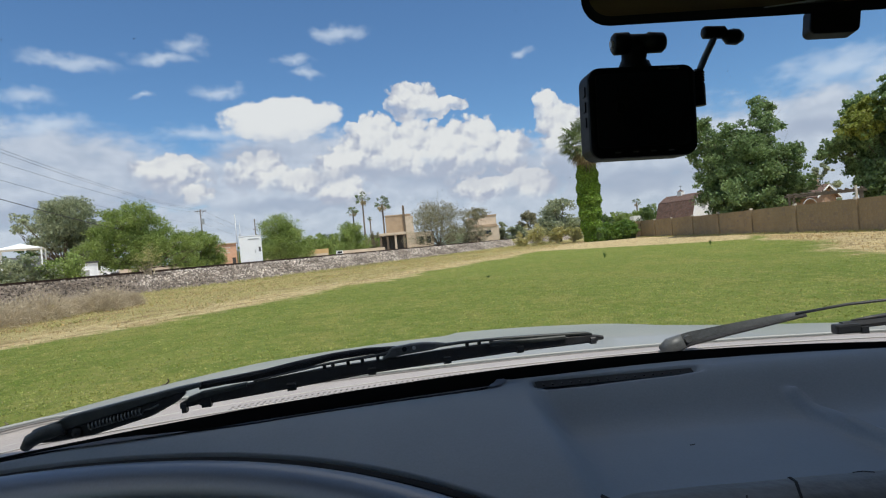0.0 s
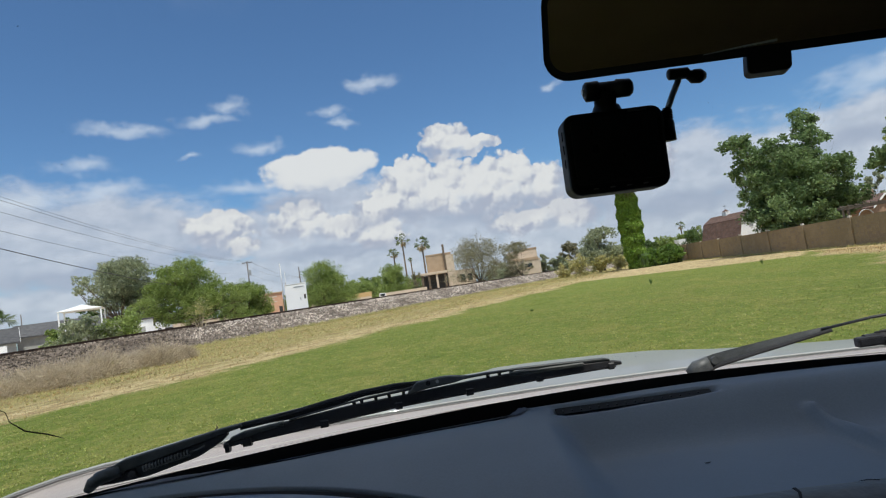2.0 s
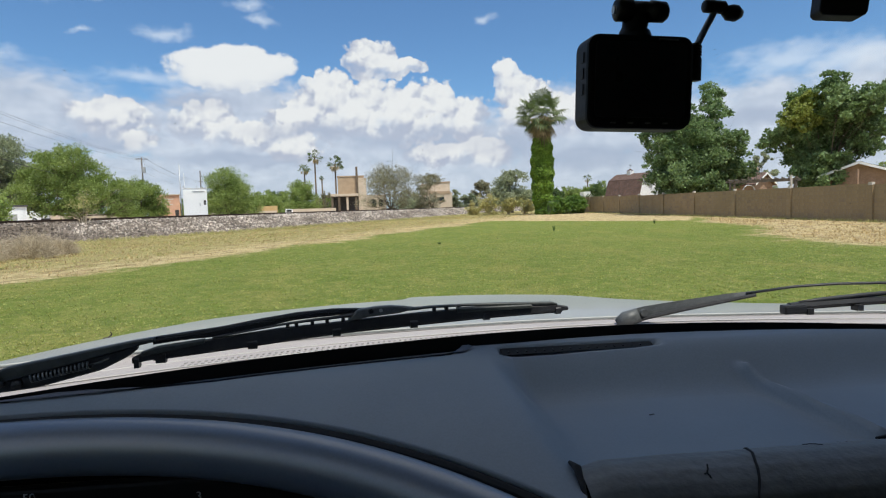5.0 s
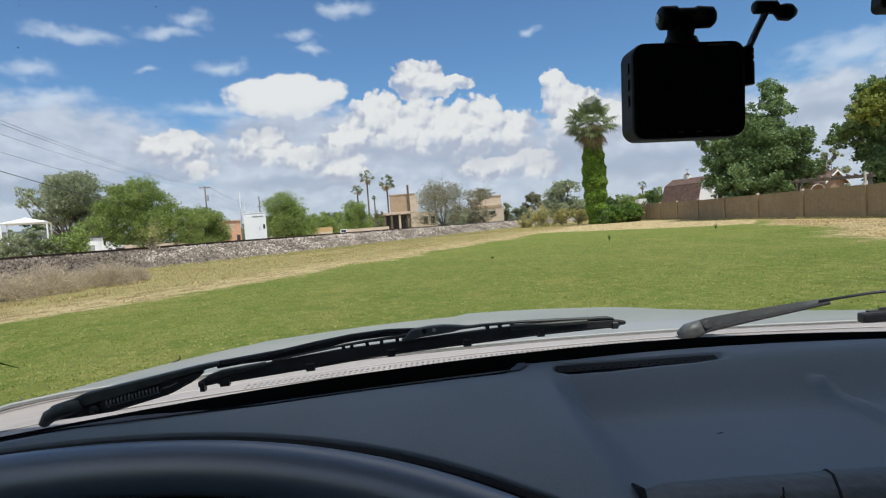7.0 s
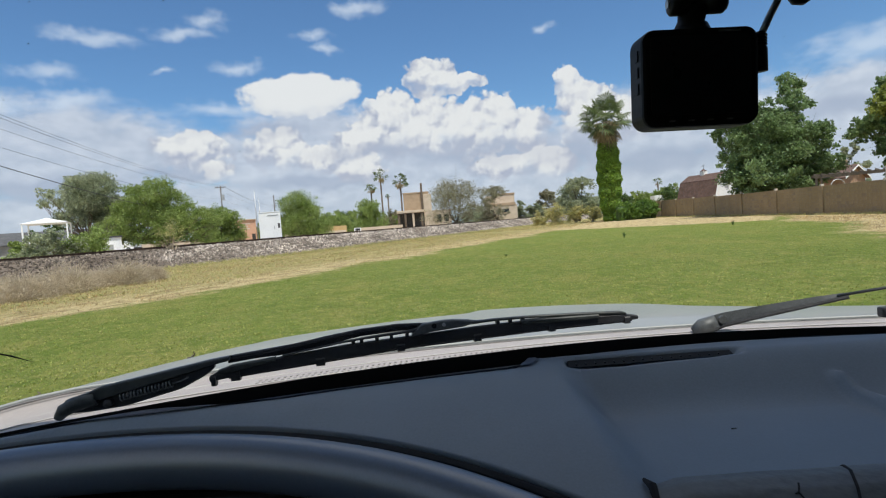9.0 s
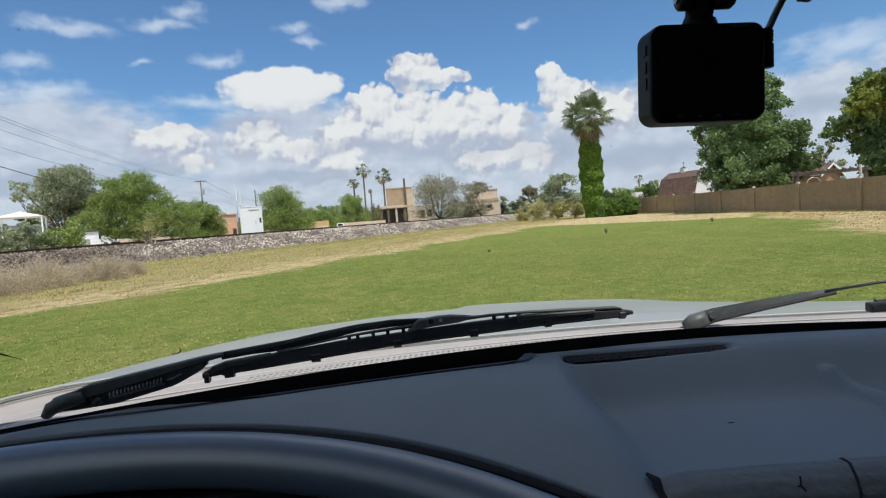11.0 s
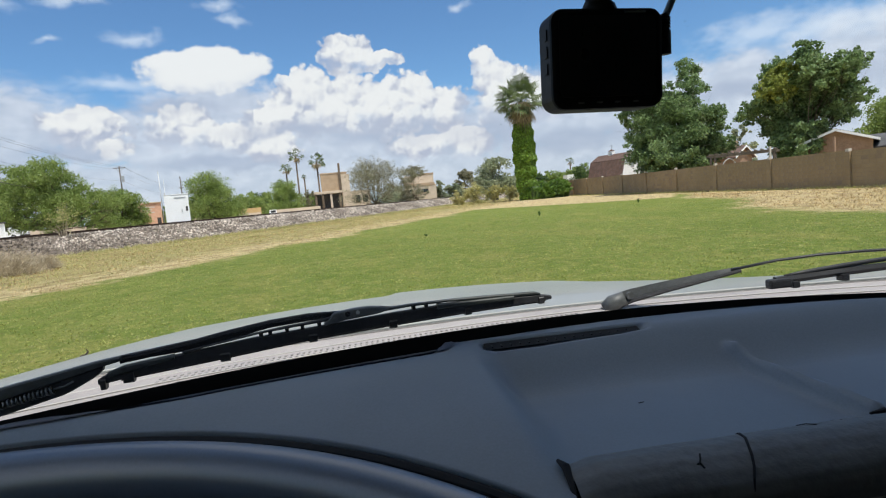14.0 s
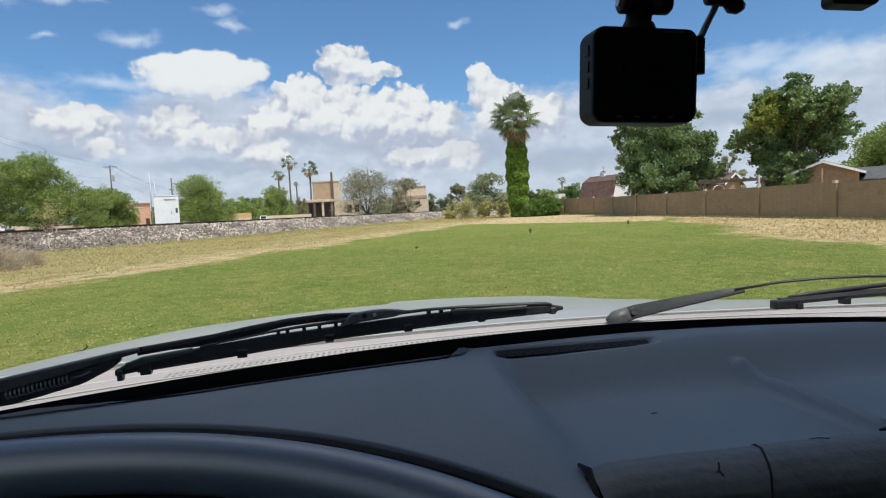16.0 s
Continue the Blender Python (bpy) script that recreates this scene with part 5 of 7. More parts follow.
def garden_trees():
    tree("cottonwood_tree", "large leafy green cottonwood behind the wall", spot(28.7, 60), 12.8, 11.2, M_COTTON, 301, lobe=(0.16, 0.38), leaf=0.13, count=86000, trunk=0.12, shell=0.25, clumps=46, base=0.16, forks=4,
         shape=[(-0.62, 0.80, 0.23), (0.34, 0.91, 0.20), (-0.12, 0.70, 0.22), (0.36, 0.76, 0.22), (-0.72, 0.62, 0.20), (0.05, 0.52, 0.44), (0.64, 0.50, 0.28), (-0.42, 0.44, 0.32), (0.05, 0.30, 0.46),
                (0.48, 0.32, 0.36), (-0.30, 0.26, 0.36), (0.22, 0.60, 0.30), (0.70, 0.30, 0.26), (0.15, 0.20, 0.40), (-0.40, 0.66, 0.28)])
    tree("shade_tree", "broad dark green tree with a yellowing side behind the wall", spot(39.4, 58), 11.4, 10.2, M_COTTON, 302, lobe=(0.16, 0.38), leaf=0.13, count=84000, trunk=0.11, shell=0.25, clumps=45, base=0.2, forks=4,
         extra=(M_YELLOW, (-0.34, 0.72, 0.95), 6000),
         shape=[(-0.72, 0.55, 0.25), (-0.36, 0.82, 0.27), (0.0, 0.91, 0.22), (-0.15, 0.60, 0.42), (0.60, 0.79, 0.25), (0.66, 0.60, 0.25), (0.46, 0.76, 0.25), (-0.2, 0.28, 0.36), (0.3, 0.68, 0.32), (-0.48, 0.64, 0.27), (0.1, 0.76, 0.30),
                (0.42, 0.48, 0.24), (0.0, 0.36, 0.32), (-0.3, 0.44, 0.34), (-0.1, 0.22, 0.30)])
    tree("shade_tree", "rounded green tree behind the houses", spot(47.2, 80), 10.6, 12.5, M_MESQ, 303, lobe=(0.25, 0.55), leaf=0.15, count=40000, trunk=0.3, clumps=18, base=0.15)
    tree("shade_tree", "small grey-green tree behind the garden roofs", spot(34.4, 88), 7.4, 5.0, M_EUC, 304, leaf=0.16, count=2600, trunk=0.15, clumps=10, base=0.2)
    shrub("round_bush", "round dark green bush behind the wall", spot(20.6, 88), 2.9, 4.6, M_DARKLEAF, 305, leaf=0.12, count=2600)
    single("white_shed", Mesh().box(-0.9, 0.9, -0.9, 0.9, 0, 3.1, Matrix.Translation(spot(19.4, 90))), M_WHITE, "small plain white shed behind the wall", "shed", bevel=0.03)


garden_trees()


def garden_houses():
    house("house", "brick house with a white-trimmed gable behind the wall", spot(41.4, 56), -44, 2.4, 9, 2.95, 3.85, M_BRICK, M_GREYROOF)
    h, m = house("house", "house with a long grey shingle roof behind the wall", spot(53.0, 62), 30, 4.0, 16, 2.3, 3.35, M_BRICK, M_GREYROOF)
    h, m = house("house", "brown-roofed house with a chimney behind the trees", spot(34.6, 80), 40, 4.0, 10, 3.0, 4.3, M_BRICK, M_SHINGLE)
    part("chimney", Mesh().box(0.8, 1.7, 1.0, 1.9, 3.6, 5.2, m), M_BRICK, h, "brick chimney", bevel=0.03)
    at = spot(34.6, 52)
    p = thing("pergola", "dark wooden pergola behind the block wall", "pergola", at)
    m = Matrix.Translation(at) @ Matrix.Rotation(radians(-40), 4, "Z")
    for x in (-2.2, 2.2):
        for y in (-1.2, 1.2):
            part("post", Mesh().box(x - 0.07, x + 0.07, y - 0.07, y + 0.07, 0, 2.6, m), M_TIE, p)
    for y in (-1.2, 1.2):
        part("beam", Mesh().box(-2.5, 2.5, y - 0.05, y + 0.05, 2.6, 2.78, m), M_TIE, p)
    for i in range(11):
        x = -2.3 + i * 0.46
        part("rafter", Mesh().box(x - 0.03, x + 0.03, -1.5, 1.5, 2.78, 2.9, m), M_TIE, p)
    hoop = Mesh().tube([spot(33.5, 50) + Vector((0.55 * math.cos(a / 10 * math.pi), 0, 1.75 + 0.6 * math.sin(a / 10 * math.pi))) for a in range(11)], 0.03, 6)
    hoop.tube([spot(33.5, 50) + Vector((0.55, 0, 0)), spot(33.5, 50) + Vector((0.55, 0, 1.75))], 0.03, 6).tube([spot(33.5, 50) + Vector((-0.55, 0, 0)), spot(33.5, 50) + Vector((-0.55, 0, 1.75))], 0.03, 6)
    single("garden_hoop", hoop, M_STEEL, "pale metal hoop above the wall", "hoop", smooth=True)
    for az, d, z, r, mat in ((36.7, 44, 2.8, 0.07, M_CAP), (46.6, 36, 2.77, 0.08, M_CAP), (41.3, 44, 2.95, 0.08, M_BRICK)):
        at = spot(az, d)
        single("garden_post", Mesh().tube([at + Vector((0, 0, -0.2)), at + Vector((0, 0, z))], r, 8), mat, "upright post just behind the block wall", "post", "garden posts")


garden_houses()

# two sprouts standing up from the mown lawn
for at_, h_ in ((Vector((7.9, 27.4, 0)), 0.34), (Vector((15.3, 32.0, 0)), 0.3), (Vector((1.6, 20.5, 0)), 0.1)):
    m_ = Mesh()
    for k_ in range(5):
        a_ = k_ * 1.3
        tip_ = at_ + Vector((math.cos(a_) * 0.08, math.sin(a_) * 0.05, h_ * (0.6 + 0.1 * k_)))
        m_.tube([at_, at_.lerp(tip_, 0.6) + Vector((0, 0, 0.02)), tip_], [0.012, 0.02, 0.004], 5)
    single("sprout", m_, M_DARKLEAF, "dark weed sprout standing up from the lawn", "weed", "lawn sprouts")


# ---- the vehicle that the camera sits in ----
M_PAINT = surf("silver_paint", (0.255, 0.265, 0.258), (0.295, 0.305, 0.298), scale=2.5, rough=0.5, bump=0.01, grain=260, metal=0.1, coat=0.2)
M_COWL = surf("cowl_paint", (0.315, 0.288, 0.28), (0.365, 0.335, 0.325), scale=8, rough=0.55, bump=0.03, grain=200, stain=(0.27, 0.245, 0.235))
M_DASH = surf("dash_vinyl", (0.170, 0.200, 0.234), (0.203, 0.238, 0.277), scale=5, rough=0.5, bump=0.06, grain=420, coat=0.08)
M_VISOR = surf("visor_vinyl", (0.085, 0.115, 0.165), (0.11, 0.145, 0.205), scale=5, rough=0.34, bump=0.01, grain=420, coat=0.6)
M_CHANNEL = surf("shaded_channel_vinyl", (0.055, 0.06, 0.08), (0.07, 0.077, 0.10), scale=9, rough=0.55, bump=0.05, grain=420)
for m_, gloss_ in ((M_DASH, 0.3), (M_VISOR, 1.0)):
    m_.node_tree.nodes["Principled BSDF"].inputs["Specular IOR Level"].default_value = gloss_
    m_.node_tree.nodes["Principled BSDF"].inputs["Coat Roughness"].default_value = 0.4
M_WHEEL = surf("wheel_rim", (0.012, 0.014, 0.018), (0.02, 0.023, 0.03), scale=20, rough=0.5, bump=0.1, grain=150)
M_PAD = surf("pad_vinyl", (0.075, 0.085, 0.09), (0.12, 0.13, 0.135), scale=14, rough=0.5, bump=0.3, grain=150, stain=(0.13, 0.135, 0.135))
M_BLACK = surf("black_plastic", (0.005, 0.005, 0.006), (0.009, 0.009, 0.011), scale=12, rough=0.55, bump=0.05, grain=200)
M_BLACK.node_tree.nodes["Principled BSDF"].inputs["Specular IOR Level"].default_value = 0.2
M_RUBBER = surf("wiper_black", (0.012, 0.012, 0.013), (0.03, 0.03, 0.032), scale=20, rough=0.5, bump=0.1, grain=150)
M_ARM = surf("wiper_arm_paint", (0.022, 0.026, 0.024), (0.05, 0.056, 0.052), scale=14, rough=0.5, bump=0.1, grain=160)
M_ARM2 = surf("worn_arm_paint", (0.05, 0.054, 0.054), (0.10, 0.105, 0.105), scale=14, rough=0.5, bump=0.1, grain=160)
M_SEAL = surf("black_seal", (0.004, 0.004, 0.005), (0.008, 0.008, 0.009), rough=0.9, bump=0)
M_SCREEN = surf("black_screen", (0.010, 0.011, 0.014), (0.015, 0.016, 0.02), rough=0.3, bump=0)
M_SCREEN.node_tree.nodes["Principled BSDF"].inputs["Specular IOR Level"].default_value = 0.3
M_LINER = surf("headliner", (0.27, 0.215, 0.175), (0.33, 0.265, 0.22), rough=0.95, bump=0.2, grain=200)
M_MARK = surf("dial_mark", (0.30, 0.32, 0.34), (0.38, 0.40, 0.42), rough=0.6, bump=0)
M_SLIT = surf("cowl_slit", (0.245, 0.235, 0.228), (0.285, 0.272, 0.265), rough=0.8, bump=0)
M_RIDGE = surf("bright_cowl_edge", (0.40, 0.385, 0.37), (0.46, 0.445, 0.43), rough=0.5, bump=0)
M_SPRING = surf("spring_steel", (0.10, 0.11, 0.11), (0.2, 0.21, 0.21), rough=0.4, metal=0.7, bump=0)


def mirror_material():
    m = bpy.data.materials.new("mirror")
    m.use_nodes = True
    b = m.node_tree.nodes["Principled BSDF"]
    b.inputs["Base Color"].default_value = (0.55, 0.52, 0.48, 1)
    b.inputs["Metallic"].default_value, b.inputs["Roughness"].default_value = 1.0, 0.06
    return m


def glass_material():
    m = bpy.data.materials.new("windshield_glass")
    m.use_nodes = True
    g = Nodes(m.node_tree)
    t = g.put("ShaderNodeBsdfTransparent", {"Color": (0.93, 0.955, 0.95, 1)})
    s = g.put("ShaderNodeBsdfGlossy", {"Roughness": 0.02})
    f = g.put("ShaderNodeFresnel", {"IOR": 1.5})
    x = g.put("ShaderNodeMixShader", {0: g.math("MULTIPLY", f.outputs[0], 0.6), 1: t.outputs[0], 2: s.outputs[0]})
    m.node_tree.links.new(x.outputs[0], m.node_tree.nodes["Material Output"].inputs["Surface"])
    return m


M_MIRROR, M_GLASS = mirror_material(), glass_material()
XC = 0.30
car = thing("car", "silver SUV with a dark blue-grey cabin standing on the lawn", "car", (XC, 0.2, 0))


def glass_foot(x):
    u = x - XC
    return 0.700 - 0.36 * u * u / (1 + 0.9 * abs(u))


def dash_plane(y):
    return 1.18 + (y - 0.63) * 0.15


def brow(x):
    u = x + 0.34
    return 0.561 - 0.7 * u * u - 1.0 * u ** 4


def dash_z(x, y):
    z = dash_plane(y)
    foot = glass_foot(x)
    # sunken tray on the passenger's side
    t = step(0.106, 0.150, x + 0.10 * max(0.0, y - 0.50)) * step(0.657, 0.572, y)
    z = z + (1.141 - z) * t
    # defroster channel under the glass
    if x < 0.10:
        wide = 0.046 * step(-0.48, -0.18, x) * step(0.088, 0.050, x)
    else:
        wide = 0.020 * step(0.30, 0.34, x)
    if wide > 0:
        z -= 0.007 * step(foot - wide - 0.002, foot - wide + 0.006, y)
    # defroster slot sunk beside the channel
    lo = 0.6395 + (x - 0.112) * 0.040
    z -= 0.018 * step(lo - 0.002, lo + 0.004, y) * step(0.661, 0.656, y) * step(0.108, 0.120, x) * step(0.316, 0.285, x)
    # the driver's side is slightly domed
    if x < 0.16:
        b0 = brow(min(x, 0.1))
        k = min(1.0, max(0.0, (y - b0) / (foot - b0)))
        z += 0.007 * math.sin(math.pi * k) * step(0.15, 0.06, x)
    # the edge rolls down to the glass
    z -= 0.022 * max(0.0, (y - foot + 0.024) / 0.024) ** 1.6
    # slanting rib in the tray
    if 0.42 < y < 0.64:
        rib = 0.389 + (0.606 - y) * 0.077
        z += 0.015 * math.exp(-((x - rib) / 0.0075) ** 2) * step(0.622, 0.60, y) * step(0.42, 0.44, y)
    return z


def dashboard():
    left = Mesh()

    def lf(u, v):
        x = -0.80 + u * 0.925
        y0, y1 = brow(x), glass_foot(x)
        if v < 0.08:
            k = v / 0.08
            return (x, y0 + 0.006 * (k - 1) * 0.3, dash_z(x, y0) - 0.03 * (1 - k) ** 2 - 0.0)
        k = (v - 0.08) / 0.92
        return (x, y0 + (y1 - y0) * k, dash_z(x, y0 + (y1 - y0) * k))
    left.grid(lf, 180, 80)
    dash = part("dashboard", left, M_DASH, car, "dark blue-grey vinyl dashboard", smooth=True)
    right = Mesh()

    def rf(u, v):
        x = 0.1249 + u * 1.10
        y0, y1 = 0.415, glass_foot(x)
        y = y0 + (y1 - y0) * v
        return (x, y, dash_z(x, y))
    right.grid(rf, 240, 120)
    part("tray", right, M_DASH, dash, "shallow tray moulded in the dashboard", smooth=True)
    # the crease between driver's side and tray, and the black gap at the pad's corner
    part("tray_gap", Mesh().tube([(0.1255, 0.427, 1.149), (0.1275, 0.414, 1.150), (0.1255, 0.395, 1.144), (0.123, 0.372, 1.131), (0.121, 0.35, 1.11)], [0.0015, 0.0034, 0.0022, 0.002, 0.002], 8), M_SEAL, dash)
    # black sheet just under the defroster slot's rim stands in for its inner shade
    slot = Mesh().grid(lambda u, v: (0.114 + 0.186 * u, 0.6405 + 0.0076 * u + v * (0.0195 - 0.0090 * u), dash_plane(0.6405 + 0.0195 * v) - 0.0026), 12, 2)
    slot_sheet = part("defroster_grille", slot, M_SEAL, dash)
    for k in range(16):
        part("grille_bar", Mesh().box(0.122 + k * 0.0108, 0.1235 + k * 0.0108, 0.645 + k * 0.0004, 0.6575, dash_plane(0.65) - 0.0040, dash_plane(0.65) - 0.0022), M_BLACK, slot_sheet)
    # ducts along the foot of the glass; recess shade is put into their colour
    for x0, x1 in ((-0.62, 0.094), (0.33, 1.20)):
        def cf(u, v, x0=x0, x1=x1):
            x = x0 + (x1 - x0) * u
            wide = 0.044 * step(-0.62, -0.16, x) * step(0.096, 0.070, x) if x1 < 0.1 else 0.018 * step(0.33, 0.37, x)
            y = glass_foot(x) - (wide + 0.002) * (1 - v)
            return (x, y, dash_z(x, y) + 0.0022)
        part("defroster_duct", Mesh().grid(cf, 90, 10), M_CHANNEL, dash, "recessed defroster duct with its shade put into the vinyl colour", smooth=True)
    # black tube laid in the groove puts the groove's shade into colour
    gap = Mesh().tube([(x, brow(x) - 0.0065, dash_plane(brow(x)) - 0.0085) for x in [-0.80 + 0.925 * i / 80 for i in range(81)]], 0.0062, 8)
    part("visor_gap", gap, M_SEAL, dash)
    # visor over the dials
    vis = Mesh()

    def vf(u, v):
        x = -0.80 + u * 0.925
        d = 1e-3
        slope = (brow(x + d) - brow(x - d)) / (2 * d)
        nrm = Vector((slope, -1, 0)).normalized()
        bend = radians(-70 + 225 * v)
        o, h = 0.024 + 0.021 * math.sin(bend), -0.026 + 0.026 * math.cos(bend)
        y = brow(x)
        return (x + nrm.x * o, y + nrm.y * o, dash_plane(y) + h)
    vis.grid(vf, 110, 30)
    part("visor", vis, M_VISOR, dash, "rounded visor over the instruments", smooth=True)
    # passenger-side padded edge with cracks
    padp = [(0.433, 1.1385), (0.429, 1.1475), (0.421, 1.1525), (0.409, 1.1535), (0.397, 1.1510), (0.386, 1.1455), (0.378, 1.139), (0.374, 1.131), (0.3745, 1.122), (0.381, 1.112)]

    def pf(u, v):
        x = 0.1285 + u * 1.05
        k = v * (len(padp) - 1)
        i = min(int(k), len(padp) - 2)
        y = padp[i][0] + (padp[i + 1][0] - padp[i][0]) * (k - i)
        z = padp[i][1] + (padp[i + 1][1] - padp[i][1]) * (k - i)
        end = 0.012 * (1 - step(0, 0.02, u)) 
        wob = 0.0012 * noise.noise(Vector((x * 18, y * 30, 2)))
        return (x, y, z - end * 0.4 + wob)
    pad = part("pad", Mesh().grid(pf, 120, 40), M_PAD, dash, "cracked dark vinyl pad on the dashboard edge", smooth=True)

    def pad_at(x, y):
        ys = [p[0] for p in padp][::-1]
        zs = [p[1] for p in padp][::-1]
        return (x, y, float(np.interp(y, ys[2:], zs[2:])) + 0.0006)
    crack = [(0.2690, 0.430), (0.2680, 0.421), (0.267, 0.412), (0.2630, 0.403), (0.2595, 0.394), (0.2555, 0.386), (0.2505, 0.379), (0.2480, 0.375)]
    part("crack", Mesh().tube([pad_at(*p) for p in crack], [0.0022, 0.0018, 0.0012, 0.001, 0.001, 0.0009, 0.0008, 0.0004], 6, flat=0.4), M_SEAL, pad)
    for pts in ([(0.224, 0.401), (0.2215, 0.396), (0.2195, 0.3935), (0.2205, 0.389)], [(0.2195, 0.3935), (0.217, 0.3925)], [(0.318, 0.424), (0.324, 0.421), (0.330, 0.417)], [(0.348, 0.424), (0.353, 0.419)]):
        part("crack", Mesh().tube([pad_at(*p) for p in pts], 0.0007, 5, flat=0.4), M_SEAL, pad)
    part("pad_notch", Mesh().tube([(0.385, 0.427, 1.151), (0.398, 0.426, 1.1515), (0.405, 0.425, 1.150)], [0.001, 0.003, 0.001], 6), M_SEAL, pad)
    # small scuffs on the tray
    part("scuff", Mesh().tube([(0.239, 0.530, 1.1416), (0.2445, 0.531, 1.1416)], 0.0009, 5, flat=0.3), M_SEAL, dash)
    # lower front of the dash, recessed and dark, with a pale-edged panel in it
    part("lower_panel", Mesh().box(0.126, 1.16, 0.404, 0.42, 0.80, 1.12), M_BLACK, dash, bevel=0.004)
    part("trim_panel", Mesh().box(0.262, 0.46, 0.394, 0.403, 0.98, 1.108), M_GREYWALL, dash, "pale grey panel under the pad", bevel=0.003)
    part("trim_edge", Mesh().tube([(0.285, 0.3925, 1.092), (0.33, 0.3925, 1.097), (0.38, 0.3925, 1.099), (0.44, 0.3925, 1.098)], 0.003, 6), M_SEAL, dash, smooth=True)
    part("knee_panel", Mesh().box(-0.80, 0.125, 0.43, 0.45, 0.62, 0.98), M_BLACK, dash, bevel=0.004)
    part("dash_side", Mesh().box(0.117, 0.124, 0.36, 0.60, 0.80, 1.118), M_BLACK, dash)


def numeral(text, size):
    c = bpy.data.curves.new("numeral", "FONT")
    c.body, c.size, c.align_x, c.align_y, c.extrude = text, size, "CENTER", "CENTER", 0.0002
    o = bpy.data.objects.new("numeral", c)
    scene.collection.objects.link(o)
    dg = bpy.context.evaluated_depsgraph_get()
    me = bpy.data.meshes.new_from_object(o.evaluated_get(dg))
    bpy.data.objects.remove(o)
    me.materials.clear()
    me.materials.append(M_MARK)
    return me


def dials():
    cl = part("instrument_panel", Mesh().box(-0.70, 0.05, 0.585, 0.60, 0.92, 1.083), M_BLACK, car, "instrument panel with white-marked dials", bevel=0.004)
    face = 0.5835

    def dial(cx, cz, r, marks, minor):
        arc = Mesh().tube([(cx + r * math.sin(radians(a)), face, cz + r * math.cos(radians(a))) for a in range(-70, 71, 5)], 0.0006, 5)
        part("dial_ring", arc, M_MARK, cl)
        for a in minor:
            s, c = math.sin(radians(a)), math.cos(radians(a))
            part("tick", Mesh().tube([(cx + r * s, face, cz + r * c), (cx + (r - 0.006) * s, face, cz + (r - 0.006) * c)], 0.0007, 5), M_MARK, cl)
        for a, text in marks:
            s, c = math.sin(radians(a)), math.cos(radians(a))
            part("tick", Mesh().tube([(cx + r * s, face, cz + r * c), (cx + (r - 0.010) * s, face, cz + (r - 0.010) * c)], 0.0011, 5), M_MARK, cl)
            ob = new("numeral", numeral(text, 0.0125))
            ob.parent = cl
            q = r + 0.009
            ob.matrix_basis = Matrix.Translation((cx + q * s, face - 0.0005, cz + q * c)) @ Matrix.Rotation(radians(90), 4, "X")
    dial(-0.215, 1.010, 0.046, [(-40, "2"), (0, "3"), (40, "4")], [-60, -20, 20, 60])
    dial(-0.388, 1.010, 0.057, [(-24, "40"), (8, "50"), (38, "60")], [-8, 23, 52])


dashboard()
dials()


def glass_y(x, z):
    return glass_foot(x) + 0.012 - (z - 1.165) * 0.55


def windshield():
    m = Mesh()
    m.grid(lambda u, v: (lambda x, z: (x, glass_y(x, z), z))(-0.76 + u * 2.12, 1.155 + v * 0.60), 40, 14)
    g = part("windshield", m, M_GLASS, car, "clear curved windshield with a black lower edge", smooth=True)
    g.visible_shadow = False

    def top(x):
        return 1.197 - 0.060 * (x - 0.17) ** 2
    band = Mesh()
    band.grid(lambda u, v: (lambda x: (x, glass_y(x, 1.158 + v * (top(x) - 1.158)) - 0.004, 1.158 + v * (top(x) - 1.158)))(-0.76 + u * 2.12), 60, 4)
    part("black_band", band, M_SEAL, g, "black band along the foot of the glass", smooth=True)
    # a dark thread of torn rubber stuck to the glass
    pts = [(-0.532, 1.328), (-0.512, 1.3233), (-0.4998, 1.3169), (-0.4887, 1.3073), (-0.4714, 1.2928), (-0.4664, 1.2882), (-0.468, 1.2770), (-0.4597, 1.2640), (-0.4428, 1.2563), (-0.4286, 1.2473)]
    rad = [0.0003, 0.0004, 0.0004, 0.0008, 0.0006, 0.0004, 0.0005, 0.0009, 0.0009, 0.0002]
    th = thing("rubber_thread", "thin dark torn rubber thread stuck to the windshield", "thread", (-0.45, glass_y(-0.45, 1.29) - 0.002, 1.29))
    part("strand", Mesh().tube([(x, glass_y(x, z) - 0.002, z) for x, z in pts], rad, 6), M_SEAL, th, smooth=True)
    # a few specks on the glass
    rng = random.Random(3)
    sp = Mesh()
    for i in range(90):
        x, z = rng.uniform(-0.5, 0.75), rng.uniform(1.22, 1.68)
        r = rng.uniform(0.0002, 0.0005)
        c = Vector((x, glass_y(x, z) - 0.0015, z))
        sp.tube([c - Vector((r * rng.uniform(0.5, 2.2), 0, 0)), c + Vector((r, 0, r * rng.uniform(-1, 1.5)))], r * 0.6, 5)
    part("specks", sp, M_RUBBER, g, "dried specks on the glass", kind="stuff")


windshield()


def hood_foot(x):
    return 0.945 - 0.27 * (x - XC) ** 2


def hood_front(x):
    q = abs(x - XC) / 0.99
    return 1.90 - 0.26 * q * q - 0.24 * q ** 6


def corner_drop(x):
    return 0.9 * max(0.0, abs(x - XC) - 0.80) ** 2


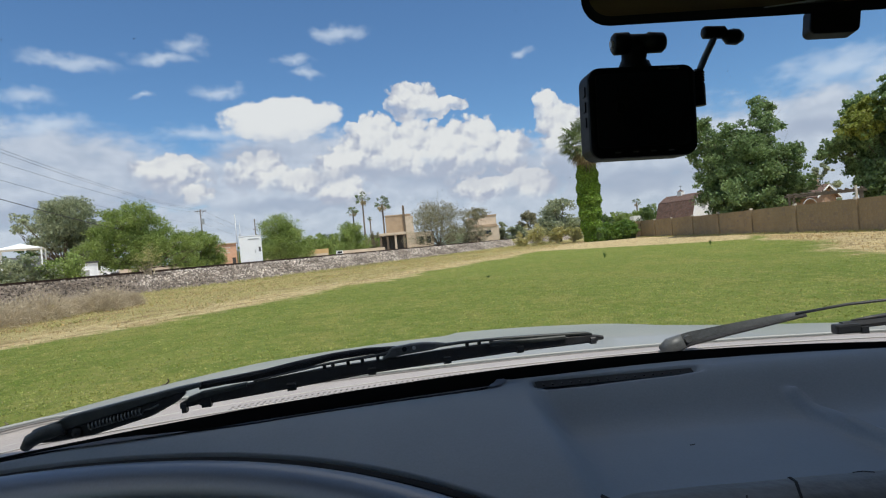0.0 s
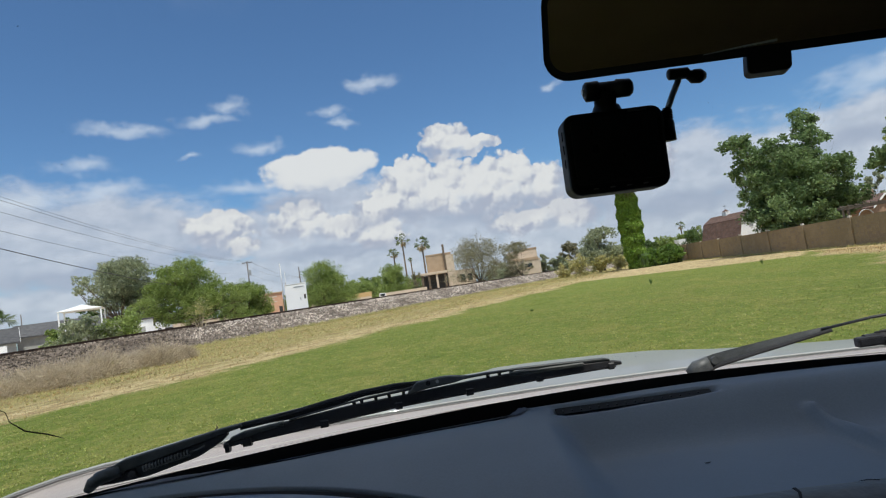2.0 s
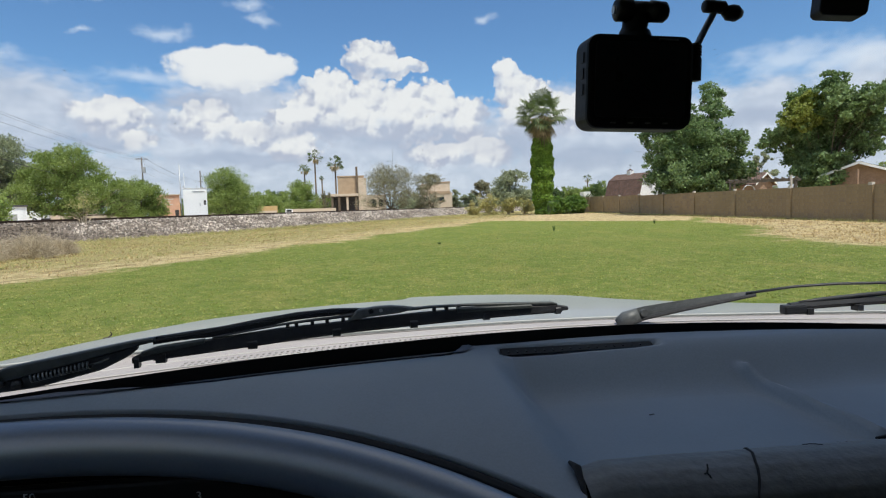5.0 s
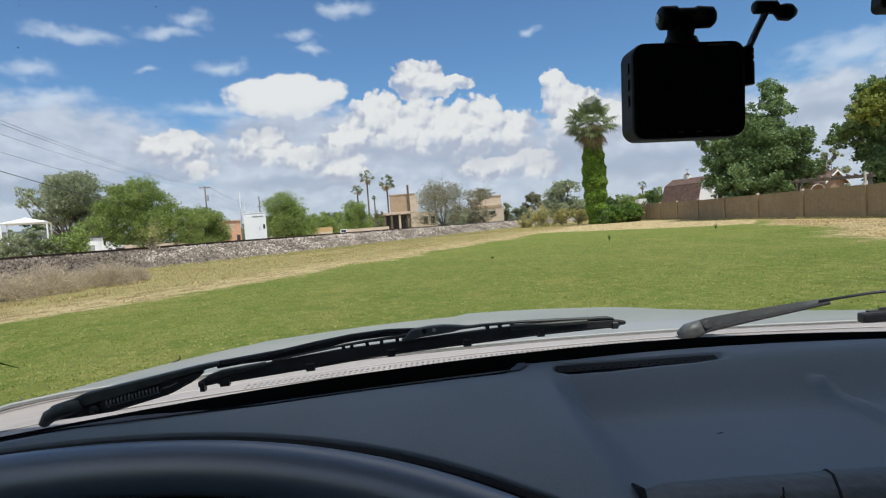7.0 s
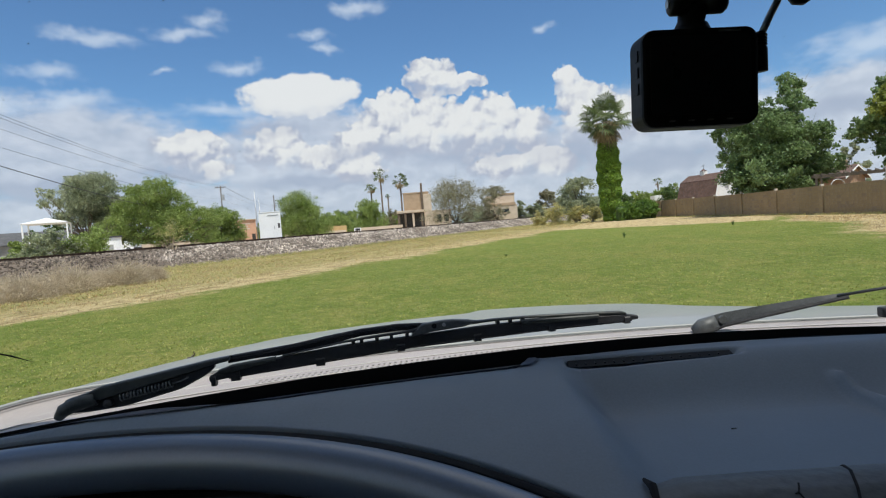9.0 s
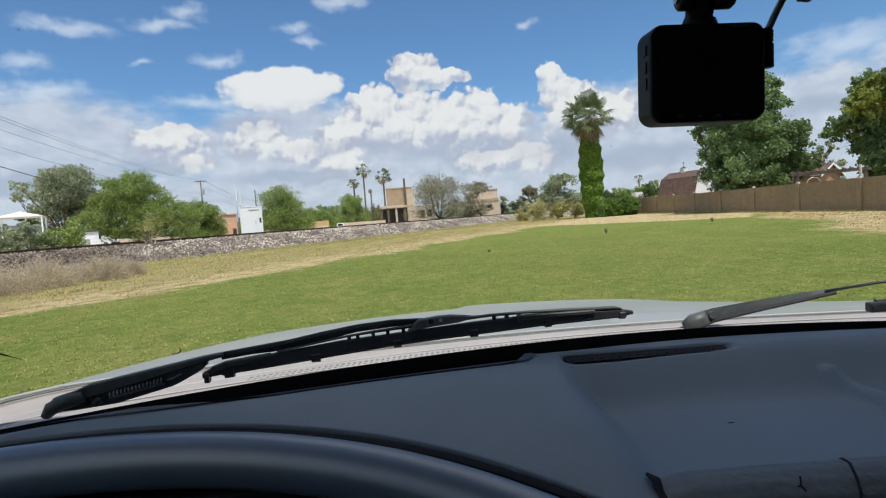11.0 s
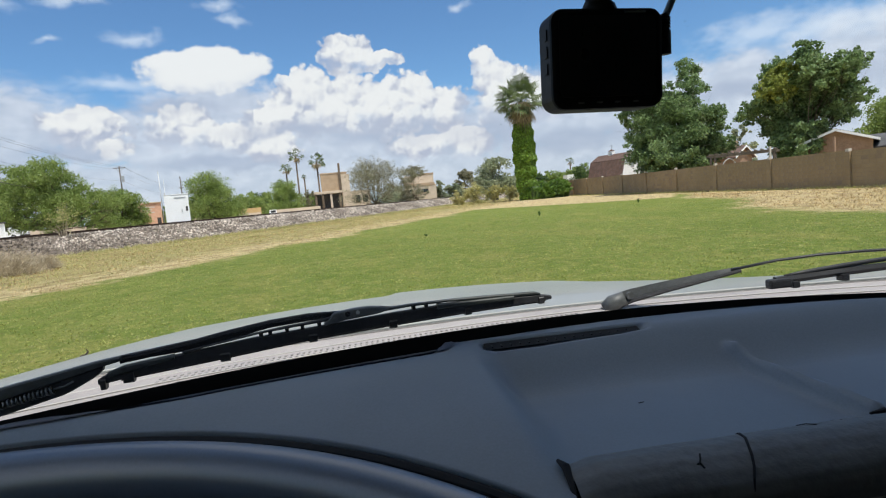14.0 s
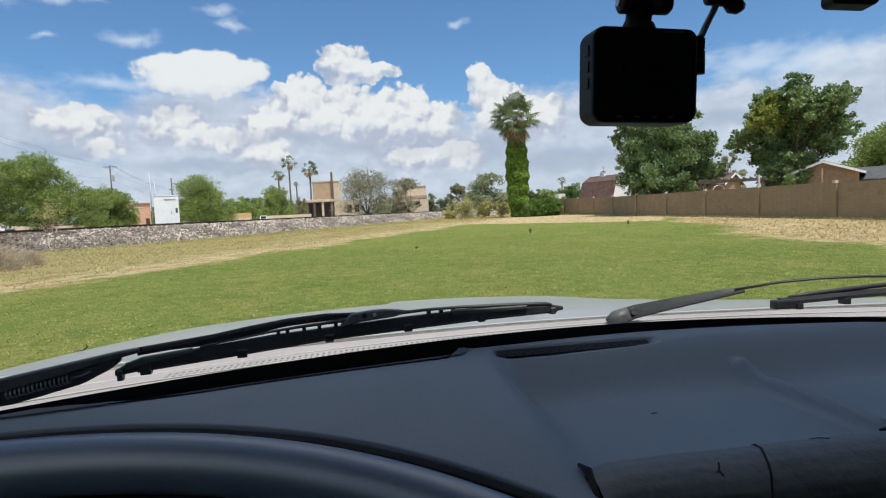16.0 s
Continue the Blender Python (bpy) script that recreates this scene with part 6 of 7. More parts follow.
def hood_z(x, y):
    u = abs(x - XC)
    z = 1.156 - 0.085 * (y - 0.885) - 0.022 * max(0, y - 0.885) ** 2
    z += 0.007 * step(0.30, 0.255, u) * step(0.9, 1.1, y)
    z -= 0.07 * (x - 0.07) ** 2 * step(0.6, 2.0, y)
    z -= corner_drop(x)
    return z


def body():
    hood = Mesh()

    def hf(u, v):
        x = XC - 0.99 + u * 1.98
        edge = max(0.0, (abs(x - XC) - 0.95) / 0.04)
        y0, y1 = hood_foot(x), hood_front(x)
        k = v / 0.9
        if v <= 0.9:
            y = y0 + (y1 - y0) * k
            z = hood_z(x, y)
            drop = 0.03 * step(0.93, 1.0, k) ** 2
        else:
            t = (v - 0.9) / 0.1
            y = y1 + 0.05 * math.sin(t * 1.57)
            z = hood_z(x, y1)
            drop = 0.03 + 0.25 * (1 - math.cos(t * 1.57))
        return (x, y, z - drop - 0.02 * edge ** 2)
    hood.grid(hf, 90, 60)
    part("hood", hood, M_PAINT, car, "silver hood with a raised middle", smooth=True)
    seam = Mesh().tube([(x, hood_foot(x) - 0.003, hood_z(x, hood_foot(x)) - 0.001) for x in [XC - 0.99 + 0.0495 * i for i in range(41)]], 0.0009, 6)
    part("hood_seam", seam, M_SLIT, car)
    lip = Mesh().tube([(x, hood_foot(x) + 0.006, hood_z(x, hood_foot(x)) + 0.0005) for x in [XC - 0.99 + 0.0495 * i for i in range(41)]], 0.003, 6)
    part("hood_edge", lip, M_PAINT, car, smooth=True)
    cowl = Mesh().grid(lambda u, v: (lambda x: (x, glass_foot(x) + 0.012 + v * (hood_foot(x) + 0.006 - glass_foot(x) - 0.012), 1.1485 - corner_drop(x) + (hood_z(x, hood_foot(x)) + corner_drop(x) - 1.1495) * v ** 8))(XC - 0.99 + u * 1.98), 60, 24)
    cw = part("cowl", cowl, M_COWL, car, "pale cowl panel with a row of air slits", smooth=True)
    slit = Mesh().box(0, 0.0034, -0.0026, 0.0026, 1.1488, 1.1502).data("air_slit", M_SLIT)
    for i in range(150):
        x = -0.30 + (i // 2) * 0.0082
        y = hood_foot(x) - (0.053 if i % 2 else 0.066)
        ob = new("air_slit", slit)
        ob.parent = cw
        ob.matrix_basis = Matrix.Translation((x, y, 0))
    part("warning_label", Mesh().box(-0.268, -0.247, 0.760, 0.767, 1.1495, 1.1510), M_SHADE, cw, "small dark printed label")
    # lighter cowl paint puts the edges' highlight lines into colour
    for back in (0.038, 0.076):
        part("cowl_ridge", Mesh().tube([(x, hood_foot(x) - back, 1.1500 - corner_drop(x)) for x in [XC - 0.95 + 0.0475 * i for i in range(41)]], 0.0010, 6), M_RIDGE, cw, smooth=True)
    for s in (-1, 1):
        f = Mesh()

        def ff(u, v, s=s):
            y = 0.55 + u * 1.30
            x = XC + s * (0.998 + 0.055 * v - 0.12 * max(0, (y - 1.2) / 0.65) ** 2 * (1 - 0.3 * v))
            z = hood_z(XC + 0.99, max(y, 0.7)) - 0.022 - 0.35 * v ** 2.2
            return (x, y, z)
        f.grid(ff, 30, 12)
        part("fender", f, M_PAINT, car, smooth=True)
        part("body_side", Mesh().box(XC + s * 1.03 - 0.03, XC + s * 1.03 + 0.03, -3.0, 1.45, 0.42, 0.98), M_PAINT, car, bevel=0.02)
        part("door_panel", Mesh().box(XC + s * 0.99 - 0.02, XC + s * 0.99 + 0.02, -3.0, 0.55, 0.55, 1.10), M_LINER, car, bevel=0.01)
        for y0, y1 in ((-0.95, -0.83), (-2.1, -1.98), (-3.02, -2.9)):
            part("pillar", Mesh().box(XC + s * 0.97 - 0.03, XC + s * 0.97 + 0.03, y0, y1, 1.1, 1.74), M_LINER, car, bevel=0.01)
        # opaque panels added out of view to cut the side light in the cabin
        part("tinted_window", Mesh().box(XC + s * 0.97 - 0.004, XC + s * 0.97 + 0.004, -3.0, -0.95 if s < 0 else 0.40, 1.09, 1.75), M_BLACK, car, "unseen opaque panel that keeps side light out of the cabin")
        xg = -0.76 if s < 0 else 1.36
        part("windshield_pillar", Mesh().tube([(xg, glass_y(xg, 1.12), 1.12), (xg, glass_y(xg, 1.45), 1.45), (xg, glass_y(xg, 1.76), 1.76)], 0.045, 8), M_LINER, car, smooth=True)
        for y in (1.25, -2.1):
            c = Vector((XC + s * 0.93, y, 0.36))
            w = part("wheel", Mesh().tube([c - Vector((0.11, 0, 0)), c - Vector((0.09, 0, 0)), c + Vector((0.09, 0, 0)), c + Vector((0.11, 0, 0))], [0.31, 0.36, 0.36, 0.31], 24), M_TYRE, car)
            part("rim", Mesh().tube([c - Vector((0.118, 0, 0)), c + Vector((0.118, 0, 0))], 0.2, 16), M_STEEL, w)
    part("nose", Mesh().box(XC - 0.92, XC + 0.92, 1.55, 1.68, 0.40, 0.96), M_PAINT, car, bevel=0.03)
    part("floor_pan", Mesh().box(XC - 0.99, XC + 0.99, -3.0, 1.5, 0.40, 0.44), M_LINER, car)
    part("firewall", Mesh().box(XC - 0.99, XC + 0.99, 0.62, 0.64, 0.44, 1.08), M_BLACK, car)
    part("tailgate", Mesh().box(XC - 0.99, XC + 0.99, -3.06, -3.0, 0.42, 1.15), M_LINER, car, bevel=0.02)
    # opaque panel added out of view; keeps light from behind off the dashboard
    part("rear_window", Mesh().box(XC - 0.99, XC + 0.99, -3.04, -3.02, 1.14, 1.77), M_BLACK, car, "unseen opaque panel that keeps rear light out of the cabin")
    roof = Mesh().grid(lambda u, v: (XC - 1.06 + 2.12 * u, -3.05 + 3.52 * v - 0.06 * (2 * u - 1) ** 2 * v, 1.76 + 0.04 * math.sin(u * 3.14)), 16, 24)
    part("headliner", roof, M_LINER, car, solid=0.02)
    skin = Mesh().grid(lambda u, v: (XC - 1.07 + 2.14 * u, -3.08 + 3.52 * v - 0.06 * (2 * u - 1) ** 2 * v, 1.785 + 0.05 * math.sin(u * 3.14)), 16, 24)
    part("roof", skin, M_PAINT, car, "silver roof panel", solid=0.012, smooth=True)


body()
twig = thing("dry_twig", "short curled dry twig lying on the hood", "twig", (-0.625, 1.249, hood_z(-0.625, 1.249)))
part("stem", Mesh().tube([(x, y, hood_z(x, y) + 0.003 + lift) for x, y, lift in ((-0.665, 1.300, 0), (-0.645, 1.272, 0.004), (-0.622, 1.246, 0.001), (-0.598, 1.212, 0.003), (-0.592, 1.196, 0.009))], [0.0008, 0.0018, 0.002, 0.0016, 0.0008], 6), M_BARK, twig, smooth=True)
stem = thing("grass_stem", "thin curved dry grass stem lying on the hood", "stem", (-0.64, 0.80, hood_z(-0.64, 0.80)))
part("blade", Mesh().tube([(x, y, hood_z(x, y) + 0.003 + lift) for x, y, lift in ((-0.684, 0.868, 0.012), (-0.655, 0.838, 0.004), (-0.632, 0.798, 0), (-0.634, 0.780, 0), (-0.645, 0.768, 0))], [0.0008, 0.0011, 0.0009, 0.0008, 0.0006], 5), M_BARK, stem, smooth=True)


def claw(c, w, h):
    return Mesh().box(c[0] - w / 2, c[0] + w / 2, c[1] - 0.006, c[1] + 0.006, c[2] - h, c[2] + h * 0.4)


def wiper_left():
    foot, run = Vector((-0.29, 0.626, 0)), Vector((0.502, 0.079, 0))
    out = Vector((-0.155, 0.988, 0))

    def at(t, z, off=0.0):
        p = foot + run * t + out * off
        return Vector((p.x, p.y, z))

    def plate(low, high, t0, t1, n, front, back):
        """An upright plate along the blade between two height profiles, with softened long edges."""
        def ring(t):
            a, b = (float(np.interp(t, [p[0] for p in c], [p[1] for p in c])) for c in (low, high))
            e = min(0.0014, (b - a) * 0.3)
            return [at(t, a, front + e), at(t, a + e, front), at(t, b - e, front), at(t, b, front + e), at(t, b, back - e), at(t, b - e, back), at(t, a + e, back), at(t, a, back - e)]
        m = Mesh()
        rings = [ring(t0 + (t1 - t0) * k / n) for k in range(n + 1)]
        faces = [(k * 8 + q, k * 8 + (q + 1) % 8, k * 8 + 8 + (q + 1) % 8, k * 8 + 8 + q) for k in range(n) for q in range(8)]
        return m.add([p for r in rings for p in r], faces + [tuple(range(8))[::-1], tuple(n * 8 + q for q in range(8))])
    low = [(0.0, 1.1960), (0.05, 1.1988), (0.23, 1.2042), (0.416, 1.2106), (0.595, 1.2130), (0.776, 1.2151), (0.97, 1.2152), (1.0, 1.2165)]
    body = [(0.0, 1.2020), (0.02, 1.2068), (0.05, 1.2112), (0.143, 1.2152), (0.23, 1.2188), (0.306, 1.2220), (0.441, 1.2242), (0.609, 1.2276), (0.702, 1.2284), (0.854, 1.2262), (0.97, 1.2245), (1.0, 1.2210)]
    w = part("wiper", Mesh().tube([at(-0.318, 1.174), at(-0.305, 1.182), at(-0.28, 1.1875), at(-0.24, 1.191)], [0.006, 0.0095, 0.0102, 0.0085], 10, flat=0.8), M_ARM, car, "black windshield wiper lying along the glass", smooth=True)
    top = [(-0.30, 1.1925), (-0.25, 1.1985), (-0.237, 1.2026), (-0.117, 1.2113), (0.0, 1.2200), (0.045, 1.2222)]
    mid = [(-0.30, 1.186), (-0.25, 1.187), (-0.117, 1.2005), (0.0, 1.2135), (0.045, 1.2175)]
    bot = [(-0.30, 1.1765), (-0.259, 1.1763), (-0.18, 1.1785), (-0.062, 1.1908), (-0.007, 1.2035), (0.01, 1.2105)]
    part("arm_cover", plate(mid, top, -0.30, 0.045, 24, -0.002, 0.008), M_ARM, w)
    part("arm_foot", plate(bot, mid, -0.30, 0.01, 24, 0.002, 0.008), M_RUBBER, w)
    coil = [at(-0.19 + 0.11 * i / 110, 1.1890 + 0.0095 * i / 110 + 0.0036 * math.sin(i * 0.85), -0.001 + 0.0036 * math.cos(i * 0.85)) for i in range(111)]
    part("spring", Mesh().tube(coil, 0.0010, 5), M_SPRING, w, "steel tension spring", smooth=True)
    part("spring_hook", Mesh().tube([at(-0.08, 1.1985, 0), at(-0.06, 1.2005, -0.002), at(-0.045, 1.2035, 0)], 0.0011, 6), M_SPRING, w, smooth=True)
    for t, z in ((-0.275, 1.183), (-0.245, 1.186), (-0.215, 1.184)):
        part("pivot_boss", Mesh().tube([at(t, z, -0.004), at(t, z + 0.001, 0.004)], [0.0042, 0.0055], 8), M_RUBBER, w, smooth=True)
    part("arm_rod", Mesh().tube([at(0.03, 1.2192, 0.008), at(0.184, 1.2258, 0.009), at(0.258, 1.2310, 0.009), at(0.339, 1.2355, 0.008), at(0.421, 1.2372, 0.006), at(0.49, 1.2358, 0.004)], [0.0026, 0.0022, 0.0022, 0.0022, 0.0024, 0.002], 8, flat=0.8), M_RUBBER, w, smooth=True)
    part("arm_rod", plate([(0.04, 1.2135), (0.10, 1.2160), (0.16, 1.2165), (0.25, 1.2205), (0.30, 1.2262), (0.339, 1.2290), (0.421, 1.2305), (0.48, 1.2310)], [(0.04, 1.2195), (0.10, 1.2212), (0.15, 1.2235), (0.258, 1.2310), (0.339, 1.2355), (0.421, 1.2372), (0.48, 1.2350)], 0.04, 0.48, 24, 0.003, 0.008), M_SEAL, w)
    blade = part("blade", plate(low, body, 0.0, 1.0, 60, -0.003, 0.004), M_RUBBER, w, "black rubber wiper blade")
    part("rubber_edge", plate([(t, z - 0.0014) for t, z in low], [(t, z + 0.001) for t, z in low], 0.04, 0.985, 40, -0.0015, 0.0015), M_SEAL, blade)
    # the bridges: a rail over a row of windows at each side of the pivot
    part("bridge", plate([(0.16, 1.2166), (0.308, 1.2250), (0.37, 1.2268), (0.439, 1.2281), (0.47, 1.2285)], [(0.16, 1.2178), (0.25, 1.2232), (0.308, 1.2266), (0.37, 1.2292), (0.439, 1.2310), (0.47, 1.2330)], 0.16, 0.47, 30, -0.0035, 0.0035), M_RUBBER, blade)
    part("bridge", plate([(0.58, 1.2305), (0.641, 1.2318), (0.73, 1.2312), (0.86, 1.2275), (0.97, 1.2238)], [(0.58, 1.2370), (0.61, 1.2342), (0.644, 1.2347), (0.749, 1.2338), (0.825, 1.2321), (0.959, 1.2284), (0.97, 1.2262)], 0.58, 0.97, 30, -0.0035, 0.0035), M_ARM, blade)
    for t, z0, z1 in ((0.318, 1.2215, 1.2262), (0.337, 1.2222, 1.2275), (0.372, 1.2225, 1.2280), (0.405, 1.2232, 1.2285), (0.441, 1.2238, 1.2295), (0.655, 1.2275, 1.2330), (0.685, 1.2278, 1.2325), (0.715, 1.2275, 1.2322)):
        part("bridge_post", plate([(0, z0), (1, z0)], [(0, z1), (1, z1)], t - 0.004, t + 0.004, 1, -0.003, 0.003), M_RUBBER, blade)
    part("saddle", plate([(0.452, 1.2235), (0.465, 1.2246), (0.497, 1.2268), (0.57, 1.2290), (0.60, 1.2320)], [(0.452, 1.2262), (0.476, 1.2368), (0.52, 1.2388), (0.55, 1.2388), (0.574, 1.2372), (0.60, 1.2350)], 0.452, 0.60, 24, -0.0045, 0.0045), M_ARM2, w, "worn grey clip at the middle of the blade")
    part("pivot_nut", Mesh().tube([at(0.504, 1.2340, -0.006), at(0.504, 1.2340, 0.0)], 0.0030, 12), M_SEAL, w)
    part("pivot_pin", Mesh().tube([at(0.527, 1.2342, -0.0062), at(0.527, 1.2342, 0.0)], 0.0021, 12), M_STEEL, w)
    for t0, t1, z in ((0.02, 0.145, 0.0), (0.71, 0.90, 0.0006)):
        part("yoke", plate([(t0, float(np.interp(t0, [p[0] for p in body], [p[1] for p in body])) - 0.004), (t1, float(np.interp(t1, [p[0] for p in body], [p[1] for p in body])) - 0.003)], [(t, zz + 0.0016 + z) for t, zz in body], t0, t1, 16, -0.006, 0.002), M_ARM, blade)
    for t, wide, h in ((0.004, 0.005, 0.0052), (0.046, 0.010, 0.0042), (0.232, 0.010, 0.0032), (0.416, 0.009, 0.0030), (0.595, 0.009, 0.0030), (0.776, 0.008, 0.0028), (0.965, 0.007, 0.0026)):
        z = float(np.interp(t, [p[0] for p in low], [p[1] for p in low]))
        part("claw", plate([(0, z - h), (2, z - h)], [(0, z + 0.006), (2, z + 0.006)], t, t + wide / 0.508, 1, -0.005, 0.005), M_RUBBER, blade)


def wiper_right():
    w = part("wiper", Mesh().tube([(0.366, 0.905, 1.148), (0.373, 0.900, 1.157), (0.392, 0.893, 1.166)], [0.014, 0.0145, 0.012], 7), M_ARM2, car, "worn grey windshield wiper with its arm raised to the glass", smooth=True)
    line = [(0.368, 0.902, 1.157), (0.40, 0.890, 1.170), (0.45, 0.865, 1.184), (0.51, 0.838, 1.1985), (0.545, 0.822, 1.2065)]

    def flank(u, v):
        k = u * (len(line) - 1)
        i = min(int(k), len(line) - 2)
        p = Vector(line[i]).lerp(Vector(line[i + 1]), k - i)
        return p + Vector((0, 0.004 * v, (v - 0.5) * 2 * 0.0115 * (1 - 0.82 * u)))
    part("arm_cover", Mesh().grid(flank, 24, 3), M_ARM2, w, solid=0.006)
    part("arm_underside", Mesh().tube([Vector(p) + Vector((0, -0.003, -0.011 + 0.002 * i)) for i, p in enumerate(line)], [0.003, 0.0035, 0.0035, 0.003, 0.003], 6), M_RUBBER, w)
    part("rivet", Mesh().tube([(0.397, 0.884, 1.170), (0.397, 0.890, 1.170)], 0.006, 10), M_ARM2, w)
    part("arm_rod", Mesh().tube([(0.535, 0.828, 1.2045), (0.59, 0.800, 1.2165), (0.64, 0.780, 1.2215), (0.70, 0.765, 1.2225), (0.78, 0.755, 1.2195), (0.95, 0.745, 1.205)], 0.0035, 8, flat=0.6), M_RUBBER, w, smooth=True)
    a, b = Vector((0.527, 0.722, 1.2025)), Vector((1.02, 0.700, 1.195))

    def along(t, up=0.0):
        return a.lerp(b, t) + Vector((0, 0.012 * math.sin(t * math.pi), 0.006 * math.sin(t * math.pi) + up))
    blade = part("blade", Mesh().tube([along(t / 24) for t in range(25)], 0.0058, 6), M_RUBBER, w, "black rubber wiper blade")
    part("blade_end", Mesh().box(0.515, 0.548, 0.714, 0.726, 1.193, 1.206), M_RUBBER, blade, bevel=0.003)
    part("yoke", Mesh().tube([along(0.03 + 0.5 * k / 8, 0.005 + 0.006 * math.sin(k / 8 * 1.6)) for k in range(9)], [0.002] + [0.0034] * 7 + [0.003], 6), M_RUBBER, blade, smooth=True)
    for t in (0.05, 0.2, 0.45, 0.7):
        part("claw", claw(along(t, -0.005) + Vector((0, -0.004, 0)), 0.009, 0.006), M_RUBBER, blade)


wiper_left()
wiper_right()


def rounded(x0, x1, z0, z1, r, n=6):
    pts = []
    for cx, cz, a0 in ((x1 - r, z1 - r, 0), (x0 + r, z1 - r, 90), (x0 + r, z0 + r, 180), (x1 - r, z0 + r, 270)):
        for k in range(n + 1):
            a = radians(a0 + 90 * k / n)
            pts.append((cx + r * math.cos(a), 0, cz + r * math.sin(a)))
    return pts


def steering_wheel():
    c, R = Vector((-0.272, 0.085, 1.140)), 0.188
    tip = Vector((0, 0.43, 0.90)).normalized()
    side = Vector((1, 0, 0))
    rim = Mesh().tube([c + (side * math.sin(a / 48 * 6.2832) + tip * math.cos(a / 48 * 6.2832)) * R for a in range(49)], 0.0185, 12, False)
    s = part("steering_wheel", rim, M_WHEEL, car, "dark blue-grey steering wheel", smooth=True)
    hub = c + Vector((0, 0.045, -0.02))
    part("hub", Mesh().tube([hub + Vector((0, 0.02, -0.01)), hub + Vector((0, -0.02, 0.01)), hub + Vector((0, -0.03, 0.015))], [0.085, 0.08, 0.06], 16), M_BLACK, s, smooth=True)
    for a in (75, 285, 180):
        e = c + (side * math.sin(radians(a)) + tip * math.cos(radians(a))) * R
        part("spoke", Mesh().tube([hub, hub.lerp(e, 0.5), e], [0.03, 0.024, 0.018], 8, flat=0.5), M_BLACK, s, smooth=True)
    part("column", Mesh().tube([hub, hub + Vector((0, 0.30, -0.13))], 0.045, 12), M_BLACK, s)


steering_wheel()


def mirror():
    turn = Matrix.Translation((0.2395, 0.3076, 1.4997)) @ Matrix.Rotation(radians(6.2), 4, "Y") @ Matrix.Rotation(radians(2), 4, "X") @ Matrix.Rotation(radians(-13.6), 4, "Z")
    r3 = turn.to_3x3()
    ring = rounded(-0.125, 0.125, -0.036, 0.036, 0.018)
    n = len(ring)
    shell = Mesh().add([turn @ Vector(p) for p in ring] + [turn @ Vector((p[0] * 0.97, 0.004, p[2] * 0.97 + 0.0012)) for p in ring] + [turn @ Vector((p[0] * 0.8, 0.034, p[2] * 0.45 + 0.022)) for p in ring],
                       [tuple(range(n)), tuple(range(2 * n, 3 * n))[::-1]] + [(r * n + i, r * n + (i + 1) % n, (r + 1) * n + (i + 1) % n, (r + 1) * n + i) for r in (0, 1) for i in range(n)])
    h = part("rear_view_mirror", shell, M_BLACK, car, "black rear-view mirror above the dashboard")
    part("mirror_glass", Mesh().prism([turn @ Vector(p) for p in rounded(-0.1205, 0.1205, -0.0305, 0.0315, 0.014)], r3 @ Vector((0, -0.0006, 0)), r3 @ Vector((0, 0.004, 0))), M_MIRROR, h)
    part("tab", Mesh().prism([turn @ Vector(p) for p in rounded(0.001, 0.026, -0.0465, -0.030, 0.0035)], r3 @ Vector((0, 0.002, 0)), r3 @ Vector((0, 0.014, 0))), M_BLACK, h, bevel=0.001)
    part("scratch", Mesh().tube([turn @ Vector(p) for p in ((-0.024, -0.0015, -0.0315), (0.0, -0.0015, -0.0295), (0.0175, -0.0015, -0.0285))], [0.0003, 0.0006, 0.0008], 5), M_MARK, h, "pale scratch on the mirror")
    part("stalk", Mesh().tube([turn @ Vector((0, 0.025, 0.01)), turn @ Vector((0.01, 0.07, 0.05)), (0.275, glass_y(0.275, 1.62) - 0.004, 1.62)], [0.012, 0.010, 0.014], 10), M_BLACK, h, smooth=True)


mirror()


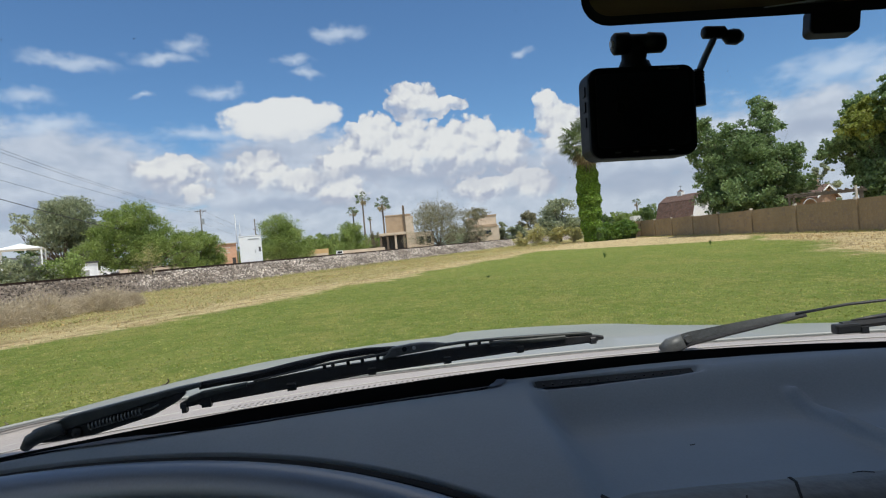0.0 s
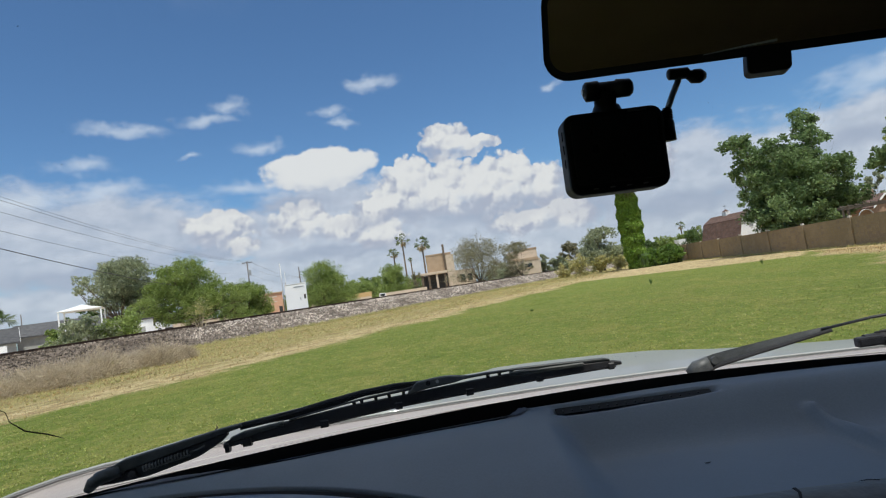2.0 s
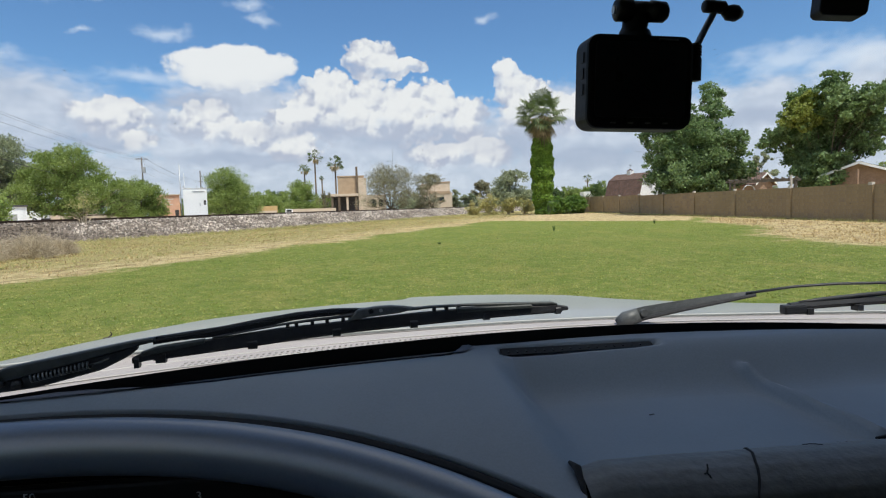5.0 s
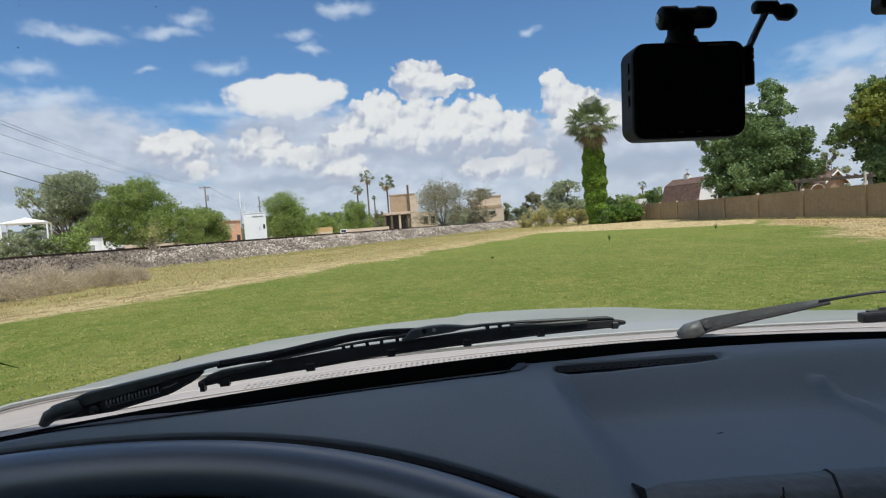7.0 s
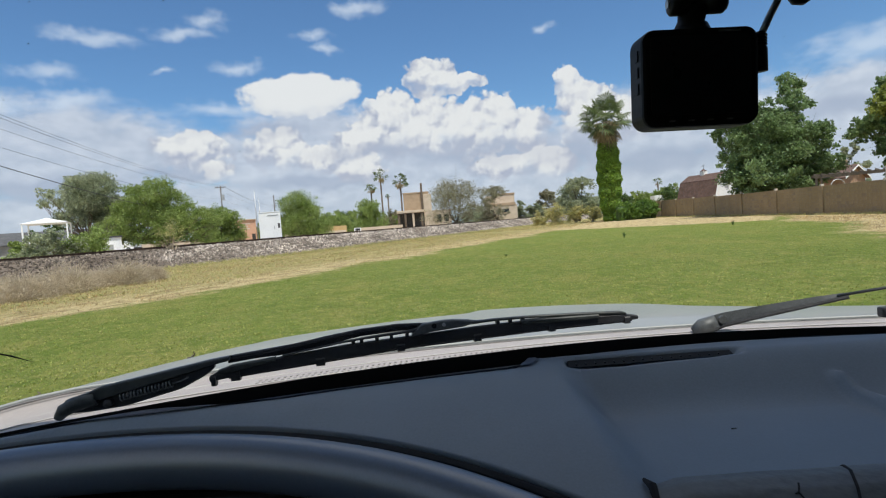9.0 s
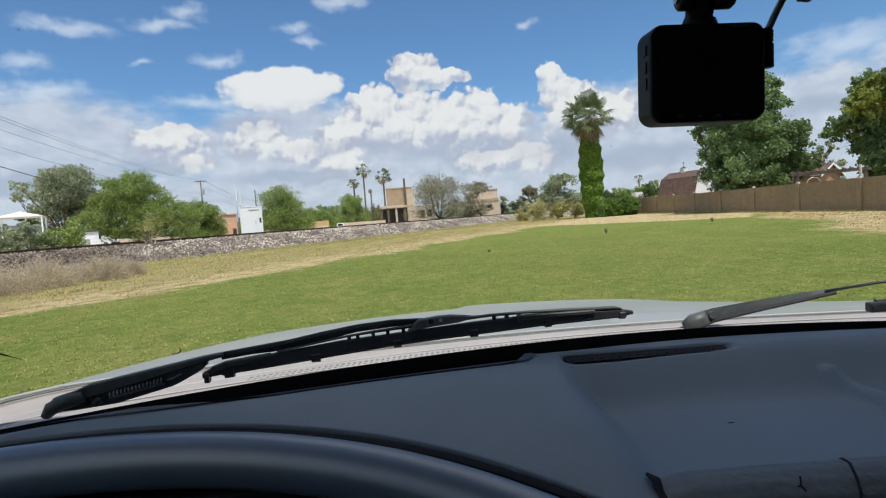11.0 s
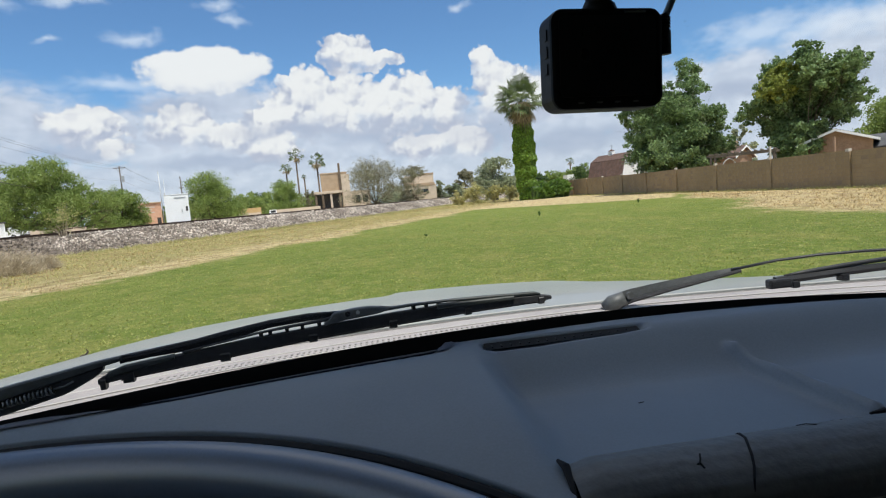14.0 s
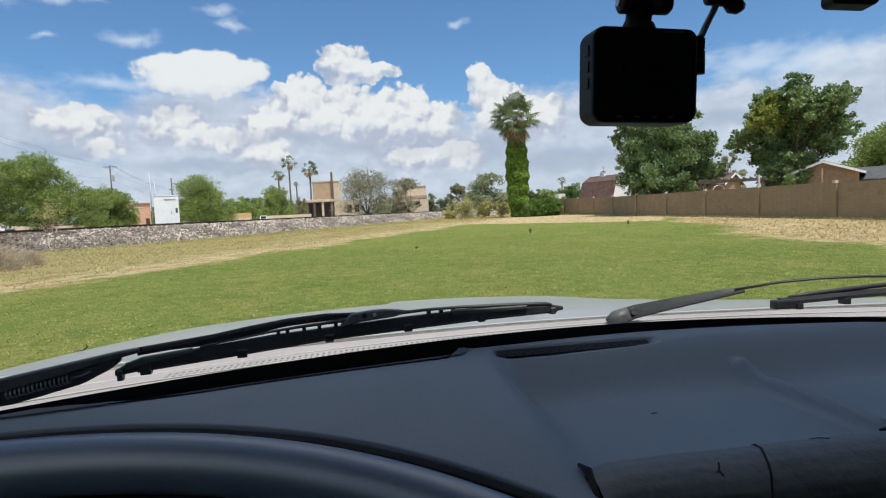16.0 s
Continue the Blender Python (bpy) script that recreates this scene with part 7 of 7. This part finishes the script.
def dash_cam():
    d = thing("dash_cam", "black dash camera hanging below the rear-view mirror", "dash camera", (0.167, 0.41, 1.436))
    turn = Matrix.Translation((0.1715, 0.396, 1.4395)) @ Matrix.Rotation(radians(1.5), 4, "Y") @ Matrix.Rotation(radians(3), 4, "Z") @ Matrix.Rotation(radians(2), 4, "X")
    r3 = turn.to_3x3()
    out = rounded(-0.0395, 0.0395, -0.0362, 0.0288, 0.009)
    part("body", Mesh().prism([turn @ Vector(p) for p in out], (0, 0, 0), r3 @ Vector((0, 0.024, 0))), M_BLACK, d, bevel=0.0025)
    part("screen", Mesh().prism([turn @ Vector(p) for p in rounded(-0.034, 0.034, -0.0282, 0.0238, 0.004)], r3 @ Vector((0, -0.0004, 0)), r3 @ Vector((0, 0.001, 0))), M_SCREEN, d)
    for k in range(3):
        part("side_button", Mesh().box(-0.0402, -0.0385, 0.007, 0.012, -0.012 + k * 0.011, -0.005 + k * 0.011, turn), M_BLACK, d)
    for k in range(4):
        part("key_mark", Mesh().box(-0.022 + k * 0.013, -0.018 + k * 0.013, -0.0008, 0.0, -0.0325, -0.0315, turn), M_ARM2, d)
    part("lens", Mesh().tube([turn @ Vector((0.005, 0.022, 0.0)), turn @ Vector((0.005, 0.034, 0.0))], 0.013, 16), M_BLACK, d)
    part("badge", Mesh().box(0.012, 0.027, -0.0006, 0.0, 0.0252, 0.0265, turn), M_ARM2, d)
    neck = part("mount", Mesh().tube([turn @ Vector((-0.0005, 0.012, 0.0265)), turn @ Vector((-0.0005, 0.012, 0.034)), turn @ Vector((-0.001, 0.011, 0.036)), turn @ Vector((-0.001, 0.008, 0.046))], [0.0135, 0.0105, 0.0088, 0.0095], 12), M_BLACK, d, smooth=True)
    part("joint", Mesh().tube([(0.1545, 0.400, 1.4865), (0.1560, 0.400, 1.4865), (0.1655, 0.400, 1.4862), (0.1660, 0.400, 1.4862), (0.1795, 0.401, 1.4858), (0.1800, 0.401, 1.4858), (0.1905, 0.401, 1.4850), (0.1925, 0.401, 1.4850)], [0.0062, 0.0078, 0.0078, 0.0064, 0.0064, 0.0074, 0.0070, 0.0050], 16), M_BLACK, d, smooth=True)
    part("joint_screw", Mesh().tube([(0.1530, 0.400, 1.4865), (0.1548, 0.400, 1.4865)], 0.003, 8), M_STEEL, d)
    plug = part("plug", Mesh().tube([turn @ Vector((0.038, 0.012, 0.0075)), turn @ Vector((0.0465, 0.012, 0.0075))], 0.0058, 10), M_BLACK, d)
    part("plug_body", Mesh().tube([turn @ Vector((0.0465, 0.012, 0.0005)), turn @ Vector((0.0465, 0.012, 0.016)), turn @ Vector((0.047, 0.012, 0.0175)), turn @ Vector((0.0475, 0.012, 0.027))], [0.0056, 0.0054, 0.0042, 0.003], 10), M_BLACK, plug, smooth=True)
    for k in range(4):
        part("strain_ring", Mesh().tube([turn @ Vector((0.0472, 0.012, 0.018 + k * 0.002)), turn @ Vector((0.0472, 0.012, 0.0191 + k * 0.002))], 0.0046, 10), M_BLACK, plug)
    part("cable", Mesh().tube([turn @ Vector((0.0475, 0.012, 0.024)), (0.2255, 0.409, 1.4755), (0.2315, 0.410, 1.4850), (0.2350, 0.411, 1.4915)], 0.0025, 8), M_VISOR, d, smooth=True)
    part("cable_clip", Mesh().tube([(0.2250, 0.410, 1.4925), (0.2262, 0.410, 1.4925), (0.2400, 0.410, 1.4915), (0.2410, 0.410, 1.4900), (0.2445, 0.410, 1.4880), (0.2500, 0.410, 1.4872), (0.2540, 0.410, 1.4870)], [0.0034, 0.0046, 0.0046, 0.0036, 0.0058, 0.0058, 0.0030], 12), M_BLACK, d, smooth=True)


dash_cam()
